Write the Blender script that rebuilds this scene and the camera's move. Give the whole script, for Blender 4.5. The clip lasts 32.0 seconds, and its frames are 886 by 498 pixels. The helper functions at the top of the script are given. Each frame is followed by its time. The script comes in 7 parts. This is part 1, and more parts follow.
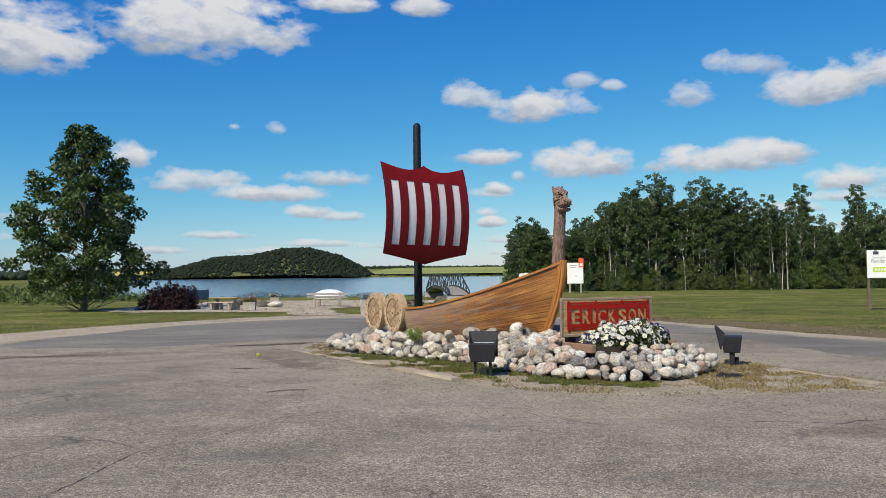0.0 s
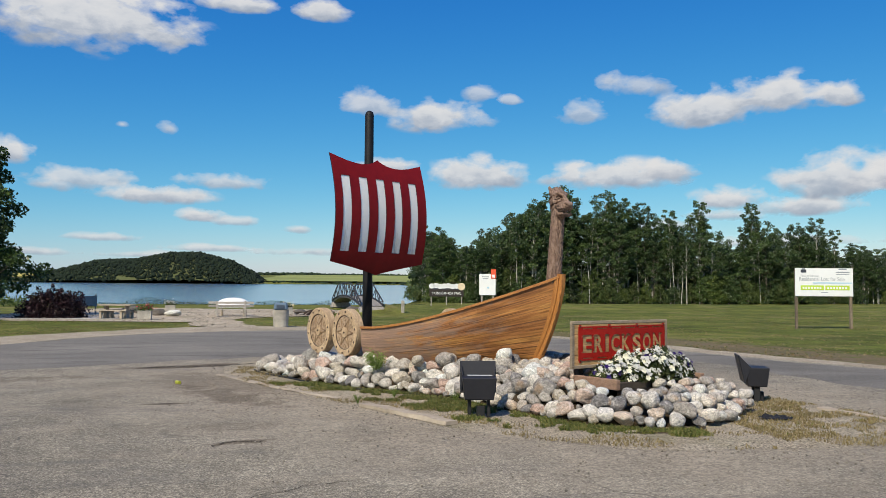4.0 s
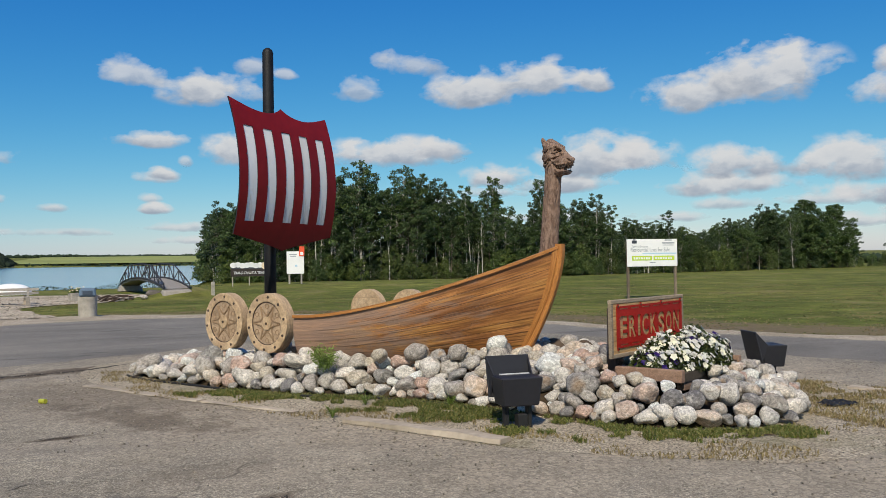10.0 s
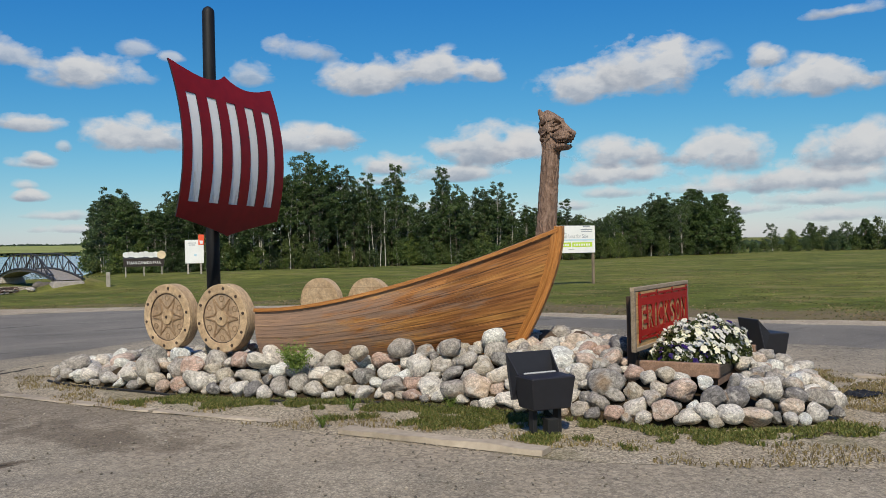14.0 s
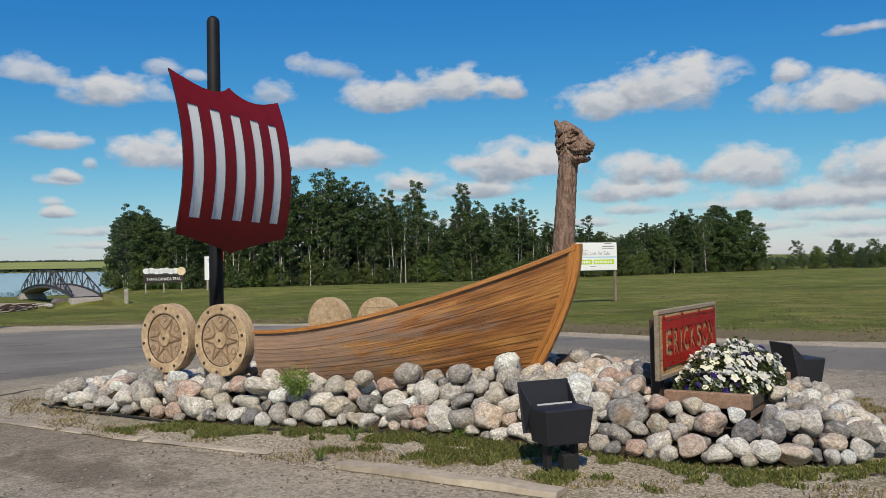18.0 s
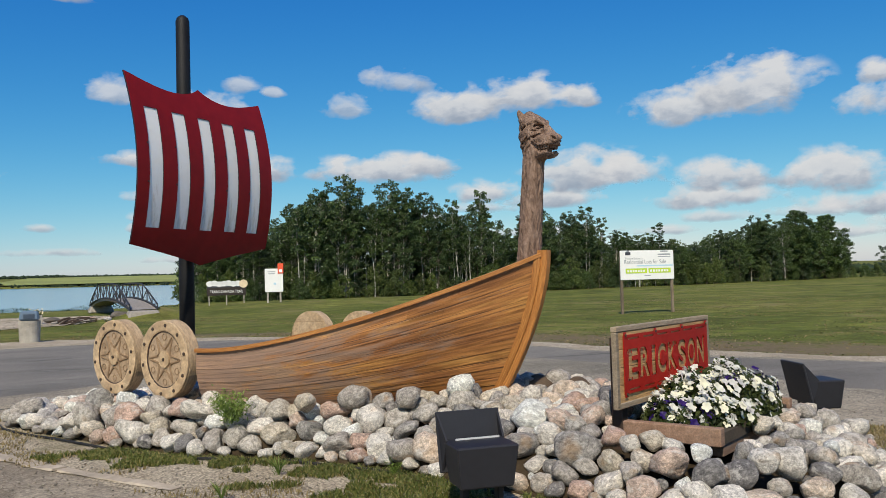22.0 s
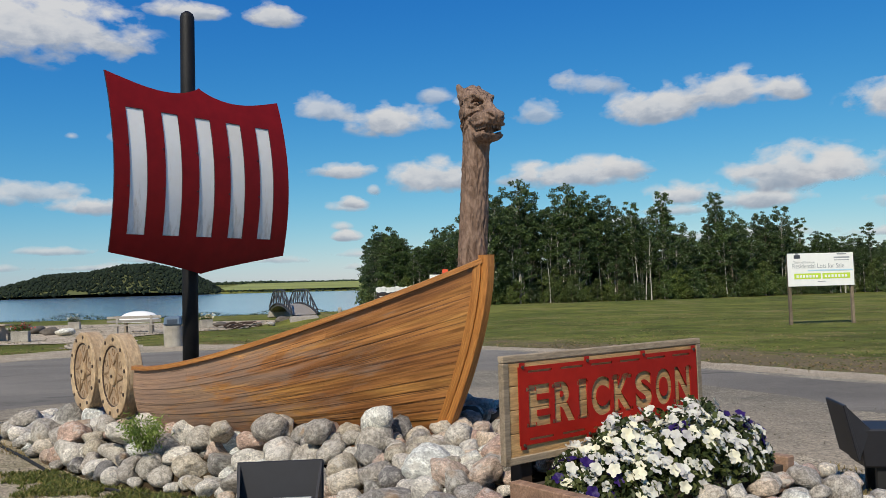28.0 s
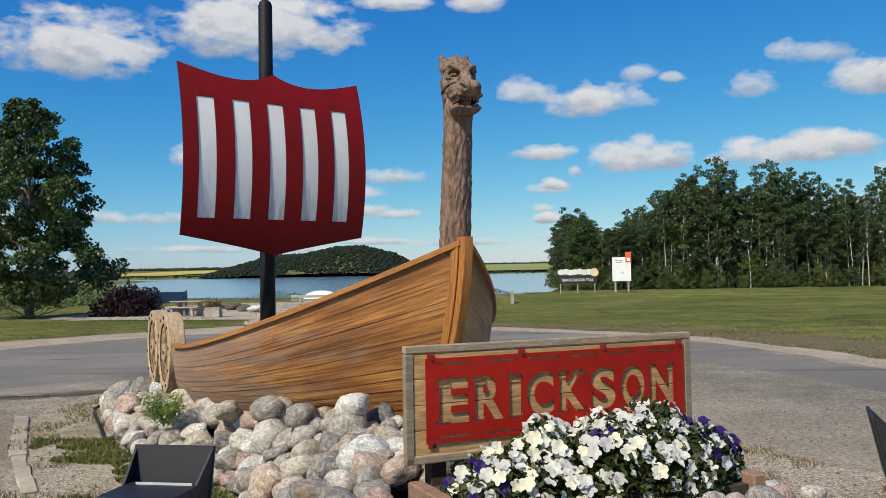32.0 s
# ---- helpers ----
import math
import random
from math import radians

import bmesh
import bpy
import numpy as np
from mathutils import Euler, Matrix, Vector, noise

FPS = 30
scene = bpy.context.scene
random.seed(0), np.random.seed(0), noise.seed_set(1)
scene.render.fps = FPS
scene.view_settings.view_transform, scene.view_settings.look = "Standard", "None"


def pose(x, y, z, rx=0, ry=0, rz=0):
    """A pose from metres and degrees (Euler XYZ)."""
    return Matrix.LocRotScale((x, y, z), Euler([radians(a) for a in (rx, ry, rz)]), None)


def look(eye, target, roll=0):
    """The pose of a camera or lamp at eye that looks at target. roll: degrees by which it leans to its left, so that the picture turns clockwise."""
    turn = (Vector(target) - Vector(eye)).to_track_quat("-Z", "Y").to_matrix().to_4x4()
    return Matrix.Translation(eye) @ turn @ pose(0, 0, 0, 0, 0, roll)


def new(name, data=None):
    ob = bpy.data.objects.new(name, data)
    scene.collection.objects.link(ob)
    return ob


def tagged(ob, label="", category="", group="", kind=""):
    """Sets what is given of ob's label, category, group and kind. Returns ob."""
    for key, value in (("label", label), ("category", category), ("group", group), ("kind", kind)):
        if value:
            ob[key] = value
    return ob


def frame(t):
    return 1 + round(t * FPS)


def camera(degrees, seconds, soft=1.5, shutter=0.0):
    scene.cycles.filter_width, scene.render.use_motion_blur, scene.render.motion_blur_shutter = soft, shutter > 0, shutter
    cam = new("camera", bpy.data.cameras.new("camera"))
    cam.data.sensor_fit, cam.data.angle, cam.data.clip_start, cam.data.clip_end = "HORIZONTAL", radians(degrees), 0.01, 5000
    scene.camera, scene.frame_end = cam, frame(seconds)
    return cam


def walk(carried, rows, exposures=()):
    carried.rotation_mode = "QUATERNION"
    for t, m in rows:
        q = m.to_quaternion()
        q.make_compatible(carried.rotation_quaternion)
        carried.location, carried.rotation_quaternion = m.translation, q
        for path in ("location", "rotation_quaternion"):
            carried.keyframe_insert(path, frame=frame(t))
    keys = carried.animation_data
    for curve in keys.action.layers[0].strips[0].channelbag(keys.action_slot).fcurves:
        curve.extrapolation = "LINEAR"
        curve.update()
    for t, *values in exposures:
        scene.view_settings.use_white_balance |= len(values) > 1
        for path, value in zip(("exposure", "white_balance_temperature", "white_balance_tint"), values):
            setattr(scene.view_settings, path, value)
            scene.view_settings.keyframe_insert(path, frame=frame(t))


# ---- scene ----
cam = camera(56.5, 32.0, soft=0.8)
METRES, EYE, TILT, LEAN, TURN = 16.0, 1.6, 0.0, 0.0, 0.0
ROWS = [
    (0.0, 0.0, 0.0, 0.0, 0.02, 2.29, 0.61),
    (0.5, -0.0131, 0.0241, 0.0001, -0.41, 1.5, 0.67),
    (1.0, -0.0222, 0.0501, 0.0021, -0.48, 2.06, 0.51),
    (1.5, -0.0295, 0.0732, 0.005, -0.27, 2.65, -0.15),
    (2.0, -0.0395, 0.095, 0.005, -1.11, 2.63, -0.15),
    (2.5, -0.0483, 0.1152, 0.0043, -3.21, 2.52, -0.02),
    (3.0, -0.0563, 0.1376, 0.0068, -4.34, 2.49, -0.5),
    (3.5, -0.0674, 0.1584, 0.0076, -5.79, 2.87, -0.55),
    (5.5, -0.1171, 0.2457, 0.0071, -10.13, 2.73, 0.06),
    (6.0, -0.1269, 0.2679, 0.0074, -10.65, 2.77, 0.14),
    (6.5, -0.1366, 0.2868, 0.007, -12.5, 2.62, 0.32),
    (7.0, -0.1478, 0.3024, 0.0068, -14.57, 1.88, 0.88),
    (7.5, -0.1583, 0.3203, 0.006, -15.62, 1.51, 0.81),
    (8.0, -0.169, 0.3347, 0.0069, -16.28, 1.48, 0.22),
    (8.5, -0.1822, 0.3484, 0.0074, -19.04, 1.31, 0.65),
    (9.0, -0.1937, 0.3614, 0.0066, -20.27, 1.24, 0.98),
    (9.5, -0.2038, 0.3771, 0.0076, -20.89, 1.32, 0.85),
    (10.0, -0.2135, 0.3906, 0.0072, -22.62, 1.24, 0.93),
    (10.5, -0.2223, 0.4031, 0.0074, -24.11, 1.02, 1.42),
    (11.0, -0.2282, 0.4182, 0.0057, -24.8, 0.82, 1.02),
    (11.5, -0.2338, 0.4322, 0.0061, -25.45, 0.75, 0.47),
    (12.0, -0.2408, 0.4455, 0.0063, -27.37, 0.24, 0.93),
    (12.5, -0.2441, 0.4578, 0.005, -29.89, -0.62, 1.44),
    (13.0, -0.2451, 0.4711, 0.0061, -29.84, -0.08, 1.36),
    (13.5, -0.246, 0.4803, 0.0064, -29.54, -0.01, 1.17),
    (14.0, -0.2475, 0.4914, 0.0061, -29.94, 0.3, 1.26),
    (14.5, -0.2502, 0.5009, 0.0074, -29.98, 1.02, 1.48),
    (15.0, -0.2487, 0.5046, 0.007, -28.73, 1.04, 1.19),
    (15.5, -0.2451, 0.5052, 0.007, -27.2, 1.15, 0.85),
    (17.5, -0.2308, 0.5124, 0.0073, -26.81, 1.05, 1.06),
    (18.0, -0.2217, 0.5197, 0.0078, -28.45, 1.48, 1.15),
    (18.5, -0.2123, 0.5235, 0.0076, -28.23, 1.44, 1.01),
    (19.0, -0.1981, 0.5257, 0.0067, -27.21, 0.89, 0.16),
    (19.5, -0.1869, 0.5299, 0.0064, -26.55, 0.87, 0.43),
    (20.0, -0.1745, 0.5375, 0.0069, -25.95, 1.17, 0.6),
    (20.5, -0.1639, 0.5418, 0.0071, -25.84, 1.6, 1.55),
    (21.0, -0.1502, 0.5406, 0.0079, -24.11, 2.02, 1.49),
    (21.5, -0.1355, 0.5377, 0.0073, -23.45, 2.06, 1.85),
    (22.0, -0.1203, 0.5403, 0.0063, -23.29, 2.33, 1.65),
    (22.5, -0.1072, 0.5446, 0.007, -22.62, 2.42, 1.59),
    (23.0, -0.0938, 0.5463, 0.0072, -20.0, 2.22, 0.66),
    (23.5, -0.0798, 0.5458, 0.0072, -18.0, 1.91, 0.38),
    (24.0, -0.0665, 0.5491, 0.0059, -17.12, 2.02, 0.44),
    (24.5, -0.0528, 0.5541, 0.0071, -16.56, 2.38, 1.1),
    (25.0, -0.0372, 0.5583, 0.0073, -14.91, 2.61, 1.01),
    (25.5, -0.0229, 0.5603, 0.0081, -13.68, 2.77, 0.82),
    (26.0, -0.0078, 0.5659, 0.0061, -13.41, 2.5, 0.69),
    (26.5, 0.0074, 0.5721, 0.007, -13.66, 2.77, 1.45),
    (28.5, 0.0659, 0.5849, 0.0058, -8.39, 3.05, 1.13),
    (29.0, 0.0822, 0.5867, 0.006, -6.78, 2.42, 0.66),
    (29.5, 0.0951, 0.5866, 0.0065, -4.1, 2.23, 0.83),
    (30.0, 0.1081, 0.5894, 0.0054, -2.27, 2.25, 0.78),
    (30.5, 0.1208, 0.5937, 0.0059, -1.41, 2.57, 1.76),
    (31.0, 0.1362, 0.5957, 0.0061, 0.61, 2.62, 1.65),
    (31.5, 0.1502, 0.5963, 0.0059, 2.38, 2.13, 1.4),
    (32.0, 0.1619, 0.6003, 0.0046, 3.99, 2.14, 0.98),
]
walk(cam, [(t, pose(0, 0, EYE, TILT, LEAN, TURN) @ pose(METRES * x, METRES * y, METRES * z, 90 + pitch, roll, yaw)) for t, x, y, z, yaw, pitch, roll in ROWS],
     [(0, 0.04), (7, -0.02), (12.5, -0.13), (19.5, -0.15), (22, -0.05), (27, -0.08), (29, -0.13), (30, 0.0), (32, 0.02)])


# ---- light ----
SKY_R, SKY_G, SKY_B = 1.55, 1.0, 0.88
SUN_ROT, SUN_EL = 212.0, 45.0
world = bpy.data.worlds.new("sky")
scene.world = world
world.use_nodes = True
wn = world.node_tree.nodes
sky = wn.new("ShaderNodeTexSky")
sky.sky_type = "NISHITA"
sky.sun_disc = False
sky.sun_elevation, sky.sun_rotation = radians(SUN_EL), radians(SUN_ROT)
sky.altitude, sky.air_density, sky.dust_density, sky.ozone_density = 600, 1.0, 0.8, 3.0
# the deep blue of a clear northern summer sky, pale towards the horizon
sep = wn.new("ShaderNodeSeparateColor")
com = wn.new("ShaderNodeCombineColor")
world.node_tree.links.new(sky.outputs[0], sep.inputs[0])
for ch, (gain, power) in enumerate(((SKY_R, 2.2), (SKY_G, 1.2), (SKY_B, 0.55))):
    sc = wn.new("ShaderNodeMath")
    sc.operation = "MULTIPLY"
    sc.inputs[1].default_value = 0.105
    pw = wn.new("ShaderNodeMath")
    pw.operation = "POWER"
    pw.inputs[1].default_value = power
    gn = wn.new("ShaderNodeMath")
    gn.operation = "MULTIPLY"
    gn.inputs[1].default_value = gain * 10
    lim = wn.new("ShaderNodeMath")
    lim.operation = "MINIMUM"
    lim.inputs[1].default_value = 10.0
    world.node_tree.links.new(sep.outputs[ch], sc.inputs[0])
    world.node_tree.links.new(sc.outputs[0], pw.inputs[0])
    world.node_tree.links.new(pw.outputs[0], gn.inputs[0])
    world.node_tree.links.new(gn.outputs[0], lim.inputs[0])
    world.node_tree.links.new(lim.outputs[0], com.inputs[ch])
world.node_tree.links.new(com.outputs[0], wn["Background"].inputs[0])
wn["Background"].inputs[1].default_value = 0.1
sun = new("sun", bpy.data.lights.new("sun", "SUN"))
sun.data.energy, sun.data.angle, sun.data.color = 4.9, radians(0.55), (1.0, 0.91, 0.755)
_az, _el = radians(SUN_ROT), radians(SUN_EL)
SUNV = Vector((math.sin(_az) * math.cos(_el), math.cos(_az) * math.cos(_el), math.sin(_el)))
sun.matrix_world = look(SUNV * 50, (0, 0, 0))


# ---- materials ----
class Mat:
    """A node material under construction."""

    def __init__(self, name, rough=0.8, metal=0.0, spec=0.4):
        self.m = bpy.data.materials.new(name)
        self.m.use_nodes = True
        self.n, self.l = self.m.node_tree.nodes, self.m.node_tree.links
        self.b = self.n["Principled BSDF"]
        self.b.inputs["Roughness"].default_value = rough
        self.b.inputs["Metallic"].default_value = metal
        self.b.inputs["Specular IOR Level"].default_value = spec

    def node(self, kind, feature="", operation="", data_type="", blend_type=""):
        nd = self.n.new(kind)
        if feature:
            nd.feature = feature
        if operation:
            nd.operation = operation
        if data_type:
            nd.data_type = data_type
        if blend_type:
            nd.blend_type = blend_type
        return nd

    def coords(self, which="Object", scale=(1, 1, 1)):
        tc = self.node("ShaderNodeTexCoord")
        mp = self.node("ShaderNodeMapping")
        mp.inputs["Scale"].default_value = scale
        self.l.new(tc.outputs[which], mp.inputs[0])
        return mp.outputs[0]

    def world_pos(self, scale=(1, 1, 1)):
        g = self.node("ShaderNodeNewGeometry")
        mp = self.node("ShaderNodeMapping")
        mp.inputs["Scale"].default_value = scale
        self.l.new(g.outputs["Position"], mp.inputs[0])
        return mp.outputs[0]

    def noise(self, vec, scale, detail=4, rough=0.55, dist=0.0):
        t = self.node("ShaderNodeTexNoise")
        t.inputs["Scale"].default_value = scale
        t.inputs["Detail"].default_value = detail
        t.inputs["Roughness"].default_value = rough
        t.inputs["Distortion"].default_value = dist
        if vec is not None:
            self.l.new(vec, t.inputs["Vector"])
        return t.outputs["Fac"]

    def voronoi(self, vec, scale, feature="F1", out="Distance"):
        t = self.node("ShaderNodeTexVoronoi", feature=feature)
        t.inputs["Scale"].default_value = scale
        self.l.new(vec, t.inputs["Vector"])
        return t.outputs[out]

    def ramp(self, fac, *stops):
        r = self.node("ShaderNodeValToRGB")
        els = r.color_ramp.elements
        while len(els) < len(stops):
            els.new(0.5)
        for e, (p, c) in zip(els, stops):
            e.position, e.color = p, (*(c if isinstance(c, tuple) else (c, c, c)), 1)
        self.l.new(fac, r.inputs[0])
        return r.outputs[0]

    def mix(self, fac, a, b, how="MIX"):
        x = self.node("ShaderNodeMix", data_type="RGBA", blend_type=how)
        for i, v in ((0, fac), (6, a), (7, b)):
            if isinstance(v, (int, float)):
                x.inputs[i].default_value = v if i == 0 else (v, v, v, 1)
            elif isinstance(v, tuple):
                x.inputs[i].default_value = (*v, 1)
            else:
                self.l.new(v, x.inputs[i])
        return x.outputs[2]

    def math(self, op, a, b=0.5):
        x = self.node("ShaderNodeMath", operation=op)
        for i, v in ((0, a), (1, b)):
            if isinstance(v, (int, float)):
                x.inputs[i].default_value = v
            else:
                self.l.new(v, x.inputs[i])
        return x.outputs[0]

    def patch(self, cx, cy, rx, ry, rot, soft=0.35, rag=0.9, scale=0.8):
        """1 inside a ragged ellipse on the ground, fading to 0."""
        mp = self.node("ShaderNodeMapping")
        mp.vector_type = "TEXTURE"
        mp.inputs["Location"].default_value = (cx, cy, 0)
        mp.inputs["Rotation"].default_value = (0, 0, radians(rot))
        mp.inputs["Scale"].default_value = (rx, ry, 1000)
        self.l.new(self.node("ShaderNodeNewGeometry").outputs["Position"], mp.inputs[0])
        ln = self.node("ShaderNodeVectorMath", operation="LENGTH")
        self.l.new(mp.outputs[0], ln.inputs[0])
        nz = self.math("MULTIPLY", self.math("SUBTRACT", self.noise(self.world_pos(), scale, 7, 0.68), 0.5), rag * 2)
        return self.ramp(self.math("MULTIPLY", self.math("ADD", ln.outputs["Value"], nz), 0.5), (max(0.0, 0.5 - soft), 1.0), (0.5 + soft * 0.3, 0.0))

    def random(self):
        return self.node("ShaderNodeObjectInfo").outputs["Random"]

    def island(self):
        return self.node("ShaderNodeNewGeometry").outputs["Random Per Island"]

    def color(self, c):
        if isinstance(c, tuple):
            self.b.inputs["Base Color"].default_value = (*c, 1)
        else:
            self.l.new(c, self.b.inputs["Base Color"])
        return self

    def rough(self, r):
        self.l.new(r, self.b.inputs["Roughness"])
        return self

    def bump(self, h, strength=0.4, dist=0.02):
        b = self.node("ShaderNodeBump")
        b.inputs["Strength"].default_value, b.inputs["Distance"].default_value = strength, dist
        self.l.new(h, b.inputs["Height"])
        self.l.new(b.outputs[0], self.b.inputs["Normal"])
        return self


def asphalt_mat():
    m = Mat("asphalt", 0.9, spec=0.25)
    p = m.world_pos()
    big = m.noise(p, 0.13, 4, 0.6, 0.4)
    mid = m.noise(p, 0.9, 5, 0.65)
    fine = m.voronoi(p, 65)
    grit = m.noise(p, 60, 3, 0.7)
    c = m.ramp(big, (0.3, (0.194, 0.170, 0.126)), (0.5, (0.292, 0.255, 0.189)), (0.72, (0.378, 0.329, 0.246)))
    c = m.mix(0.55, c, m.ramp(mid, (0.3, 0.5), (0.7, 1.35)), "MULTIPLY")
    stone = m.node("ShaderNodeRGBToBW")
    m.l.new(m.voronoi(p, 55, out="Color"), stone.inputs[0])
    c = m.mix(0.85, c, m.ramp(fine, (0.0, 1.2), (0.35, 1.0), (0.7, 0.55)), "MULTIPLY")
    c = m.mix(0.7, c, m.ramp(stone.outputs[0], (0.2, 0.5), (0.5, 0.95), (0.8, 1.6)), "MULTIPLY")
    c = m.mix(0.55, c, m.ramp(m.noise(p, 11, 6, 0.85), (0.36, 0.5), (0.64, 1.5)), "MULTIPLY")
    c = m.mix(0.6, c, m.ramp(grit, (0.35, 0.45), (0.65, 1.55)), "MULTIPLY")
    # streaks of worn binder along the way round the island, and fine cracks
    streak = m.noise(m.world_pos((0.35, 1.1, 1)), 0.8, 7, 0.72, 0.8)
    c = m.mix(m.ramp(streak, (0.52, 0.0), (0.68, 0.6)), c, (0.115, 0.105, 0.093))
    wob = m.node("ShaderNodeVectorMath", operation="ADD")
    nz = m.node("ShaderNodeTexNoise")
    nz.inputs["Scale"].default_value = 1.4
    m.l.new(p, nz.inputs["Vector"])
    m.l.new(p, wob.inputs[0])
    m.l.new(nz.outputs["Color"], wob.inputs[1])
    cr = m.voronoi(wob.outputs[0], 0.42, "DISTANCE_TO_EDGE")
    crack = m.ramp(cr, (0.0, 1.0), (0.012, 0.0))
    gate = m.ramp(m.noise(p, 0.3, 2), (0.5, 0.0), (0.58, 0.8))
    ck = m.math("MULTIPLY", crack, gate)
    c = m.mix(ck, c, (0.05, 0.045, 0.04))
    # loose tan grit swept towards the island, with pebbles in it
    peb = m.voronoi(p, 30, out="Color")
    bw = m.node("ShaderNodeRGBToBW")
    m.l.new(peb, bw.inputs[0])
    gc = m.mix(0.75, m.mix(mid, (0.25, 0.205, 0.145), (0.36, 0.30, 0.22)), m.ramp(bw.outputs[0], (0.2, 0.55), (0.8, 1.5)), "MULTIPLY")
    grit_zone = m.patch(1.4, 17.0, 9.4, 5.9, -50, 0.3, 0.7, 0.7)
    c = m.mix(m.math("MULTIPLY", grit_zone, 0.85), c, gc)
    # brown dirt and dark worn places
    for cx, cy, rx, ry, rot, k in ((-3.0, 16.6, 1.6, 0.45, -55, 0.62), (-4.0, 22.1, 2.2, 0.4, 24, 0.95), (-3.82, 15.74, 0.3, 0.09, 10, 0.9), (-2.62, 13.6, 0.7, 0.35, 20, 0.3), (2.5, 7.0, 0.6, 0.4, 0, 0.35), (-7.0, 24.6, 3.4, 0.6, 28, 0.75), (-2.3, 12.5, 0.4, 0.12, 20, 0.7), (4.3, 8.7, 0.7, 0.35, 10, 0.5), (-5.6, 31.0, 3.0, 0.5, 35, 0.6), (-3.4, 18.6, 2.4, 1.0, -55, 0.4), (-8.5, 19, 2.5, 0.5, 15, 0.6), (-10, 13, 2.2, 0.5, 30, 0.6), (6.5, 9.6, 1.6, 0.5, 5, 0.5)):
        c = m.mix(m.math("MULTIPLY", m.patch(cx, cy, rx, ry, rot, 0.2, 1.5, 2.2), k), c, m.mix(stone.outputs[0], (0.05, 0.036, 0.023), (0.14, 0.105, 0.068)))
    m.color(c)
    h = m.math("ADD", m.math("MULTIPLY", fine, 0.5), m.math("MULTIPLY", mid, 1.2))
    h = m.math("SUBTRACT", h, ck)
    m.bump(h, 0.55, 0.012)
    return m.m


def overlay_mat(name, low, mid, high, stain):
    """Smoother, greyer asphalt of a later coat."""
    m = Mat(name, 0.85, spec=0.3)
    p = m.world_pos()
    c = m.ramp(m.noise(m.world_pos((0.5, 1, 1)), 0.35, 6, 0.65, 0.6), (0.3, low), (0.5, mid), (0.7, high))
    c = m.mix(0.6, c, m.ramp(m.noise(p, 45, 4, 0.75), (0.35, 0.55), (0.65, 1.4)), "MULTIPLY")
    c = m.mix(0.5, c, m.ramp(m.noise(p, 120, 3, 0.7), (0.38, 0.5), (0.62, 1.5)), "MULTIPLY")
    c = m.mix(m.ramp(m.noise(m.world_pos((0.3, 1.2, 1)), 0.9, 7, 0.75, 0.8), (0.58, 0.0), (0.66, stain)), c, (0.055, 0.05, 0.044))
    m.color(c)
    m.bump(m.voronoi(p, 70), 0.35, 0.008)
    return m.m


def gravel_mat(name, base, dark, light, grass=0.0, scale=26):
    m = Mat(name, 0.95, spec=0.2)
    p = m.world_pos()
    cell = m.voronoi(p, scale, out="Color")
    d = m.voronoi(p, scale)
    big = m.noise(p, 0.35, 5, 0.65)
    c = m.mix(m.ramp(m.noise(p, 1.1, 4), (0.35, 0.0), (0.7, 1.0)), base, light)
    bw = m.node("ShaderNodeRGBToBW")
    m.l.new(cell, bw.inputs[0])
    c = m.mix(0.7, c, m.ramp(bw.outputs[0], (0.2, 0.5), (0.8, 1.5)), "MULTIPLY")
    c = m.mix(m.ramp(d, (0.45, 0.0), (0.8, 0.7)), c, dark)
    if grass:
        c = m.mix(m.ramp(big, (0.52, 0.0), (0.66, grass)), c, (0.11, 0.105, 0.035))
    m.color(c)
    m.bump(d, 0.7, 0.015)
    return m.m


def grass_mat():
    m = Mat("mown grass", 0.95, spec=0.15)
    p = m.world_pos()
    big = m.noise(m.world_pos((0.7, 1.3, 1)), 0.06, 8, 0.7, 0.5)
    band = m.noise(m.world_pos((0.2, 0.5, 1)), 0.9, 6, 0.7)
    mid = m.noise(p, 0.7, 5, 0.7)
    fine = m.noise(p, 14, 4, 0.7)
    c = m.ramp(big, (0.28, (0.060, 0.081, 0.012)), (0.46, (0.106, 0.121, 0.021)), (0.6, (0.155, 0.158, 0.034)), (0.76, (0.212, 0.188, 0.058)))
    c = m.mix(0.8, c, m.ramp(mid, (0.3, 0.45), (0.7, 1.5)), "MULTIPLY")
    c = m.mix(0.6, c, m.ramp(band, (0.35, 0.6), (0.65, 1.3)), "MULTIPLY")
    c = m.mix(0.7, c, m.ramp(fine, (0.35, 0.4), (0.65, 1.6)), "MULTIPLY")
    c = m.mix(m.ramp(m.noise(p, 0.22, 6, 0.7), (0.53, 0.0), (0.66, 0.75)), c, (0.225, 0.188, 0.075))
    # scuffed earth along the far side of the road
    for cx, cy, rx, ry, rot in ((9.6, 32.6, 6.5, 1.7, -60), (11.4, 27, 7.0, 2.0, -70), (14.2, 20.5, 7.0, 2.2, -60), (3.5, 39.8, 7, 1.4, -32), (21, 13, 8, 2.2, -30)):
        c = m.mix(m.math("MULTIPLY", m.patch(cx, cy, rx, ry, rot, 0.25, 1.7, 1.6), 0.75), c, m.mix(fine, (0.09, 0.065, 0.038), (0.24, 0.18, 0.11)))
    m.color(c)
    m.bump(fine, 0.8, 0.06)
    return m.m


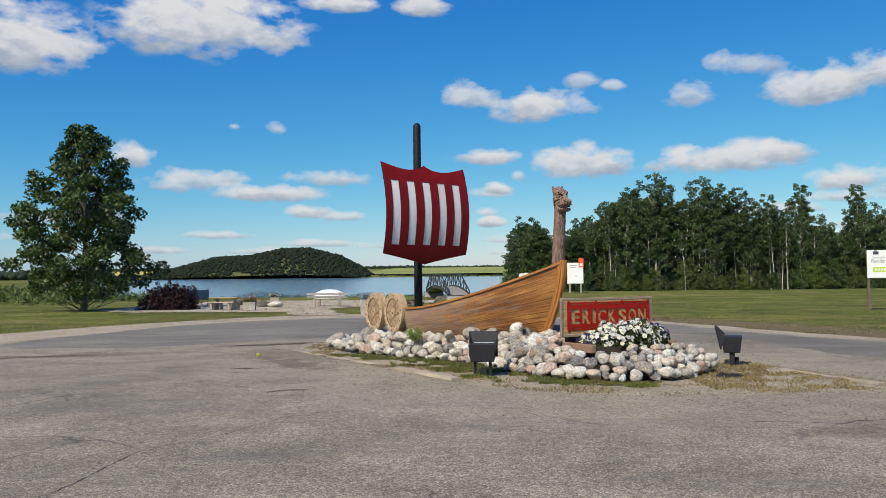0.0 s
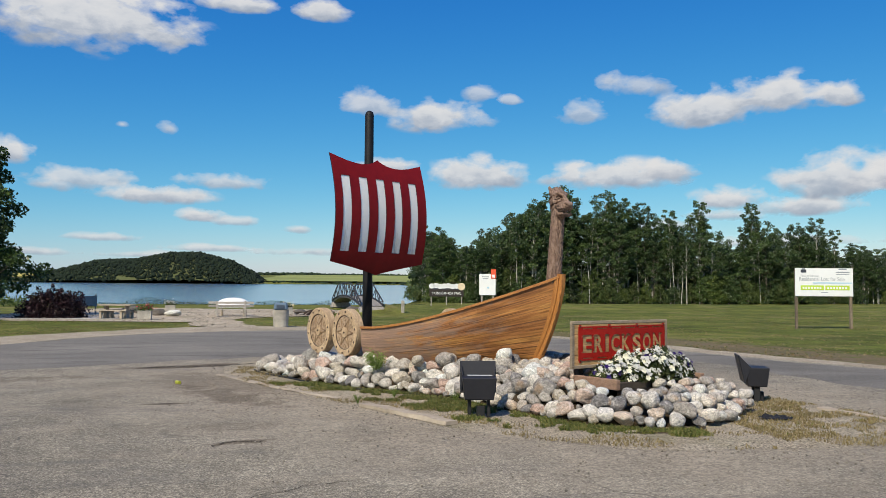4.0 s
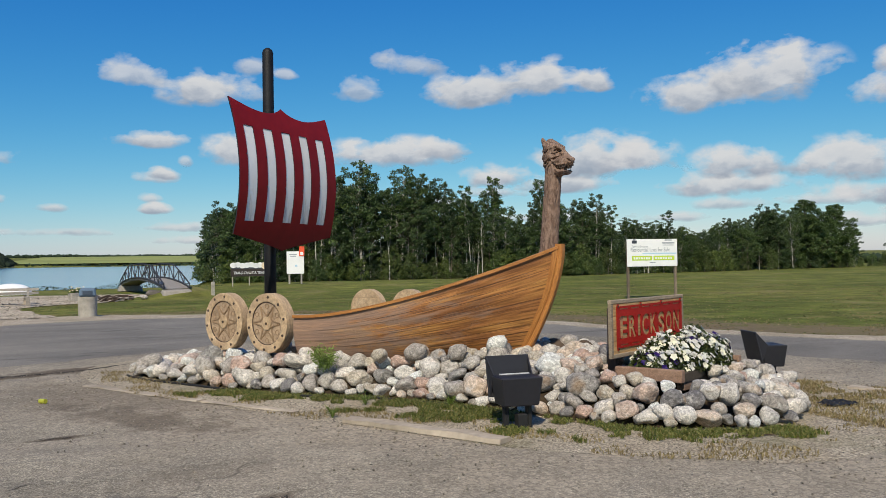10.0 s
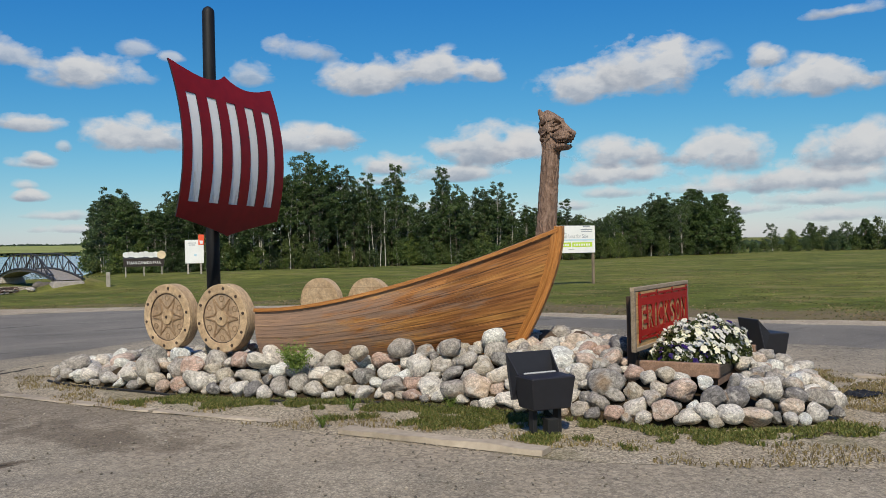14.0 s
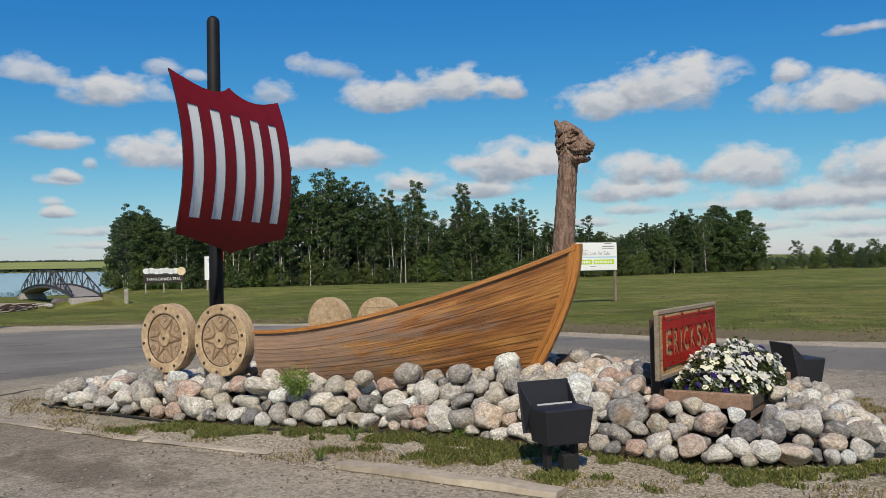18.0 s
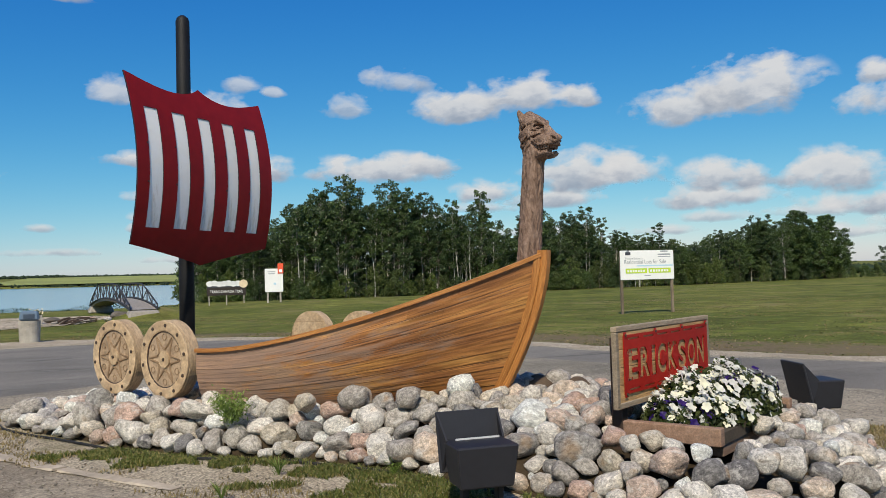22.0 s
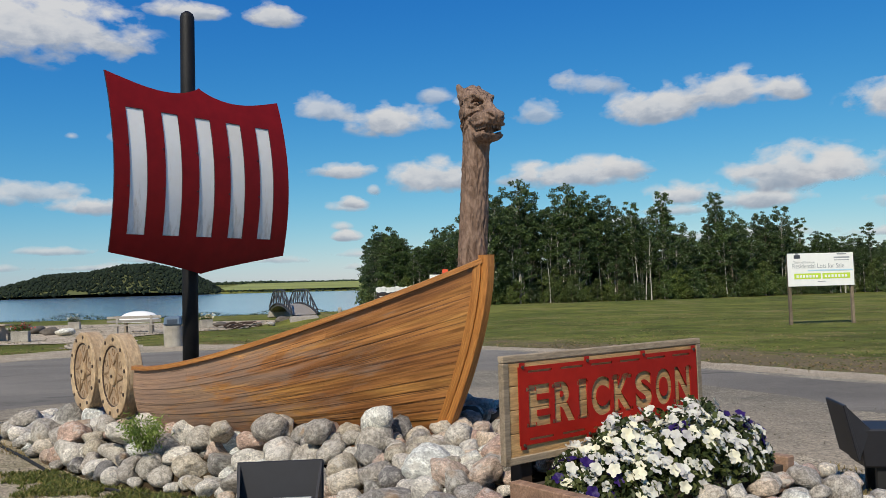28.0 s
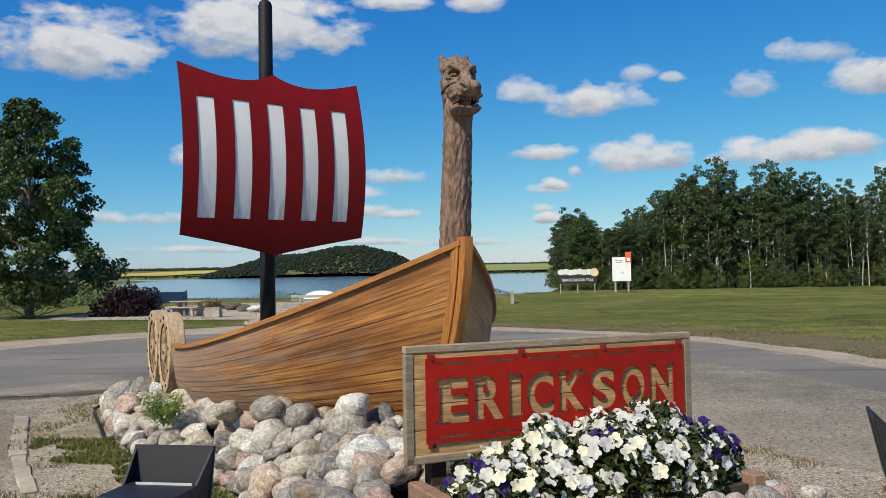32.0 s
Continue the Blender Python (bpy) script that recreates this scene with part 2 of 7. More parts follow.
def stone_mat(name="field stone", joined=False):
    m = Mat(name, 0.85, spec=0.3)
    r = m.island() if joined else m.random()
    v = m.coords("Object", (3.6, 3.6, 3.6) if joined else (1, 1, 1))
    off = m.node("ShaderNodeVectorMath", operation="ADD")
    sc = m.node("ShaderNodeVectorMath", operation="SCALE")
    m.l.new(v, off.inputs[0])
    cmb = m.node("ShaderNodeCombineXYZ")
    m.l.new(r, cmb.inputs[0])
    sc.inputs["Scale"].default_value = 40
    m.l.new(cmb.outputs[0], sc.inputs[0])
    m.l.new(sc.outputs[0], off.inputs[1])
    v = off.outputs[0]
    base = m.node("ShaderNodeValToRGB")
    base.color_ramp.interpolation = "CONSTANT"
    tones = [(0.460, 0.408, 0.345), (0.633, 0.575, 0.494), (0.333, 0.299, 0.259), (0.541, 0.437, 0.339), (0.661, 0.644, 0.569), (0.247, 0.231, 0.207), (0.528, 0.484, 0.414), (0.391, 0.356, 0.310), (0.460, 0.322, 0.253),
             (0.575, 0.506, 0.408), (0.184, 0.172, 0.163), (0.644, 0.598, 0.523), (0.414, 0.374, 0.316), (0.506, 0.385, 0.305), (0.305, 0.282, 0.253), (0.564, 0.523, 0.460), (0.437, 0.380, 0.293), (0.661, 0.661, 0.616)]
    els = base.color_ramp.elements
    while len(els) < len(tones):
        els.new(0.5)
    for i, (e, c) in enumerate(zip(els, tones)):
        e.position, e.color = i / len(tones), (*c, 1)
    m.l.new(r, base.inputs[0])
    big = m.noise(v, 1.6, 5, 0.65, 0.3)
    fine = m.noise(v, 10, 6, 0.7)
    c = m.mix(0.75, base.outputs[0], m.ramp(big, (0.3, 0.62), (0.7, 1.35)), "MULTIPLY")
    c = m.mix(0.7, c, m.ramp(fine, (0.40, 0.5), (0.60, 1.45)), "MULTIPLY")
    c = m.mix(0.6, c, m.ramp(m.noise(v, 34, 3, 0.7), (0.38, 0.5), (0.62, 1.4)), "MULTIPLY")
    c = m.mix(m.ramp(m.noise(v, 2.6, 6, 0.75), (0.54, 0.0), (0.62, 0.6)), c, (0.64, 0.60, 0.535))
    c = m.mix(m.ramp(m.noise(v, 4.5, 7, 0.85), (0.61, 0.0), (0.67, 0.65)), c, (0.16, 0.115, 0.10))
    c = m.mix(m.ramp(m.noise(v, 9.0, 4, 0.8), (0.63, 0.0), (0.68, 0.6)), c, (0.09, 0.085, 0.08))
    c = m.mix(m.ramp(m.noise(v, 1.1, 3, 0.5), (0.62, 0.0), (0.72, 0.5)), c, (0.36, 0.21, 0.09))
    nz = m.node("ShaderNodeTexNoise")
    nz.inputs["Scale"].default_value = 3.0
    m.l.new(v, nz.inputs["Vector"])
    wob = m.node("ShaderNodeVectorMath", operation="ADD")
    m.l.new(v, wob.inputs[0])
    m.l.new(nz.outputs["Color"], wob.inputs[1])
    crack = m.math("MULTIPLY", m.ramp(m.voronoi(wob.outputs[0], 2.2, "DISTANCE_TO_EDGE"), (0.0, 1.0), (0.018, 0.0)), m.ramp(big, (0.56, 0.0), (0.66, 0.7)))
    c = m.mix(crack, c, (0.10, 0.085, 0.07))
    m.color(c)
    m.bump(m.math("SUBTRACT", m.math("ADD", big, m.math("MULTIPLY", fine, 0.8)), m.math("MULTIPLY", crack, 0.7)), 0.85, 0.04)
    return m.m


def wood_mat(name, a, b, c3, grey=0.0, rough=0.55, which="UV", scale=(1.4, 14, 1), spec=0.4, vary=0.5):
    m = Mat(name, rough, spec=spec)
    v = m.coords(which, scale)
    r = m.random()
    off = m.node("ShaderNodeVectorMath", operation="ADD")
    cmb = m.node("ShaderNodeCombineXYZ")
    m.l.new(m.math("MULTIPLY", r, 37.0), cmb.inputs[0])
    m.l.new(m.math("MULTIPLY", r, 91.0), cmb.inputs[1])
    m.l.new(v, off.inputs[0])
    m.l.new(cmb.outputs[0], off.inputs[1])
    v = off.outputs[0]
    g1 = m.noise(v, 1.2, 6, 0.65, 0.8)
    g2 = m.noise(v, 6.0, 5, 0.7, 0.3)
    c = m.ramp(g1, (0.28, a), (0.5, b), (0.74, c3))
    c = m.mix(0.6, c, m.ramp(g2, (0.35, 0.45), (0.65, 1.4)), "MULTIPLY")
    c = m.mix(vary, c, m.ramp(r, (0.0, 0.55), (0.5, 1.0), (1.0, 1.5)), "MULTIPLY")
    if grey:
        p = m.coords("Object", (1, 1, 1))
        w = m.noise(p, 1.1, 5, 0.65)
        c = m.mix(m.ramp(w, (0.42, 0.0), (0.68, grey)), c, (0.22, 0.175, 0.135))
    m.color(c)
    m.rough(m.ramp(g2, (0.3, rough - 0.12), (0.7, min(1.0, rough + 0.2))))
    m.bump(g2, 0.35, 0.006)
    return m.m


def hull_mat():
    """Stained, varnished boards: orange patches, dark checks, scuffed grey-brown towards the open end."""
    m = Mat("stained hull board", 0.45, spec=0.4)
    r = m.random()
    big = m.noise(m.coords("UV", (0.8, 4.5, 1)), 1.25, 6, 0.6, 0.4)
    band = m.noise(m.coords("UV", (0.5, 14, 1)), 1.1, 5, 0.65, 0.3)
    grain = m.noise(m.coords("UV", (2.0, 60, 1)), 1.0, 5, 0.65, 0.2)
    mixv = m.math("ADD", m.math("MULTIPLY", big, 0.78), m.math("MULTIPLY", band, 0.22))
    c = m.ramp(mixv, (0.34, (0.20, 0.083, 0.032)), (0.43, (0.26, 0.108, 0.037)), (0.51, (0.34, 0.148, 0.045)), (0.59, (0.44, 0.215, 0.062)), (0.70, (0.55, 0.32, 0.115)))
    c = m.mix(0.7, c, m.ramp(grain, (0.40, 0.5), (0.60, 1.4)), "MULTIPLY")
    c = m.mix(0.5, c, m.ramp(r, (0.0, (0.62, 0.6, 0.66)), (0.5, (1.0, 1.0, 1.0)), (1.0, (1.32, 1.36, 1.5))), "MULTIPLY")
    uv = m.coords("UV")
    sep = m.node("ShaderNodeSeparateXYZ")
    m.l.new(uv, sep.inputs[0])
    # scuffed, greyed wood, mostly towards the open end and low down
    scuff = m.noise(m.coords("UV", (1.5, 6.5, 1)), 1.4, 7, 0.72, 0.6)
    wear = m.math("ADD", scuff, m.math("MULTIPLY", m.math("SUBTRACT", sep.outputs[0], 1.2), 0.125))
    c = m.mix(m.ramp(wear, (0.46, 0.0), (0.62, 0.75)), c, m.mix(grain, (0.145, 0.098, 0.074), (0.33, 0.24, 0.185)))
    # dark hairline checks along the grain
    hair = m.noise(m.coords("UV", (0.45, 60, 1)), 1.2, 3, 0.6, 0.2)
    c = m.mix(m.ramp(hair, (0.585, 0.0), (0.615, 0.65)), c, (0.04, 0.018, 0.010))
    m.color(c)
    m.rough(m.ramp(wear, (0.45, 0.36), (0.7, 0.75)))
    m.bump(m.math("SUBTRACT", grain, m.math("MULTIPLY", m.ramp(hair, (0.58, 0.0), (0.66, 1.0)), 0.8)), 0.5, 0.006)
    return m.m


def plain(name, col, rough=0.7, metal=0.0, var=0.25, scale=6.0, bump=0.15, spec=0.4):
    m = Mat(name, rough, metal, spec)
    v = m.coords("Object")
    big = m.noise(v, scale * 0.25, 4, 0.6)
    fine = m.noise(v, scale * 4, 4, 0.6)
    c = m.mix(var, col, m.ramp(big, (0.3, 0.35), (0.7, 1.6)), "MULTIPLY")
    c = m.mix(var * 0.7, c, m.ramp(fine, (0.3, 0.5), (0.7, 1.4)), "MULTIPLY")
    m.color(c)
    if bump:
        m.bump(fine, bump, 0.004)
    return m.m


def leaf_mat(name, dark, mid, light, trans=0.25, rough=0.55):
    m = Mat(name, rough, spec=0.3)
    r = m.island()
    c = m.ramp(r, (0.0, dark), (0.6, mid), (1.0, light))
    c = m.mix(0.8, c, m.ramp(m.random(), (0.0, (0.72, 0.70, 0.78)), (0.5, (0.95, 0.97, 0.95)), (1.0, (1.32, 1.28, 1.0))), "MULTIPLY")
    p = m.world_pos()
    c = m.mix(0.5, c, m.ramp(m.noise(p, 0.35, 3), (0.3, 0.55), (0.7, 1.4)), "MULTIPLY")
    m.color(c)
    tr = m.node("ShaderNodeBsdfTranslucent")
    m.l.new(c, tr.inputs[0])
    mx = m.node("ShaderNodeMixShader")
    mx.inputs[0].default_value = trans
    m.l.new(m.b.outputs[0], mx.inputs[1])
    m.l.new(tr.outputs[0], mx.inputs[2])
    m.l.new(mx.outputs[0], m.n["Material Output"].inputs[0])
    return m.m


def water_mat():
    m = Mat("lake water", 0.12, spec=0.5)
    m.color((0.12, 0.19, 0.30))
    p = m.world_pos((0.25, 1, 1))
    m.bump(m.math("ADD", m.noise(p, 0.5, 4, 0.6), m.noise(m.world_pos((0.02, 0.12, 1)), 0.6, 3)), 0.12, 0.08)
    return m.m


def pane_mat():
    """Milky translucent acrylic."""
    m = Mat("milky acrylic", 0.6, spec=0.2)
    v = m.coords("Object")
    c = m.ramp(m.noise(v, 3.0, 5, 0.7), (0.3, (0.90, 0.88, 0.83)), (0.7, (0.96, 0.95, 0.92)))
    c = m.mix(m.ramp(m.random(), (0.3, 0.0), (0.9, 0.3)), c, (0.62, 0.53, 0.40))
    # run-off stains, thicker low down
    sp = m.node("ShaderNodeSeparateXYZ")
    m.l.new(v, sp.inputs[0])
    low = m.math("ADD", m.noise(m.coords("Object", (8, 8, 1.2)), 1.6, 6, 0.7), m.math("MULTIPLY", m.math("SUBTRACT", 2.95, sp.outputs[2]), 0.22))
    c = m.mix(m.ramp(low, (0.52, 0.0), (0.72, 0.6)), c, (0.50, 0.42, 0.31))
    m.color(c)
    tl = m.node("ShaderNodeBsdfTranslucent")
    m.l.new(c, tl.inputs[0])
    a = m.node("ShaderNodeMixShader")
    a.inputs[0].default_value = 0.25
    m.l.new(m.b.outputs[0], a.inputs[1])
    m.l.new(tl.outputs[0], a.inputs[2])
    tp = m.node("ShaderNodeBsdfTransparent")
    b = m.node("ShaderNodeMixShader")
    b.inputs[0].default_value = 0.12
    m.l.new(a.outputs[0], b.inputs[1])
    m.l.new(tp.outputs[0], b.inputs[2])
    m.l.new(b.outputs[0], m.n["Material Output"].inputs[0])
    return m.m


def cloud_mat():
    """Far cumulus: a ragged glowing patch that thins out to clear air, its sunlit top and shaded base painted in."""
    k = Mat("far cumulus")
    m = k.m
    uv = k.coords("UV")
    sep = k.node("ShaderNodeSeparateXYZ")
    k.l.new(uv, sep.inputs[0])
    pos = k.world_pos((0.001, 0.001, 0.0016))
    n1 = k.noise(pos, 6.0, 9, 0.53, 0.15)
    n2 = k.noise(pos, 11.0, 6, 0.55, 0.2)
    dx = k.math("MULTIPLY", k.math("SUBTRACT", sep.outputs[0], 0.5), 2.0)
    dy = k.math("SUBTRACT", sep.outputs[1], 0.38)
    up = k.math("MULTIPLY", k.math("MAXIMUM", dy, 0.0), 1.75)
    dn = k.math("MULTIPLY", k.math("MINIMUM", dy, 0.0), 3.1)
    yy = k.math("ADD", up, dn)
    rr = k.math("ADD", k.math("MULTIPLY", dx, dx), k.math("MULTIPLY", yy, yy))
    fall = k.math("SUBTRACT", 1.0, k.math("SQRT", rr, 0.0))
    dens = k.math("ADD", k.math("MULTIPLY", fall, 1.25), k.math("MULTIPLY", k.math("SUBTRACT", n1, 0.5), 2.1))
    edge = k.ramp(k.math("MINIMUM", fall, 1.0), (0.02, 0.0), (0.22, 1.0))
    thin = k.node("ShaderNodeObjectInfo").outputs["Alpha"]
    dens = k.math("ADD", dens, k.math("MULTIPLY", k.math("SUBTRACT", thin, 1.0), 0.55))
    alpha = k.math("MULTIPLY", k.ramp(dens, (0.20, 0.0), (0.38, 0.38), (0.72, 0.95)), edge)
    alpha = k.math("MULTIPLY", alpha, k.math("POWER", thin, 0.5))
    lit = k.math("ADD", k.math("MULTIPLY", sep.outputs[1], 0.95), k.math("MULTIPLY", n2, 0.55))
    col = k.ramp(lit, (0.42, (0.47, 0.54, 0.65)), (0.58, (0.66, 0.71, 0.79)), (0.70, (0.89, 0.91, 0.94)), (0.85, (1.0, 1.0, 1.0)))
    em = k.node("ShaderNodeEmission")
    k.l.new(col, em.inputs[0])
    em.inputs[1].default_value = 0.72
    tp = k.node("ShaderNodeBsdfTransparent")
    mx = k.node("ShaderNodeMixShader")
    k.l.new(alpha, mx.inputs[0])
    k.l.new(tp.outputs[0], mx.inputs[1])
    k.l.new(em.outputs[0], mx.inputs[2])
    k.l.new(mx.outputs[0], k.n["Material Output"].inputs[0])
    return m


ASPHALT = asphalt_mat()
OVERLAYM = overlay_mat("smooth grey asphalt", (0.125, 0.112, 0.092), (0.178, 0.160, 0.132), (0.24, 0.217, 0.176), 0.7)
GRAVEL = gravel_mat("pale gravel", (0.36, 0.295, 0.21), (0.18, 0.148, 0.105), (0.47, 0.40, 0.30), 0.25, 40)
ISLAND = gravel_mat("dusty island gravel", (0.35, 0.292, 0.206), (0.14, 0.112, 0.076), (0.43, 0.37, 0.275), 0.7, 48)
PAD = gravel_mat("white crushed stone", (0.42, 0.345, 0.25), (0.22, 0.18, 0.125), (0.54, 0.46, 0.35), 0.5, 14)
MULCH = gravel_mat("pale bed stones", (0.42, 0.39, 0.34), (0.15, 0.13, 0.1), (0.5, 0.47, 0.42), 0.0, 8)
GRASS = grass_mat()
STONE = stone_mat()
STONES_JOINED = stone_mat("field stones", True)
HULL = hull_mat()
RAIL = wood_mat("varnished rail", (0.24, 0.088, 0.022), (0.40, 0.165, 0.04), (0.52, 0.25, 0.07), 0.0, 0.42)
CARVED = None
SHIELD = wood_mat("pale carved pine", (0.33, 0.22, 0.12), (0.46, 0.325, 0.19), (0.54, 0.40, 0.25), 0.2, 0.65, "Object", (3, 3, 9), vary=0.1)
SHIELDFACE = wood_mat("greyed carved pine", (0.25, 0.165, 0.095), (0.35, 0.245, 0.15), (0.43, 0.315, 0.205), 0.3, 0.75, "Object", (3, 3, 9), vary=0.1)
# darker pine: the shade inside carved lines and seams is put into the colour
CARVELINE = plain("shadowed carved pine", (0.26, 0.17, 0.095), 0.8)
FRAMEWOOD = wood_mat("weathered sign timber", (0.20, 0.15, 0.095), (0.29, 0.225, 0.15), (0.36, 0.295, 0.21), 0.5, 0.75, "Object", (2, 14, 14))
SIGNWOOD = wood_mat("yellowed sign board", (0.25, 0.13, 0.052), (0.45, 0.265, 0.105), (0.60, 0.40, 0.185), 0.2, 0.65, "Object", (1.5, 14, 14))
PLANTER = wood_mat("brown planter timber", (0.15, 0.085, 0.05), (0.23, 0.135, 0.085), (0.31, 0.20, 0.14), 0.4, 0.8, "Object", (3, 12, 12))
GREYWOOD = wood_mat("grey weathered timber", (0.22, 0.20, 0.17), (0.33, 0.30, 0.26), (0.42, 0.39, 0.34), 0.3, 0.85, "Object", (2, 8, 8))
DARKWOOD = plain("dark stained timber", (0.05, 0.03, 0.02), 0.8)
RED = plain("red painted steel", (0.21, 0.008, 0.008), 0.5, 0.0, 0.3, 1.6, 0.05, 0.18)
SIGNRED = plain("bright red painted steel", (0.33, 0.013, 0.006), 0.6, 0.0, 0.3, 3, 0.1, 0.2)
NAVY = plain("dark painted edge", (0.02, 0.014, 0.018), 0.5)
MAST = plain("black painted timber", (0.009, 0.009, 0.010), 0.6, 0, 0.6, 7, 0.8, 0.25)
LAMPGREY = plain("dark slate paint", (0.016, 0.016, 0.020), 0.55, 0.0, 0.25, 4, 0.1)
BLACK = plain("black rubber", (0.012, 0.012, 0.012), 0.7)
BRONZE = plain("dark iron bolt", (0.08, 0.055, 0.04), 0.6, 0.4)
CONCRETE = plain("worn concrete", (0.36, 0.30, 0.225), 0.95, 0, 0.45, 3, 0.5)
CANCONC = plain("pebbled concrete", (0.36, 0.33, 0.28), 0.95, 0, 0.5, 8, 0.6)
BLUELID = plain("blue-grey plastic", (0.11, 0.16, 0.22), 0.5)
WHITEP = plain("white painted sheet", (0.80, 0.80, 0.78), 0.45, 0, 0.08, 2, 0.0)
BLUEP = plain("pale blue print", (0.42, 0.62, 0.74), 0.5, 0, 0.1)
LIME = plain("lime green print", (0.45, 0.62, 0.05), 0.5, 0, 0.1)
INK = plain("dark ink", (0.05, 0.055, 0.07), 0.6, 0, 0.1)
GREYINK = plain("grey ink", (0.30, 0.32, 0.34), 0.6, 0, 0.1)
ORANGEP = plain("orange red print", (0.75, 0.10, 0.04), 0.5, 0, 0.1)
CREAM = plain("cream paint", (0.72, 0.58, 0.38), 0.6, 0, 0.2)
BROWNP = plain("black-brown sign paint", (0.03, 0.022, 0.018), 0.6)
BRIDGEM = plain("black bridge timber", (0.03, 0.03, 0.033), 0.7)
BARK = plain("grey tree bark", (0.16, 0.13, 0.10), 0.95, 0, 0.5, 8, 0.6)
ASPENBARK = plain("pale aspen bark", (0.47, 0.44, 0.385), 0.9, 0, 0.5, 4, 0.3)
LEAF = leaf_mat("broad leaves", (0.022, 0.042, 0.012), (0.050, 0.082, 0.024), (0.105, 0.155, 0.055), 0.15, 0.42)
ASPEN = leaf_mat("aspen leaves", (0.024, 0.045, 0.014), (0.060, 0.095, 0.030), (0.135, 0.19, 0.075), 0.22, 0.4)
SHRUB = leaf_mat("shrub leaves", (0.045, 0.072, 0.018), (0.085, 0.12, 0.032), (0.16, 0.19, 0.06), 0.25)
PURPLE = leaf_mat("dark purple leaves", (0.010, 0.005, 0.006), (0.024, 0.010, 0.012), (0.055, 0.022, 0.024), 0.1)
WEED = leaf_mat("bright weed leaves", (0.09, 0.14, 0.025), (0.17, 0.24, 0.055), (0.27, 0.35, 0.10), 0.35)
BLADE = leaf_mat("grass blades", (0.055, 0.080, 0.018), (0.115, 0.130, 0.032), (0.24, 0.205, 0.085), 0.25)
DRY = leaf_mat("dry grass blades", (0.20, 0.15, 0.062), (0.32, 0.245, 0.105), (0.44, 0.35, 0.175), 0.3)
WHITEFL = leaf_mat("white petals", (0.74, 0.72, 0.63), (0.82, 0.80, 0.72), (0.87, 0.86, 0.80), 0.3)
PURPLEFL = leaf_mat("deep purple petals", (0.014, 0.006, 0.07), (0.04, 0.013, 0.16), (0.075, 0.025, 0.27), 0.2)
REDFL = leaf_mat("red petals", (0.35, 0.03, 0.03), (0.5, 0.05, 0.06), (0.6, 0.2, 0.2), 0.3)
HILLWOOD = leaf_mat("far hill wood", (0.010, 0.019, 0.010), (0.015, 0.026, 0.012), (0.022, 0.035, 0.015), 0.0, 1.0)
FOREST = leaf_mat("far forest", (0.013, 0.024, 0.012), (0.021, 0.036, 0.016), (0.032, 0.05, 0.021), 0.0, 0.9)
CANOLA = plain("yellow canola field", (0.44, 0.36, 0.08), 1.0, 0, 0.3, 0.02, 0)
GREENF = plain("pale green field", (0.23, 0.25, 0.06), 1.0, 0, 0.35, 0.02, 0)
WATER = water_mat()
PANE = pane_mat()
CLOUD = cloud_mat()


def carved_mat():
    m = Mat("carved weathered log", 0.85, spec=0.25)
    v = m.coords("Object", (9, 9, 2.4))
    g = m.noise(v, 2.2, 6, 0.7, 0.6)
    big = m.noise(m.coords("Object"), 2.0, 4)
    c = m.ramp(g, (0.28, (0.045, 0.028, 0.020)), (0.42, (0.17, 0.108, 0.077)), (0.58, (0.265, 0.178, 0.132)), (0.78, (0.37, 0.27, 0.21)))
    c = m.mix(0.4, c, m.ramp(big, (0.3, 0.6), (0.7, 1.35)), "MULTIPLY")
    m.color(c)
    chip = m.voronoi(m.coords("Object", (30, 30, 11)), 1.0)
    m.bump(m.math("ADD", g, m.math("MULTIPLY", chip, 0.7)), 0.8, 0.03)
    return m.m


CARVED = carved_mat()


# ---- building helpers ----
def link(name, me, mat, parent=None, label="", smooth=False):
    ob = new(name, me)
    if mat:
        me.materials.append(mat)
    if smooth:
        me.polygons.foreach_set("use_smooth", [True] * len(me.polygons))
    ob.parent = parent
    if label:
        ob["label"] = label
    return ob


def part(name, bm, mat, parent, label="", smooth=False):
    me = bpy.data.meshes.new(name)
    bm.to_mesh(me)
    bm.free()
    return link(name, me, mat, parent, label, smooth)


def share(name, me, parent, m):
    """Another object on a mesh that exists already."""
    ob = new(name, me)
    ob.parent = parent
    ob.matrix_local = m
    return ob


def thing(name, m, label, category, group="", kind=""):
    ob = new(name)
    ob.empty_display_size = 0.2
    ob.matrix_world = m
    return tagged(ob, label, category, group, kind)


def box(bm, sx, sy, sz, x=0, y=0, z=0, bevel=0.0, rot=None, taper=1.0):
    """A box centred at x, y with its foot at z; taper scales the top."""
    r = bmesh.ops.create_cube(bm, size=1)
    vs = r["verts"]
    for v in vs:
        k = taper if v.co.z > 0 else 1.0
        v.co = Vector((v.co.x * sx * k, v.co.y * sy * k, (v.co.z + 0.5) * sz))
    if bevel:
        es = {e for v in vs for e in v.link_edges}
        r2 = bmesh.ops.bevel(bm, geom=list(es), offset=bevel, segments=1, affect="EDGES")
        vs = list({v for f in r2["faces"] for v in f.verts} | {v for v in vs if v.is_valid})
    m = Matrix.Translation((x, y, z)) @ (rot or Matrix())
    bmesh.ops.transform(bm, matrix=m, verts=vs)
    return bm


def boxed(*a, **k):
    return box(bmesh.new(), *a, **k)


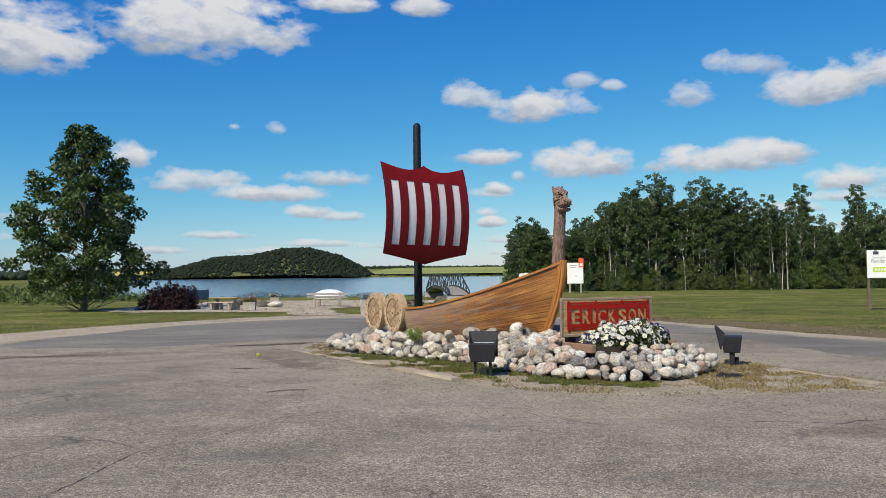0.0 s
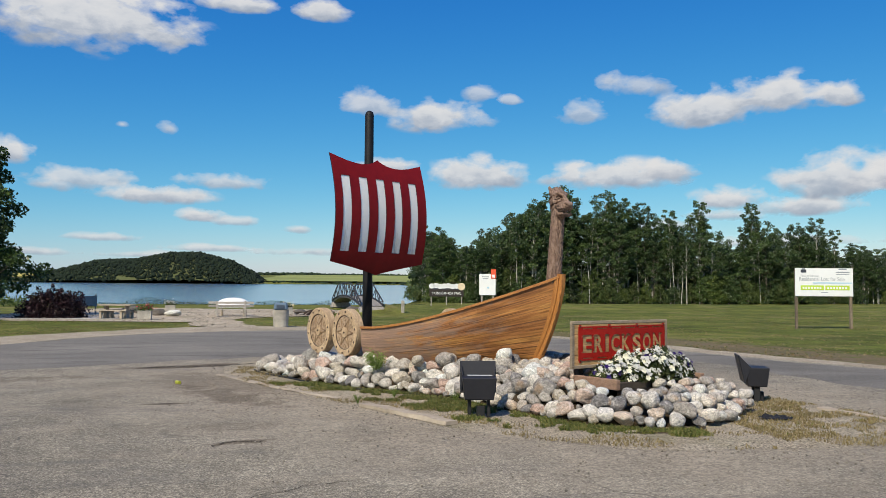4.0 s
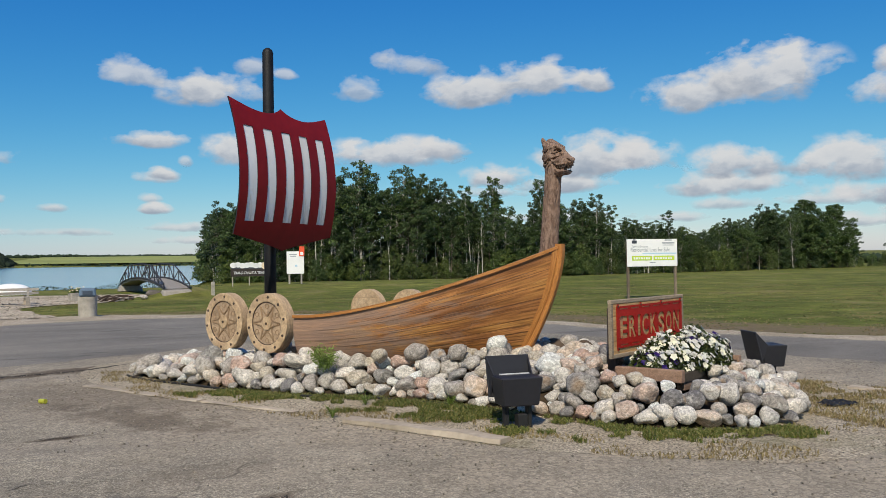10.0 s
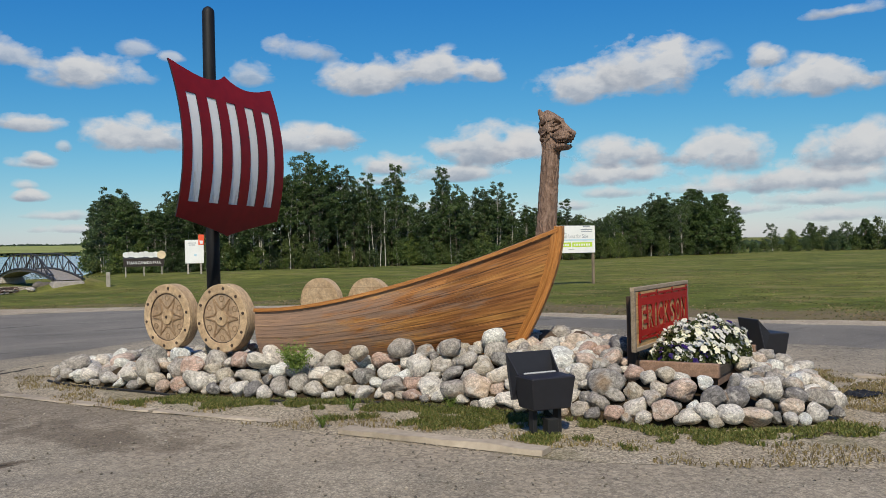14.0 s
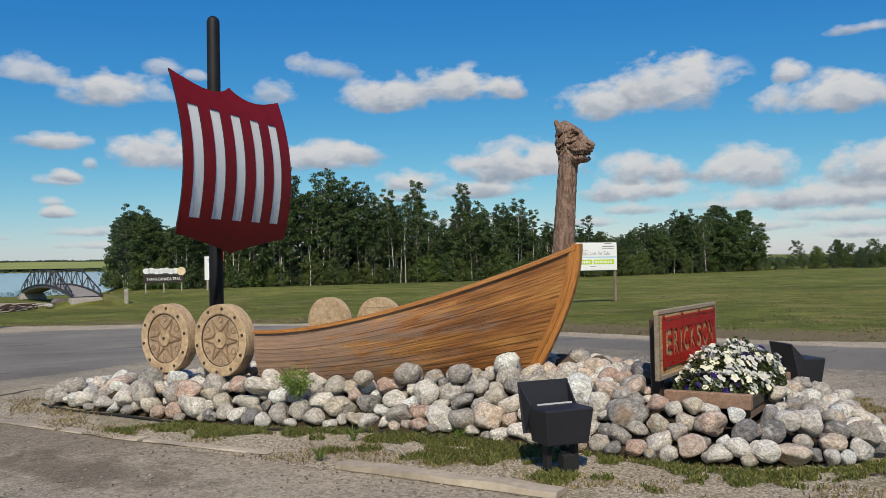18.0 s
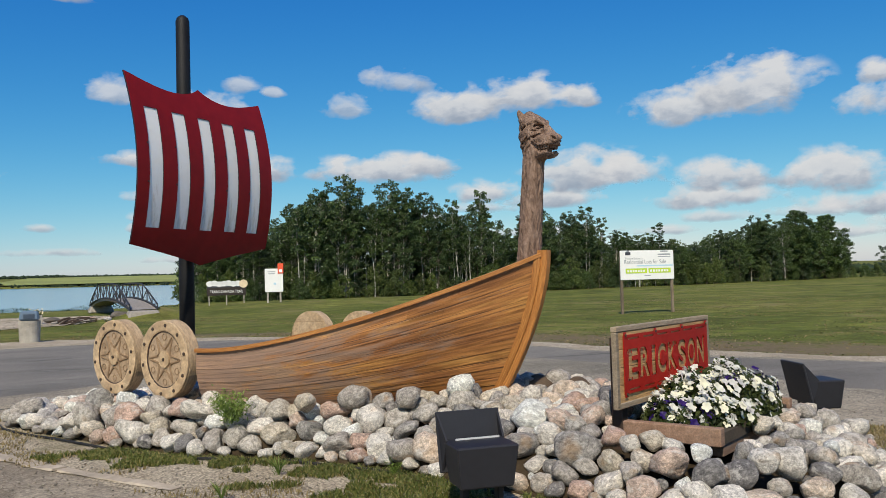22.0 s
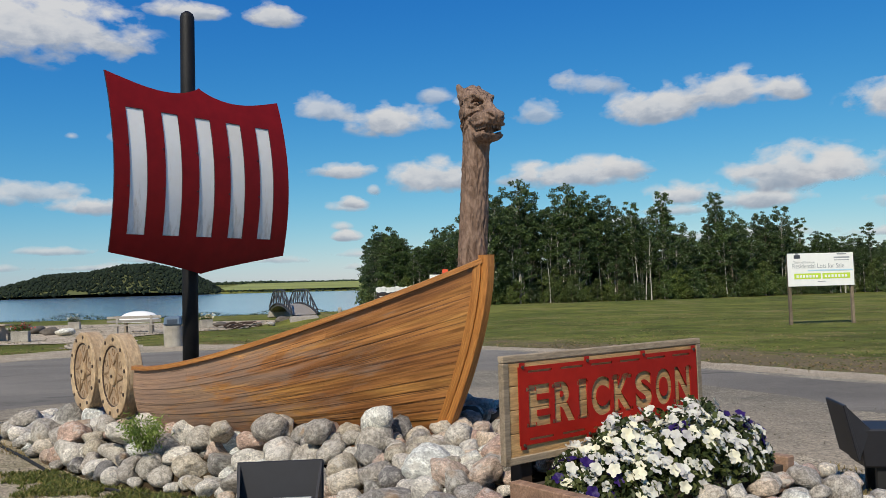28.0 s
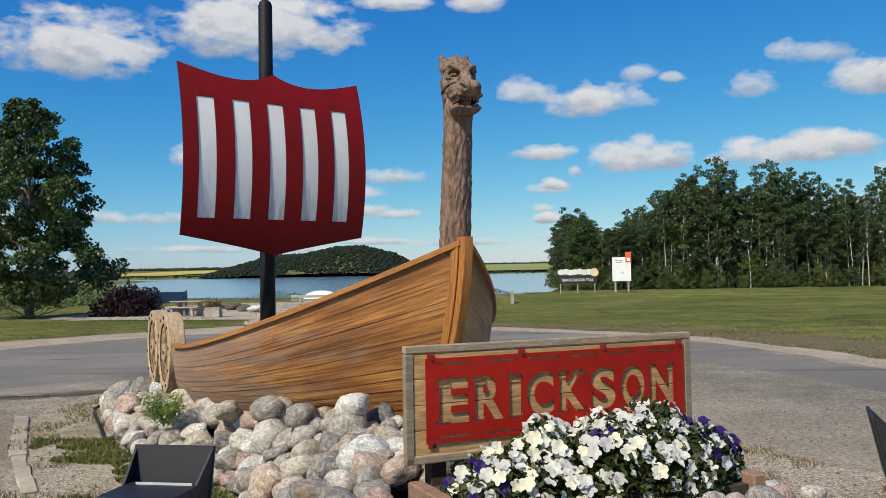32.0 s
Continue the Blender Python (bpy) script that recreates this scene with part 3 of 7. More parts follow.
def tube(bm, pts, radii, n=10, cap=True):
    """A round bar through pts with a radius at each."""
    pts = [Vector(p) for p in pts]
    rings = []
    for i, p in enumerate(pts):
        d = (pts[min(i + 1, len(pts) - 1)] - pts[max(i - 1, 0)]).normalized()
        a = d.orthogonal().normalized() if abs(d.z) < 0.98 else Vector((1, 0, 0))
        a = (a - d * a.dot(d)).normalized()
        b = d.cross(a)
        r = radii[i] if isinstance(radii, (list, tuple)) else radii
        rings.append([bm.verts.new(p + (a * math.cos(2 * math.pi * k / n) + b * math.sin(2 * math.pi * k / n)) * r) for k in range(n)])
    for q, w in zip(rings, rings[1:]):
        for k in range(n):
            bm.faces.new((q[k], q[(k + 1) % n], w[(k + 1) % n], w[k]))
    if cap:
        bm.faces.new(rings[0][::-1])
        bm.faces.new(rings[-1])
    return bm


def disc(bm, r, depth, n=40, m=None, bevel=0.0):
    """A round slab about z, foot at 0."""
    res = bmesh.ops.create_cone(bm, cap_ends=True, segments=n, radius1=r, radius2=r, depth=depth, matrix=Matrix.Translation((0, 0, depth / 2)))
    vs = res["verts"]
    if bevel:
        es = [e for v in vs for e in v.link_edges if abs(e.verts[0].co.z - e.verts[1].co.z) < 1e-5]
        r2 = bmesh.ops.bevel(bm, geom=list(set(es)), offset=bevel, segments=2, affect="EDGES")
        vs = list({v for f in r2["faces"] for v in f.verts} | {v for v in vs if v.is_valid})
    if m is not None:
        bmesh.ops.transform(bm, matrix=m, verts=vs)
    return bm


def quads(name, q):
    """A mesh of loose quads from an array n x 4 x 3."""
    n = len(q)
    me = bpy.data.meshes.new(name)
    me.vertices.add(n * 4)
    me.vertices.foreach_set("co", q.reshape(-1).astype(np.float32))
    me.loops.add(n * 4)
    me.loops.foreach_set("vertex_index", np.arange(n * 4, dtype=np.int32))
    me.polygons.add(n)
    me.polygons.foreach_set("loop_start", np.arange(0, n * 4, 4, dtype=np.int32))
    me.update(calc_edges=True)
    return me


def leaf_quads(c, size, rng, flat=0.0, slim=0.6):
    """Pointed leaves of about the given size at the places c."""
    n = len(c)
    a = rng.normal(size=(n, 3))
    a[:, 2] *= 1 - flat
    a /= np.linalg.norm(a, axis=1, keepdims=True)
    b = np.cross(a, rng.normal(size=(n, 3)))
    b /= np.linalg.norm(b, axis=1, keepdims=True)
    s = size * rng.uniform(0.6, 1.4, (n, 1))
    return np.stack([c - a * s, c + b * s * slim, c + a * s, c - b * s * slim], 1)


def poly_sheet(name, outline, z, mat, label, category, jitter=0.15, step=0.4, kind="structure", seed=1):
    """A flat sheet with a ragged edge along an outline of x, y pairs."""
    rng = random.Random(seed)
    pts = []
    for (x0, y0), (x1, y1) in zip(outline, outline[1:] + outline[:1]):
        k = max(1, int(math.hypot(x1 - x0, y1 - y0) / step))
        k = min(k, 120)
        for i in range(k):
            f = i / k
            pts.append((x0 + (x1 - x0) * f, y0 + (y1 - y0) * f))
    bm = bmesh.new()
    vs = []
    for x, y in pts:
        j = noise.noise(Vector((x * 0.7, y * 0.7, seed))) * jitter + rng.uniform(-0.3, 0.3) * min(jitter, step * 0.5)
        k = noise.noise(Vector((x * 0.7, y * 0.7, seed + 9))) * jitter + rng.uniform(-0.3, 0.3) * min(jitter, step * 0.5)
        vs.append(bm.verts.new((x + j, y + k, z)))
    f = bm.faces.new(vs)
    bmesh.ops.triangulate(bm, faces=[f])
    bmesh.ops.recalc_face_normals(bm, faces=bm.faces)
    if sum(f.normal.z for f in bm.faces) < 0:
        bmesh.ops.reverse_faces(bm, faces=bm.faces)
    return tagged(part(name, bm, mat, None), label, category, "", kind)


def smooth_loop(pts, n=4, closed=True):
    """Catmull-Rom through pts."""
    out = []
    k = len(pts)
    for i in range(k if closed else k - 1):
        p = [Vector(pts[(i + j) % k] if closed else pts[min(max(i + j, 0), k - 1)]) for j in (-1, 0, 1, 2)]
        for s in range(n):
            t = s / n
            out.append(tuple(0.5 * (2 * p[1] + (p[2] - p[0]) * t + (2 * p[0] - 5 * p[1] + 4 * p[2] - p[3]) * t * t + (3 * p[1] - p[0] - 3 * p[2] + p[3]) * t ** 3)))
    if not closed:
        out.append(tuple(pts[-1]))
    return out


def inside(x, y, poly):
    c = False
    for (x0, y0), (x1, y1) in zip(poly, poly[1:] + poly[:1]):
        if (y0 > y) != (y1 > y) and x < (x1 - x0) * (y - y0) / (y1 - y0) + x0:
            c = not c
    return c


def edge_dist(x, y, poly):
    best = 1e18
    for (ax, ay), (bx, by) in zip(poly, poly[1:] + poly[:1]):
        dx, dy = bx - ax, by - ay
        t = ((x - ax) * dx + (y - ay) * dy) / max(dx * dx + dy * dy, 1e-9)
        t = 0.0 if t < 0 else 1.0 if t > 1 else t
        ex, ey = x - ax - dx * t, y - ay - dy * t
        e = ex * ex + ey * ey
        if e < best:
            best = e
    return math.sqrt(best)


SEEN = {}


def zone(x, y, poly, cell):
    """Signed distance to an outline, inside positive, looked up on a grid of the given cell."""
    key = (id(poly), cell, round(x / cell), round(y / cell))
    if key not in SEEN:
        u, v = key[2] * cell, key[3] * cell
        d = edge_dist(u, v, poly)
        SEEN[key] = d if inside(u, v, poly) else -d
    return SEEN[key]


def lettering(name, body, size, m, mat, parent, width=0.0, depth=0.002):
    """Flat raised lettering, centred, in the x-z plane of m."""
    cu = bpy.data.curves.new(name, "FONT")
    cu.body, cu.size, cu.align_x, cu.align_y, cu.extrude = body, size, "CENTER", "CENTER", depth
    tmp = bpy.data.objects.new(name, cu)
    scene.collection.objects.link(tmp)
    bpy.context.view_layer.update()
    me = bpy.data.meshes.new_from_object(tmp.evaluated_get(bpy.context.evaluated_depsgraph_get()))
    wide = tmp.dimensions.x
    bpy.data.objects.remove(tmp)
    ob = link(name, me, mat, parent)
    s = width / wide if width else 1.0
    ob.matrix_local = m @ pose(0, 0, 0, 90) @ Matrix.Diagonal((s, 1, 1, 1))
    return ob


# ---- ground, road, water ----
LAKE = [(-50, 103), (-28, 100), (-10, 99), (2, 103), (8, 113), (11, 135), (22, 200), (60, 400), (130, 880), (-460, 880), (-260, 520), (-112, 225)]


def lake_z(y):
    return -0.9 + 0.0105 * (y - 100)


def land_z(x, y):
    far = max(0.0, y - 105)
    z = -0.03 + 0.0105 * far
    if y > 900:
        z = 8.4 + min(26.0, (y - 900) * 0.026)
    if y > 45:
        z += 0.05 * noise.noise(Vector((x * 0.05, y * 0.05, 3)))
    if x > 4 and 50 < y < 125:
        z += 0.5 * min(1.0, (x - 4) / 8) * math.exp(-((y - 83) / 14) ** 2)
    if x < -34 and y > 35:
        z += min(1.2, (-34 - x) * 0.05) * min(1.0, (y - 35) / 25)
    return z


def ground():
    xs = sorted({round(s * v, 1) for v in [0, 6, 12, 18, 24, 30, 36, 42, 48, 55, 62, 70, 80, 92, 106, 122, 140, 160, 185, 215, 250, 300, 360, 430, 520, 640, 800, 1000, 1300, 1700, 2300] for s in (1, -1)})
    ys = [-300, -150, -60, -20, 0, 15, 30, 40, 50, 60, 70, 80, 88, 94, 97, 99, 101, 103, 105, 108, 112, 118, 126, 136, 150, 170, 200, 240, 290, 350, 420, 500, 600, 700, 800, 850, 875, 885, 900, 950, 1050, 1200, 1400, 1700, 2100, 2600]
    bm = bmesh.new()
    grid = []
    for y in ys:
        row = []
        for x in xs:
            z = land_z(x, y)
            if inside(x, y, LAKE):
                z = lake_z(y) - min(1.5, 0.15 + 0.5 * edge_dist(x, y, LAKE))
            row.append(bm.verts.new((x, y, z)))
        grid.append(row)
    for a, b in zip(grid, grid[1:]):
        for i in range(len(xs) - 1):
            bm.faces.new((a[i], a[i + 1], b[i + 1], b[i]))
    return tagged(part("ground", bm, GRASS, None, smooth=True), "mown green and yellowing grass field down to the lake", "grass field", "", "structure")


ground()
bm = bmesh.new()
bm.faces.new([bm.verts.new((x, y, lake_z(y))) for x, y in LAKE])
bmesh.ops.triangulate(bm, faces=bm.faces[:])
tagged(part("water", bm, WATER, None), "rippled blue lake water reflecting the sky", "lake", "", "structure")

ROAD_EDGE = smooth_loop([(-60, 2), (-26, 4), (-16, 9), (-13, 15), (-12.1, 23), (-10.7, 31.5), (-7.5, 36.4), (-3.2, 38.4), (2.3, 36.7), (6.6, 33), (8.3, 29),
                         (9.3, 25), (11.0, 21), (13.2, 17), (17, 12.5), (24, 8.5), (60, 4)], 4, False)
OUTER = smooth_loop([(-60, 5), (-28, 8), (-19.5, 14), (-16.6, 22), (-15.0, 29), (-12, 35.7), (-7.6, 41.5), (-3.4, 42.3), (2.6, 38.6), (7.4, 33.9), (9.15, 29.6),
                     (10.25, 25.5), (11.95, 21.7), (14.0, 17.9), (17.4, 13.3), (24.3, 9.4), (60, 5.2)], 4, False)
LAWN_HOLE = OUTER + [(60, -60), (-60, -60)]
poly_sheet("gravel_shoulder", OUTER + [(60, -60), (-60, -60)], -0.014, GRAVEL, "pale dusty gravel shoulder along the road", "gravel shoulder", 0.35, 0.5)
poly_sheet("road", ROAD_EDGE + [(60, -55), (-60, -55)], -0.004, ASPHALT, "worn grey asphalt with stains, cracks and loose grit", "road", 0.14, 0.4, seed=2)
PADLINE = smooth_loop([(-20.5, 50.5), (-16, 48.2), (-11.5, 47.3), (-8.9, 46.4), (-8.2, 43), (-7.5, 41.7), (-5.3, 41.5), (-5.6, 44), (-6.5, 48), (-7.0, 52), (-5.2, 55.5), (-3.2, 57.3), (-1.6, 62), (-0.4, 69), (-0.9, 73.5), (-5, 75.5), (-12, 76.5), (-20, 78), (-23, 66)], 4)
poly_sheet("gravel_pad", PADLINE, 0.006, PAD, "pale crushed stone lot by the lake shore", "gravel lot", 0.5, 0.6, seed=3)
BED = smooth_loop([(-21.8, 52), (-18, 50.2), (-14.2, 50.6), (-13.6, 52.5), (-16, 55.5), (-20.5, 55.5)], 4)
poly_sheet("stone_bed", BED, 0.012, MULCH, "pale stone bed round the purple bush", "stone bed", 0.2, 0.4, seed=4)

OVERLAY = smooth_loop([(-12.2, 22.5), (-11.4, 28), (-10.4, 31.4), (-7.4, 36.1), (-3.2, 38.1), (2.2, 36.4), (6.3, 32.8), (8.0, 28.9), (9.0, 24.9), (10.7, 20.9), (12.7, 17.2), (16, 13), (13, 13.2), (9.8, 14.6), (8.5, 16.5), (8.1, 20.2),
                       (7.1, 24.3), (4.8, 27.0), (1.8, 27.3), (-1.1, 25.8), (-3.2, 24.4), (-5.6, 22.9), (-8.5, 21.2)], 5)
poly_sheet("asphalt_overlay", OVERLAY, -0.0024, OVERLAYM, "smoother dark grey asphalt laid round the island", "road", 0.3, 0.35, seed=8)

# the island in the middle of the turning loop
ISLE = smooth_loop([(-3.6, 20.3), (-2.2, 17.2), (-0.9, 15.1), (0.2, 13.2), (1.6, 11.9), (3.2, 11.5), (5.4, 11.6), (6.7, 12.2), (6.3, 14.2), (5.4, 17.0), (4.0, 20), (2.0, 23), (-0.8, 24), (-3.2, 23)], 6)
poly_sheet("island", ISLE, -0.0012, ISLAND, "dusty gravel traffic island with patchy grass", "traffic island", 0.32, 0.2, seed=5)
MOUND = smooth_loop([(-2.95, 20.9), (-2.2, 19.3), (-1.15, 17.6), (-0.1, 16.7), (0.62, 15.7), (1.0, 14.9), (1.45, 13.9), (1.95, 13.2), (2.85, 12.8), (3.6, 13.0), (4.15, 13.55), (4.42, 14.8), (4.05, 16.2),
                     (3.5, 17.6), (2.6, 19.4), (1.5, 21.2), (-0.3, 22.3), (-2.2, 22.1)], 4)


def mound_z(x, y):
    z = min(0.46, 0.02 + 0.62 * zone(x, y, MOUND, 0.04))
    q = SHIP_INV @ Vector((x, y, 0))
    # flat behind the shields, beyond the open end of the hull
    if q.x > 3.3 and q.y < 1.2 or q.x > 5.3:
        return min(z, 0.08)
    return min(z, 0.30) if q.x > 4.5 else z


def kerb_stone(x0, y0, x1, y1, w, h):
    d = Vector((x1 - x0, y1 - y0))
    n = max(2, int(d.length / 0.12))
    bm = bmesh.new()
    rows = []
    for i in range(n + 1):
        f = i / n
        p = Vector((x0, y0)) + d * f
        s = Vector((-d.y, d.x)).normalized()
        row = []
        for k, (a, z) in enumerate(((-1, 0.0), (-0.9, 1), (0.9, 1), (1, 0.0))):
            j = 0.016 * noise.noise(Vector((p.x * 3, p.y * 3, k * 2.0)))
            q = p + s * (a * w / 2 + j * 1.5)
            row.append(bm.verts.new((q.x, q.y, 0.004 + z * h + (j if z else 0))))
        rows.append(row)
    for a, b in zip(rows, rows[1:]):
        for k in range(3):
            bm.faces.new((a[k], a[k + 1], b[k + 1], b[k]))
    bm.faces.new(rows[0])
    bm.faces.new(rows[-1][::-1])
    bmesh.ops.recalc_face_normals(bm, faces=bm.faces)
    return bm


kerb = thing("kerb", Matrix(), "worn pale concrete kerb, half buried at the island edge", "kerb", kind="structure")
part("kerb_stone", kerb_stone(-0.86, 15.22, 0.2, 13.42, 0.2, 0.05), CONCRETE, kerb)
part("kerb_stone", kerb_stone(-3.6, 19.9, -2.2, 17.5, 0.16, 0.012), CONCRETE, kerb)
part("kerb_stone", kerb_stone(-2.17, 17.45, -1.25, 16.1, 0.13, 0.010), CONCRETE, kerb)
part("kerb_stone", kerb_stone(5.85, 14.4, 6.5, 12.3, 0.13, 0.03), CONCRETE, kerb)



def crack(pts, width, seed):
    """An open crack in the asphalt: a ragged dark ribbon along pts."""
    line = smooth_loop(pts, 14, False)
    bm = bmesh.new()
    rows = []
    for i, (x, y) in enumerate(line):
        a, b = Vector(line[max(i - 1, 0)]), Vector(line[min(i + 1, len(line) - 1)])
        s = Vector((-(b - a).y, (b - a).x)).normalized()
        o = s * (0.10 * noise.noise(Vector((i * 0.33, seed, 0))) + 0.03 * noise.noise(Vector((i * 1.3, seed, 5))))
        w = width * max(0.08, 0.5 + 0.9 * noise.noise(Vector((i * 0.45, seed, 2)))) * min(1.0, i / 3 + 0.1, (len(line) - 1 - i) / 3 + 0.1)
        c = Vector((x, y)) + o
        rows.append((bm.verts.new((*(c - s * w / 2), -0.0008)), bm.verts.new((*(c + s * w / 2), -0.0008))))
    for a, b in zip(rows, rows[1:]):
        bm.faces.new((a[0], a[1], b[1], b[0]))
    bmesh.ops.recalc_face_normals(bm, faces=bm.faces)
    tagged(part("road_crack", bm, CRACKDARK, None), "dark open crack in the worn asphalt", "crack", "cracks in the road", "structure")


CRACKDARK = gravel_mat("dark broken asphalt", (0.040, 0.034, 0.027), (0.018, 0.015, 0.012), (0.075, 0.062, 0.048), 0.0, 60)
crack([(-3.1, 6.0), (-3.02, 6.85), (-2.92, 8.1), (-2.5, 8.6), (-1.9, 9.95), (-1.1, 10.5)], 0.018, 1)
crack([(-2.62, 12.2), (-2.5, 12.45), (-2.3, 12.52), (-2.1, 12.45)], 0.06, 2)
crack([(-5.6, 21.5), (-4.8, 21.8), (-3.9, 22.0), (-2.9, 22.8)], 0.22, 3)
crack([(-4.05, 15.75), (-3.65, 15.72)], 0.06, 4)
crack([(-6.4, 12.6), (-5.0, 13.1), (-4.0, 13.7), (-3.2, 13.6)], 0.014, 5)
crack([(3.2, 9.4), (4.4, 9.2), (5.8, 9.7), (7.4, 9.9)], 0.03, 6)
crack([(-10.2, 18.1), (-9.3, 18.8), (-8.0, 19.0)], 0.16, 7)

# ---- the ship ----
ship = thing("viking_ship", pose(2.31, 15.94, 0, 0, 0, 120.4), "stained wooden bow half of a longship on a bed of stones", "ship")
HL = 3.43


def stem_u(z):
    return 0.50 * (max(0.0, 1.94 - z) / 1.3) ** 1.6


def sheer(s):
    return HL * s, 1.6 * (1 - (1 - s) ** 2.1) + 0.03, 1.02 + 0.92 * (1 - s) ** 2


def hull(s, k, out=0.0):
    u, v, zt = sheer(s)
    z = zt * (1 - k) + 0.22 * k
    f = 0.14 + 0.32 * (1 - s)
    v = v * (1 - f * k ** 1.6) + 0.05 * math.sin(math.pi * k) * min(1, s * 3) + out
    return Vector((stem_u(z) * (1 - s) + u, v, z))


def board(s0, s1, k0, k1, side, lap):
    """One lapped board of a strake, with thickness."""
    n = max(3, int((s1 - s0) * 22))
    bm = bmesh.new()
    uv = bm.loops.layers.uv.new("uv")
    rows = []
    for i in range(n + 1):
        s = s0 + (s1 - s0) * i / n
        a, b = hull(s, k0, 0.002), hull(s, k1, lap)
        c, d = hull(s, k1, 0.0), hull(s, k0, -0.02)
        row = []
        for p, q in ((a, 0), (b, 1), (c, 1.1), (d, 1.2)):
            v = bm.verts.new((p.x, p.y * side, p.z))
            row.append((v, (HL * s, (k0 + (k1 - k0) * q) * 0.9)))
        rows.append(row)
    for a, b in zip(rows, rows[1:]):
        for k in range(4):
            q = [a[k], a[(k + 1) % 4], b[(k + 1) % 4], b[k]]
            if side > 0:
                q = q[::-1]
            f = bm.faces.new([v for v, _ in q])
            for lp, (_, t) in zip(f.loops, q):
                lp[uv].uv = t
    for row in (rows[0], rows[-1]):
        f = bm.faces.new([v for v, _ in row])
        for lp, (_, t) in zip(f.loops, row):
            lp[uv].uv = t
    bmesh.ops.recalc_face_normals(bm, faces=bm.faces)
    return bm


rng = random.Random(4)
STRAKES = 17
for side in (1, -1):
    for j in range(STRAKES):
        lap = 0.002 + 0.028 * rng.random() * (0.10 + 0.90 * (j / STRAKES) ** 1.2)
        cuts = [0.0, rng.uniform(0.16, 0.30), rng.uniform(0.38, 0.52), rng.uniform(0.60, 0.72), rng.uniform(0.80, 0.92), 1.0]
        for a, b in zip(cuts, cuts[1:]):
            part("hull_board", board(a + (0.0002 if a else 0), b - 0.0002, j / STRAKES, (j + 1) / STRAKES, side, lap), HULL, ship)


def swept(path, across, up, w, h, uvscale=1.0):
    """A bar of w by h swept along path; across and up are functions of the index."""
    bm = bmesh.new()
    uv = bm.loops.layers.uv.new("uv")
    rows, length = [], 0.0
    for i, p in enumerate(path):
        if i:
            length += (Vector(p) - Vector(path[i - 1])).length
        a, b = across(i), up(i)
        row = []
        for x, y in ((-1, -1), (1, -1), (1, 0.8), (0.8, 1), (-0.8, 1), (-1, 0.8)):
            row.append((bm.verts.new(Vector(p) + a * (x * w / 2) + b * (y * h / 2)), (length, x * w + y * h)))
        rows.append(row)
    n = len(rows[0])
    for a, b in zip(rows, rows[1:]):
        for k in range(n):
            q = [a[k], a[(k + 1) % n], b[(k + 1) % n], b[k]]
            f = bm.faces.new([v for v, _ in q])
            for lp, (_, t) in zip(f.loops, q):
                lp[uv].uv = t
    for row in (rows[0], rows[-1]):
        bm.faces.new([v for v, _ in row])
    bmesh.ops.recalc_face_normals(bm, faces=bm.faces)
    return bm


for side in (1, -1):
    path = []
    for i in range(37):
        p = hull(i / 36, 0, -0.010)
        path.append(Vector((p.x, p.y * side, p.z + 0.015)))

    def across(i, path=path):
        d = path[min(i + 1, 36)] - path[max(i - 1, 0)]
        return Vector((d.y, -d.x, 0)).normalized()

    def up(i, path=path):
        d = (path[min(i + 1, 36)] - path[max(i - 1, 0)]).normalized()
        a = Vector((d.y, -d.x, 0)).normalized()
        u = d.cross(a)
        return u if u.z > 0 else -u

    part("rail", swept(path, across, up, 0.088, 0.042), RAIL, ship, "varnished orange-brown rail along the hull top")

stem = [Vector((stem_u(z) - 0.035, 0, z)) for z in [2.0 - 0.09 * i for i in range(20)]]
part("stem_post", swept(stem, lambda i: Vector((0, 1, 0)), lambda i: (stem[max(i - 1, 0)] - stem[min(i + 1, 19)]).normalized().cross(Vector((0, 1, 0))), 0.085, 0.11), RAIL, ship, "curved varnished stem post at the bow")
for side in (1, -1):
    cheek = [hull(0.004, k / 16, 0.022) for k in range(17)]
    cheek = [Vector((p.x, p.y * side, p.z)) for p in cheek]
    part("stem_cheek", swept(cheek, lambda i: Vector((0.9, 0.43 * side, 0)), lambda i: Vector((-0.43, 0.9 * side, 0)), 0.07, 0.024), RAIL, ship)
bm = boxed(0.10, 0.10, 0.6, HL - 0.05, 1.44, 0.30)
part("end_post", bm, DARKWOOD, ship, "dark end post of the open hull")
part("end_post", boxed(0.10, 0.10, 0.6, HL - 0.05, -1.44, 0.30), DARKWOOD, ship)


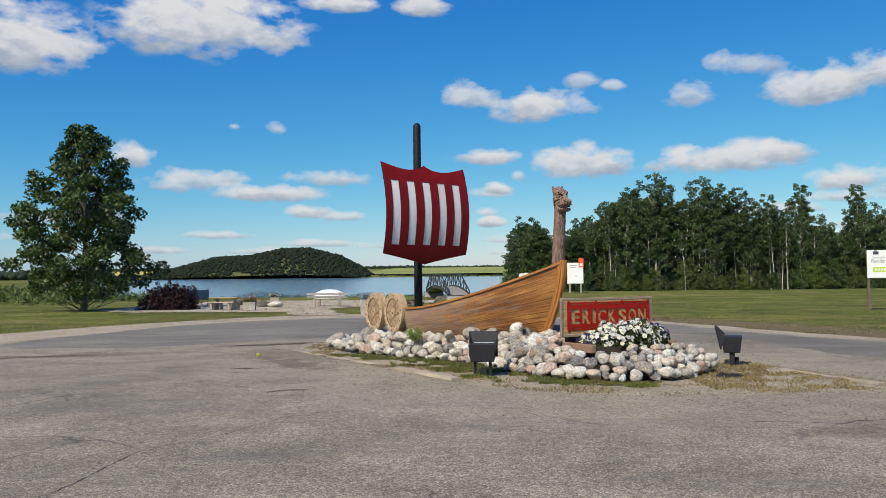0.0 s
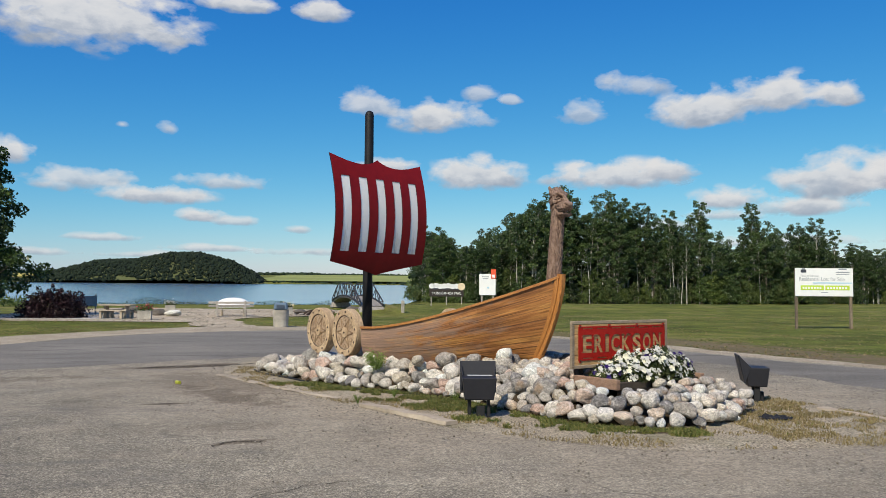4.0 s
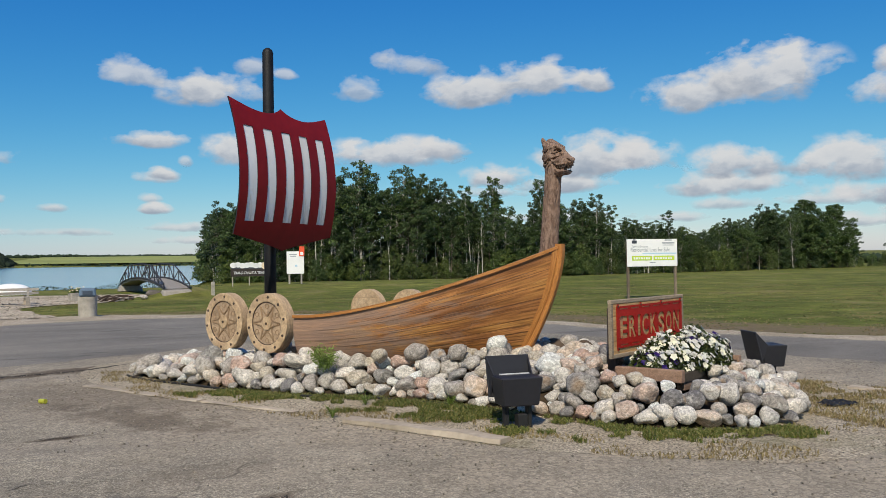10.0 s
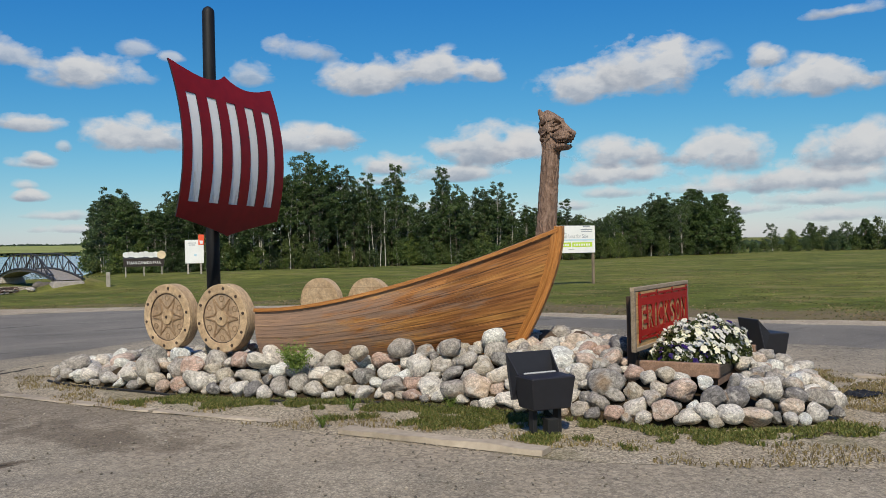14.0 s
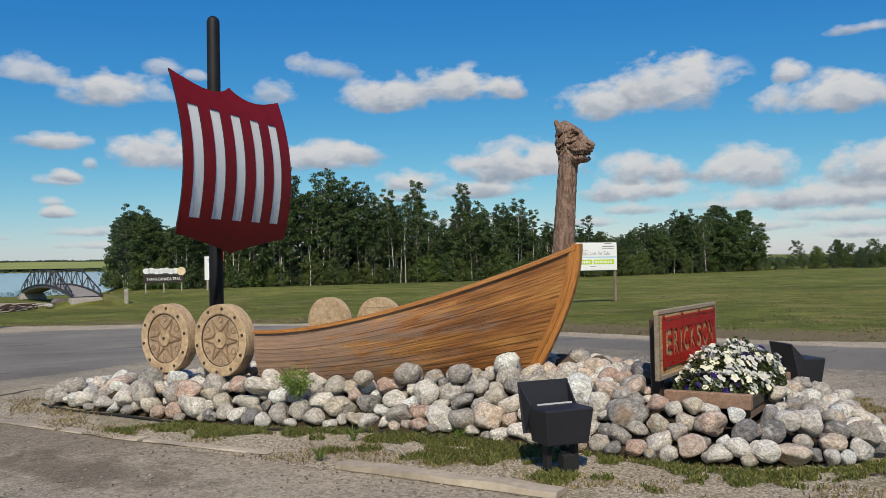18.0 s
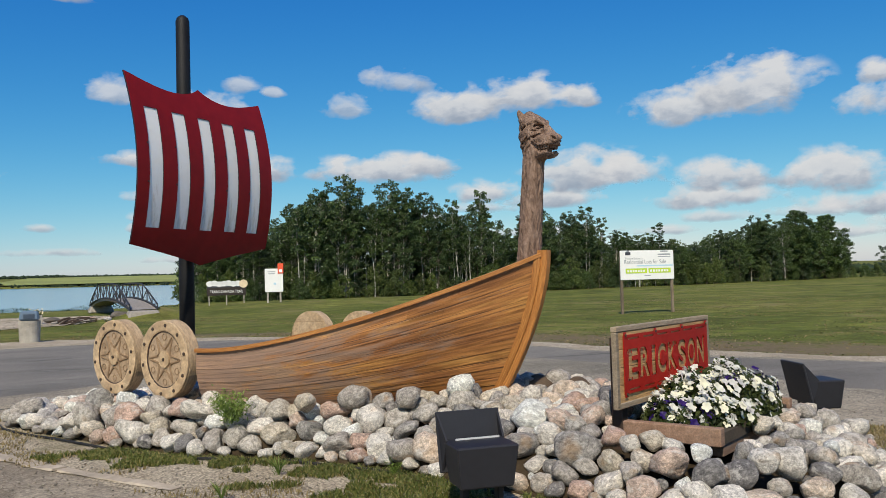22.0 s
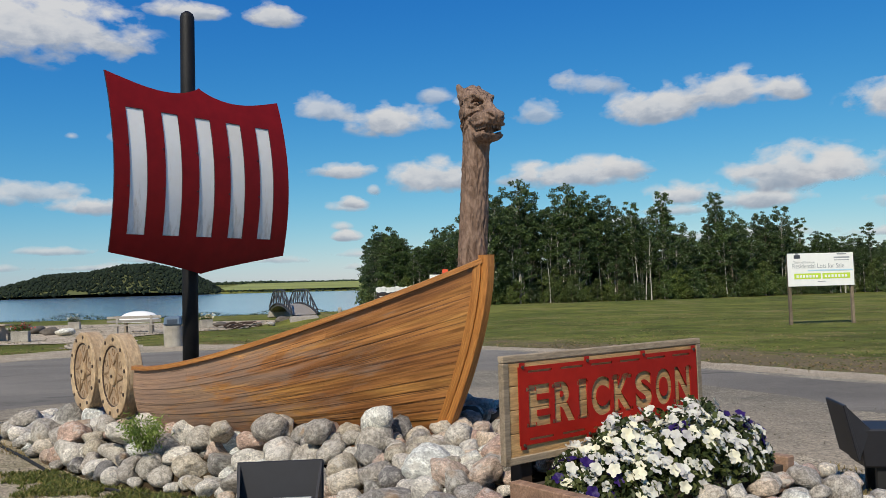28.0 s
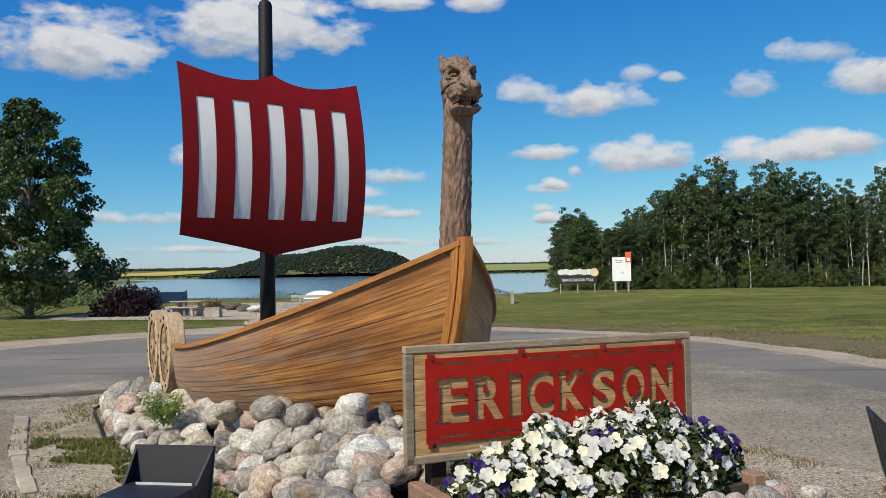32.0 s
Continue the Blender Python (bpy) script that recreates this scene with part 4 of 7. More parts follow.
# carved figurehead, from a distance field on a grid
def nets(d, org, h):
    """Surface nets of a field sampled on a grid."""
    s = d < 0
    c = np.zeros(tuple(n - 1 for n in d.shape), int)
    P = np.zeros(c.shape + (3,))
    cnt = np.zeros(c.shape)
    for i in (0, 1):
        for j in (0, 1):
            for k in (0, 1):
                c += s[i:i + c.shape[0], j:j + c.shape[1], k:k + c.shape[2]]
    act = (c > 0) & (c < 8)
    A, B, C = c.shape
    for ax in range(3):
        for p in (0, 1):
            for q in (0, 1):
                o0 = [0, 0, 0]
                o1 = [0, 0, 0]
                others = [a for a in range(3) if a != ax]
                o0[others[0]] = o1[others[0]] = p
                o0[others[1]] = o1[others[1]] = q
                o1[ax] = 1
                d0 = d[o0[0]:o0[0] + A, o0[1]:o0[1] + B, o0[2]:o0[2] + C]
                d1 = d[o1[0]:o1[0] + A, o1[1]:o1[1] + B, o1[2]:o1[2] + C]
                x = (d0 < 0) != (d1 < 0)
                t = np.where(x, d0 / np.where(x, d0 - d1, 1), 0)
                for a in range(3):
                    P[..., a] += np.where(x, o0[a] + (t if a == ax else 0), 0)
                cnt += x
    idx = -np.ones(c.shape, int)
    w = np.argwhere(act)
    idx[act] = np.arange(len(w))
    verts = (w + P[act] / cnt[act][:, None]) * h + org
    faces = []
    for ax in range(3):
        o = [a for a in range(3) if a != ax]
        s0 = s[tuple(slice(0, -1) if a == ax else slice(None) for a in range(3))]
        s1 = s[tuple(slice(1, None) if a == ax else slice(None) for a in range(3))]
        e = np.argwhere(s0 != s1)
        ok = (e[:, o[0]] > 0) & (e[:, o[1]] > 0) & (e[:, o[0]] < d.shape[o[0]] - 1) & (e[:, o[1]] < d.shape[o[1]] - 1)
        e = e[ok]
        flip = s0[tuple(e.T)]
        g = []
        for p, q in ((1, 1), (0, 1), (0, 0), (1, 0)):
            v = e.copy()
            v[:, o[0]] -= p
            v[:, o[1]] -= q
            g.append(idx[tuple(v.T)])
        g = np.stack(g, 1)
        if ax == 1:
            flip = ~flip
        g[~flip] = g[~flip][:, ::-1]
        faces.append(g)
    return verts, np.concatenate(faces)


def figurehead():
    h = 0.0075
    lo, hi = np.array([-0.46, -0.26, 1.55]), np.array([0.42, 0.26, 3.52])
    gx, gy, gz = [np.arange(a, b, h) for a, b in zip(lo, hi)]
    U, Vv, Z = np.meshgrid(gx, gy, gz, indexing="ij")

    def smin(a, b, k=0.03):
        t = np.clip(0.5 + 0.5 * (b - a) / k, 0, 1)
        return b * (1 - t) + a * t - k * t * (1 - t)

    def smax(a, b, k=0.012):
        return -smin(-a, -b, k)

    ax = 0.16 - 0.115 * np.clip((Z - 1.7) / 1.3, 0, 1.1)
    rad = 0.125 - 0.016 * np.clip((Z - 1.7) / 1.3, 0, 1)
    th = np.arctan2(Vv, U - ax)
    rr = np.sqrt((U - ax) ** 2 + Vv ** 2)
    bark = 0.004 * np.sin(th * 15 + 1.6 * np.sin(Z * 9.0) + 0.9 * np.sin(Z * 23)) * np.clip(0.3 + np.sin(Z * 38 + 4 * np.sin(th * 5 + Z * 6)), 0, 1)
    bark += 0.003 * np.sin(th * 29 + 2.2 * np.sin(Z * 17 + th * 2)) * np.sin(Z * 61 + 3 * np.sin(th * 7))
    neck = np.maximum(rr - rad + bark * 1.3, Z - 3.12)
    # head axes: f forward, w sideways, turned a little to one side
    c, s = math.cos(radians(-9)), math.sin(radians(-9))
    f0, w0 = -(U - 0.045), Vv
    F, W = f0 * c - w0 * s, f0 * s + w0 * c
    A = np.abs(W)

    def ell(fc, wc, zc, a, b, cz, abs_w=True):
        x, y, z = (F - fc) / a, ((A if abs_w else W) - wc) / b, (Z - zc) / cz
        q = np.sqrt(x * x + y * y + z * z)
        return (q - 1) * min(a, b, cz)

    def rbox(f0_, f1_, hw, z0, z1, r):
        qx = np.abs(F - (f0_ + f1_) / 2) - ((f1_ - f0_) / 2 - r)
        qy = A - (hw - r)
        qz = np.abs(Z - (z0 + z1) / 2) - ((z1 - z0) / 2 - r)
        return np.sqrt(np.maximum(qx, 0) ** 2 + np.maximum(qy, 0) ** 2 + np.maximum(qz, 0) ** 2) + np.minimum(np.maximum(qx, np.maximum(qy, qz)), 0) - r

    def rod(p, q, r):
        p, q = np.array(p), np.array(q)
        e = q - p
        t = np.clip(((F - p[0]) * e[0] + (A - p[1]) * e[1] + (Z - p[2]) * e[2]) / e.dot(e), 0, 1)
        return np.sqrt((F - p[0] - t * e[0]) ** 2 + (A - p[1] - t * e[1]) ** 2 + (Z - p[2] - t * e[2]) ** 2) - r

    head = ell(-0.01, 0, 3.19, 0.148, 0.125, 0.26)
    head = smin(head, rbox(-0.03, 0.275, 0.106, 2.925, 3.165, 0.05), 0.05)
    # broad flat upper face, and the nose bridge running down from the brows
    head = smin(head, rbox(-0.06, 0.118, 0.120, 3.13, 3.36, 0.055), 0.04)
    head = smin(head, rod((0.10, 0.0, 3.30), (0.255, 0.0, 3.14), 0.044), 0.025)
    head = smax(head, F * 0.50 + (Z - 3.43) * 0.87, 0.05)
    # broad blunt nose with slit nostrils
    head = smin(head, ell(0.268, 0.034, 3.112, 0.060, 0.060, 0.052), 0.020)
    head = smax(head, -rod((0.322, 0.046, 3.085), (0.292, 0.082, 3.118), 0.015), 0.004)
    head = smax(head, -rod((0.235, 0.116, 3.150), (0.16, 0.116, 3.070), 0.014), 0.006)
    # scowling brows over deep eyes
    head = smax(head, -ell(0.136, 0.074, 3.246, 0.058, 0.054, 0.029), 0.005)
    head = smin(head, rod((0.045, 0.126, 3.290), (0.112, 0.092, 3.312), 0.018), 0.008)
    head = smin(head, rod((0.112, 0.092, 3.312), (0.165, 0.022, 3.270), 0.019), 0.008)
    head = smin(head, ell(0.106, 0.068, 3.238, 0.026, 0.030, 0.014), 0.002)
    head = smax(head, -rod((0.055, 0.130, 3.206), (0.155, 0.066, 3.192), 0.010), 0.004)
    # cheek folds
    head = smin(head, ell(0.08, 0.096, 3.12, 0.11, 0.034, 0.040), 0.02)
    for lift, slope, f_end in ((3.150, 0.62, 0.16), (3.085, 0.70, 0.09), (3.170, 0.40, 0.02), (3.300, 0.35, 0.0)):
        line = Z - (lift + slope * (F - 0.10) + 0.012 * np.sin(F * 40))
        head += 0.075 * np.clip(1 - np.abs(line) / 0.018, 0, 1) * (F > -0.09) * (F < f_end) * (A > 0.045)
    # curled lips, open jaw and teeth
    lip = 3.012 + 3.2 * np.clip(0.15 - F, 0, 1) ** 1.6 + 1.2 * np.clip(F - 0.25, 0, 1) ** 1.5
    head = smin(head, np.sqrt((Z - lip - 0.045) ** 2 + (A - 0.098) ** 2 + np.clip(np.abs(F - 0.15) - 0.10, 0, 1) ** 2) - 0.016, 0.010)
    head = smin(head, np.sqrt((Z - lip + 0.044) ** 2 + (A - 0.092) ** 2 + np.clip(np.abs(F - 0.15) - 0.09, 0, 1) ** 2) - 0.018, 0.010)
    gape = 0.026 + 0.006 * np.clip((F - 0.05) / 0.12, 0, 1)
    mouth = np.maximum(np.abs(Z - lip) - gape, np.maximum(0.03 - F, np.where(F > 0.215, -1.0, 0.03 - A)))
    head = smax(head, -mouth, 0.005)
    # short lower jaw under the overhanging muzzle
    head = np.where(Z < lip, smax(head, (F - 0.255) * 0.8 + (2.985 - Z) * 0.55, 0.02), head)
    cell = np.abs(((F / 0.030) % 1.0) - 0.5) * 0.030
    tooth = np.maximum(np.abs(A - 0.080) - 0.011, np.abs(F - 0.15) - 0.09)
    head = smin(head, np.maximum(np.maximum(cell - 0.0105, tooth), np.abs(Z - lip - 0.016) - 0.018), 0.003)
    head = smin(head, np.maximum(np.maximum(cell - 0.009, tooth), np.abs(Z - lip + 0.025) - 0.011), 0.003)
    cellw = np.abs(((A / 0.030) % 1.0) - 0.5) * 0.030
    front = np.maximum(np.abs(F - 0.240) - 0.010, A - 0.082)
    head = smin(head, np.maximum(np.maximum(cellw - 0.0105, front), np.abs(Z - lip - 0.019) - 0.015), 0.003)
    # small pricked ears
    head = smin(head, np.maximum(rod((-0.070, 0.085, 3.345), (-0.095, 0.098, 3.440), 0.04 - 0.34 * np.clip(Z - 3.37, 0, 0.1)), -0.15 - F), 0.02)
    head = smax(head, -rod((-0.035, 0.122, 3.375), (-0.065, 0.126, 3.415), 0.013), 0.006)
    mane = np.clip((0.02 - F) / 0.05, 0, 1) * (Z > 3.05)
    head += 0.006 * np.sin(Z * 60 + 3 * np.sin(W * 25)) * mane
    d = smin(head, neck, 0.035)
    d = np.maximum(d, 1.865 - Z)
    v, f = nets(d, lo, h)
    me = bpy.data.meshes.new("figurehead")
    me.from_pydata(v.tolist(), [], f.tolist())
    me.update()
    ob = link("dragon_figurehead", me, CARVED, None, smooth=True)
    ob.matrix_world = ship.matrix_world
    return tagged(ob, "carved brown weathered log dragon head figurehead above the bow", "figurehead")


figurehead()

# mast and sail
mast = thing("mast", ship.matrix_world @ pose(5.73, 0.05, 0), "tall round black painted timber mast", "mast")
bm = tube(bmesh.new(), [(0, 0, 0.05), (0.0, 0, 2.0), (0.0, 0, 4.0), (0, 0, 5.56), (0, 0, 5.61), (0, 0, 5.645)], [0.108, 0.104, 0.1, 0.096, 0.08, 0.035], 20)
part("pole", bm, MAST, mast, smooth=True)
for z in (2.7, 4.1):
    part("bracket", boxed(0.34, 0.05, 0.05, -0.2, 0, z, 0.005), MAST, mast)

sail = thing("sail", ship.matrix_world @ pose(5.46, 0.03, 0, 0, 0, 9), "red steel sail panel with five milky white stripes on the mast", "sail")
SW = 2.62


def bulge(z):
    t = (z - 2.04) / 2.5
    return -0.24 * math.sin(math.pi * min(1, max(0, t))) ** 0.9


def sail_top(a):
    """a: 0 at one edge, 0.5 in the middle, 1 at the other."""
    e = abs(a - 0.5) * 2
    return 4.53 - 0.15 * (math.sin(math.pi * e ** 0.75) if e < 1 else 0)


def sail_low(a):
    e = abs(a - 0.5) * 2
    return 2.04 + 0.26 * e ** 0.85


def sail_plate():
    slots = [(0.120 + 0.1835 * i - 0.0445, 0.120 + 0.1835 * i + 0.0445) for i in range(5)]
    cols = sorted({0.0, 1.0, *(round(x, 4) for s in slots for x in s)})
    fine = []
    for a, b in zip(cols, cols[1:]):
        fine += [a + (b - a) * i / 6 for i in range(6)]
    fine.append(1.0)
    zs = [2.52 + (4.085 - 2.52) * i / 28 for i in range(29)]
    bm = bmesh.new()
    lip = {}

    def vert(a, z):
        key = (round(a, 4), round(z, 4))
        if key not in lip:
            lip[key] = bm.verts.new((bulge(z), (0.5 - a) * SW, z))
        return lip[key]

    for a, b in zip(fine, fine[1:]):
        mid = (a + b) / 2
        open_ = any(s[0] < mid < s[1] for s in slots)
        if not open_:
            for z0, z1 in zip(zs, zs[1:]):
                bm.faces.new((vert(a, z0), vert(b, z0), vert(b, z1), vert(a, z1)))
        for lo_, hi_ in (((sail_low(a), sail_low(b)), (2.52, 2.52)), ((4.085, 4.085), (sail_top(a), sail_top(b)))):
            for i in range(8):
                f0, f1 = i / 8, (i + 1) / 8
                p = [(a, lo_[0] + (hi_[0] - lo_[0]) * f0), (b, lo_[1] + (hi_[1] - lo_[1]) * f0), (b, lo_[1] + (hi_[1] - lo_[1]) * f1), (a, lo_[0] + (hi_[0] - lo_[0]) * f1)]
                bm.faces.new([vert(*q) for q in p])
    bmesh.ops.recalc_face_normals(bm, faces=bm.faces)
    return bm, slots


bm, slots = sail_plate()
ob = part("plate", bm, RED, sail)
ob.data.materials.append(NAVY)
sol = ob.modifiers.new("thickness", "SOLIDIFY")
sol.thickness, sol.offset, sol.material_offset_rim = 0.022, 0.0, 1
sol.use_even_offset = True
for a, b in slots:
    bm = bmesh.new()
    row = []
    for i in range(31):
        z = 2.50 + 1.605 * i / 30
        row.append([bm.verts.new((bulge(z) + 0.002, (0.5 - x) * SW, z)) for x in (a - 0.012, b + 0.012)])
    for p, q in zip(row, row[1:]):
        bm.faces.new((p[0], p[1], q[1], q[0]))
    ob = part("pane", bm, PANE, sail, "milky translucent white stripe")
    sol = ob.modifiers.new("thickness", "SOLIDIFY")
    sol.thickness = 0.006
    for z in (3.1, 3.6):
        part("bolt", disc(bmesh.new(), 0.011, 0.014, 8, pose(bulge(z) - 0.008, (0.5 - a) * SW + 0.025, z, 0, -90, 0)), NAVY, sail)


# shields
def shield_at(m, face, label):
    sh = thing("shield", m, label, "shield", "shields along the ship")
    R = 0.445
    part("body", disc(bmesh.new(), R, 0.15, 48, bevel=0.008), SHIELD, sh, smooth=False)
    ring = bmesh.new()
    n = 48
    prof = [(0.442, 0.148), (0.442, 0.168), (0.432, 0.174), (0.335, 0.174), (0.32, 0.166), (0.32, 0.148)]
    rows = [[ring.verts.new((r * math.cos(2 * math.pi * i / n), r * math.sin(2 * math.pi * i / n), z)) for r, z in prof] for i in range(n)]
    for i in range(n):
        a, b = rows[i], rows[(i + 1) % n]
        for k in range(len(prof) - 1):
            ring.faces.new((a[k], a[k + 1], b[k + 1], b[k]))
    bmesh.ops.recalc_face_normals(ring, faces=ring.faces)
    part("rim", ring, SHIELD, sh)
    groove = bmesh.new()
    tube(groove, [(0.322 * math.cos(i * math.pi / 24), 0.322 * math.sin(i * math.pi / 24), 0.156) for i in range(49)], 0.012, 6, False)
    part("groove", groove, DARKWOOD, sh, "dark carved line")
    star = bmesh.new()
    pts = []
    for i in range(12):
        r = 0.285 if i % 2 == 0 else 0.125
        pts.append((r * math.cos(i * math.pi / 6), r * math.sin(i * math.pi / 6)))
    loop = smooth_loop(pts, 5)
    tube(star, [(x, y, 0.156) for x, y in loop + loop[:1]], 0.010, 6, False)
    tube(star, [(x * 0.86, y * 0.86, 0.156) for x, y in loop + loop[:1]], 0.006, 6, False)
    part("face", disc(bmesh.new(), 0.318, 0.004, 40, pose(0, 0, 0.1495)), SHIELDFACE, sh, "darker carved inner disc")
    part("star", star, CARVELINE, sh, "carved six-pointed knot")
    for i in range(6):
        a = math.pi / 6 + i * math.pi / 3
        arc = [(0.255 * math.cos(a) + 0.036 * math.cos(t), 0.255 * math.sin(a) + 0.036 * math.sin(t), 0.156) for t in [k * math.pi / 6 for k in range(13)]]
        part("loop", tube(bmesh.new(), arc, 0.005, 5, False), CARVELINE, sh)
    part("boss", disc(bmesh.new(), 0.10, 0.022, 28, pose(0, 0, 0.15), 0.006), SHIELD, sh)
    part("boss_bolt", disc(bmesh.new(), 0.018, 0.012, 10, pose(0, 0, 0.172)), BRONZE, sh, "dark iron bolt")
    for i in range(10):
        a = (i + 0.3) * 2 * math.pi / 10
        part("bolt", disc(bmesh.new(), 0.020, 0.010, 8, pose(0.39 * math.cos(a), 0.39 * math.sin(a), 0.173)), BRONZE, sh)
    if face < 0:
        for i in range(4):
            y = -0.27 + 0.18 * i
            w = 2 * math.sqrt(R * R - y * y) - 0.03
            part("board_seam", boxed(w, 0.005, 0.006, 0, y, -0.003), CARVELINE, sh, "dark seam between boards")
        part("peg", disc(bmesh.new(), 0.02, 0.06, 10, pose(0, 0.3, -0.055)), DARKWOOD, sh)
    return sh


for u in (3.98, 4.98):
    shield_at(ship.matrix_world @ pose(u, 1.50, 0.92, -90, 0, 0), 1, "round carved pine shield with knot pattern and iron bolts")
    shield_at(ship.matrix_world @ pose(u - 0.03, -1.58, 0.925, -90, 0, 180) @ Matrix.Scale(0.9, 4), -1, "round pine shield on the far side, plain back showing")

# ---- town sign and flower bed ----
SIGN_M = pose(2.03, 14.33, 0, 0, 0, 28.5)
sign = thing("town_sign", SIGN_M, "weathered timber framed sign with cut-out red lettered plate", "sign")
SL, SZ0, SZ1 = 2.07, 0.615, 1.295
for x in (0.22, SL - 0.22):
    part("post", boxed(0.10, 0.10, SZ1 - 0.1, x, 0.078, 0.0, 0.005), DARKWOOD, sign, "dark timber post")
nb = 4
for i in range(nb):
    hgt = (SZ1 - SZ0 - 0.09) / nb
    part("board", boxed(SL - 0.06, 0.03, hgt - 0.004, SL / 2, 0.0, SZ0 + 0.045 + i * hgt, 0.003), SIGNWOOD, sign)
part("frame_top", boxed(SL + 0.008, 0.05, 0.045, SL / 2, 0.003, SZ1 - 0.045, 0.006), FRAMEWOOD, sign, "grey weathered top rail")
part("frame_bottom", boxed(SL, 0.046, 0.05, SL / 2, 0.001, SZ0, 0.006), FRAMEWOOD, sign)
for x in (0.022, SL - 0.022):
    part("frame_side", boxed(0.055, 0.046, SZ1 - SZ0 - 0.047, x, 0.001, SZ0 + 0.001, 0.006), FRAMEWOOD, sign)


def cut_plate():
    """A red plate with the town's name and a row of slots cut through it."""
    pw, ph = 1.76, 0.49
    cutter = bmesh.new()
    word = "ERICKSON"
    cx = -0.80
    for i, ch in enumerate(word):
        cu = bpy.data.curves.new("letter", "FONT")
        cu.body, cu.size, cu.align_x, cu.align_y, cu.extrude, cu.offset = ch, 0.36, "CENTER", "CENTER", 0.02, 0.017
        cu.resolution_u = 5
        tmp = bpy.data.objects.new("letter", cu)
        scene.collection.objects.link(tmp)
        bpy.context.view_layer.update()
        lm = bpy.data.meshes.new_from_object(tmp.evaluated_get(bpy.context.evaluated_depsgraph_get()))
        bpy.data.objects.remove(tmp)
        co = [v.co for v in lm.vertices]
        x0, x1 = min(c.x for c in co), max(c.x for c in co)
        y0, y1 = min(c.y for c in co), max(c.y for c in co)
        wide = 0.075 if ch == "I" else 0.178
        cx += wide / 2
        k = len(cutter.verts)
        cutter.from_mesh(lm)
        cutter.verts.ensure_lookup_table()
        for v in cutter.verts[k:]:
            v.co.x = ((v.co.x - x0) / (x1 - x0) - 0.5) * wide + cx
            v.co.y = ((v.co.y - y0) / (y1 - y0) - 0.5) * 0.262 - 0.006
        feet = {"E": (-0.07,), "R": (-0.07,), "I": (0.0,), "K": (-0.065, 0.06), "N": (-0.07, 0.07)}.get(ch, ())
        for fx in feet:
            for y in (-0.125, 0.101):
                if ch == "N" and (fx > 0) == (y < 0):
                    continue
                box(cutter, 0.08 if ch != "I" else 0.10, 0.024, 0.044, cx + fx, y + 0.0004 * i, -0.022)
        cx += wide / 2 + 0.0395
    bmesh.ops.remove_doubles(cutter, verts=cutter.verts, dist=1e-5)
    for i in range(6):
        for y in (-0.212, 0.212):
            box(cutter, 0.20, 0.014, 0.05, -0.70 + 0.28 * i, y, -0.025)
    bmesh.ops.recalc_face_normals(cutter, faces=cutter.faces)
    cm = bpy.data.meshes.new("cutter")
    cutter.to_mesh(cm)
    cutter.free()
    co_ = bpy.data.objects.new("cutter", cm)
    pl = bpy.data.meshes.new("plate")
    bm = boxed(pw, ph, 0.006, 0, 0, -0.003)
    bm.to_mesh(pl)
    bm.free()
    po = bpy.data.objects.new("plate", pl)
    for o in (co_, po):
        scene.collection.objects.link(o)
    md = po.modifiers.new("cut", "BOOLEAN")
    md.operation, md.object, md.solver, md.use_self = "DIFFERENCE", co_, "EXACT", True
    bpy.context.view_layer.update()
    me = bpy.data.meshes.new_from_object(po.evaluated_get(bpy.context.evaluated_depsgraph_get()))
    bpy.data.objects.remove(po)
    bpy.data.objects.remove(co_)
    return me


me = cut_plate()
plate = link("plate", me, SIGNRED, sign, "red steel plate with letters cut out")
plate.data.materials.clear()
plate.data.materials.append(SIGNRED)
plate.matrix_local = pose(SL / 2 + 0.025, -0.026, (SZ0 + SZ1) / 2 + 0.018, 90) @ Matrix.Diagonal((1.068, 1.0, 1, 1))
for x in (-0.905, -0.30, 0.30, 0.905):
    for z in (-0.232, 0.232):
        part("tab", boxed(0.05, 0.005, 0.055, SL / 2 + 0.025 + x, -0.0262, (SZ0 + SZ1) / 2 - 0.0095 + z * 1.05, 0.002), SIGNRED, sign, "red fixing tab")
        part("standoff", disc(bmesh.new(), 0.011, 0.03, 10, pose(SL / 2 + 0.025 + x, -0.008, (SZ0 + SZ1) / 2 + 0.018 + z * 1.05, 90)), BRONZE, sign)

bed = thing("planter", SIGN_M, "low brown timber planter box below the sign", "planter")
PW, PD, PZ = 1.72, 0.80, 0.40
part("board", boxed(0.09, PD, 0.14, 0.03, -PD / 2 - 0.06, PZ, 0.008), PLANTER, bed)
part("board", boxed(PW - 0.06, 0.09, 0.14, PW / 2 + 0.1, -PD + 0.02, PZ - 0.1, 0.008), PLANTER, bed)
part("board", boxed(0.09, PD, 0.14, PW + 0.1, -PD / 2 - 0.06, PZ, 0.008), PLANTER, bed)
part("soil", boxed(PW, PD, 0.09, PW / 2 + 0.03, -PD / 2 - 0.04, PZ - 0.0), plain("dark soil", (0.06, 0.045, 0.03), 1.0, 0, 0.4, 8, 0.6), bed)


def flower_height(x, y):
    """Top of the flower heap over the sign's own x, y."""
    a = (x - 1.03) / 0.99
    b = (y + 0.43) / 0.51
    r = a * a + b * b
    return 0.0 if r > 1 else (0.385 + 0.18 * noise.noise(Vector((x * 3.5, y * 3.5, 5)))) * (1 - r ** 1.5) ** 0.5 * (0.7 + 0.3 * min(1.0, x / 1.4))


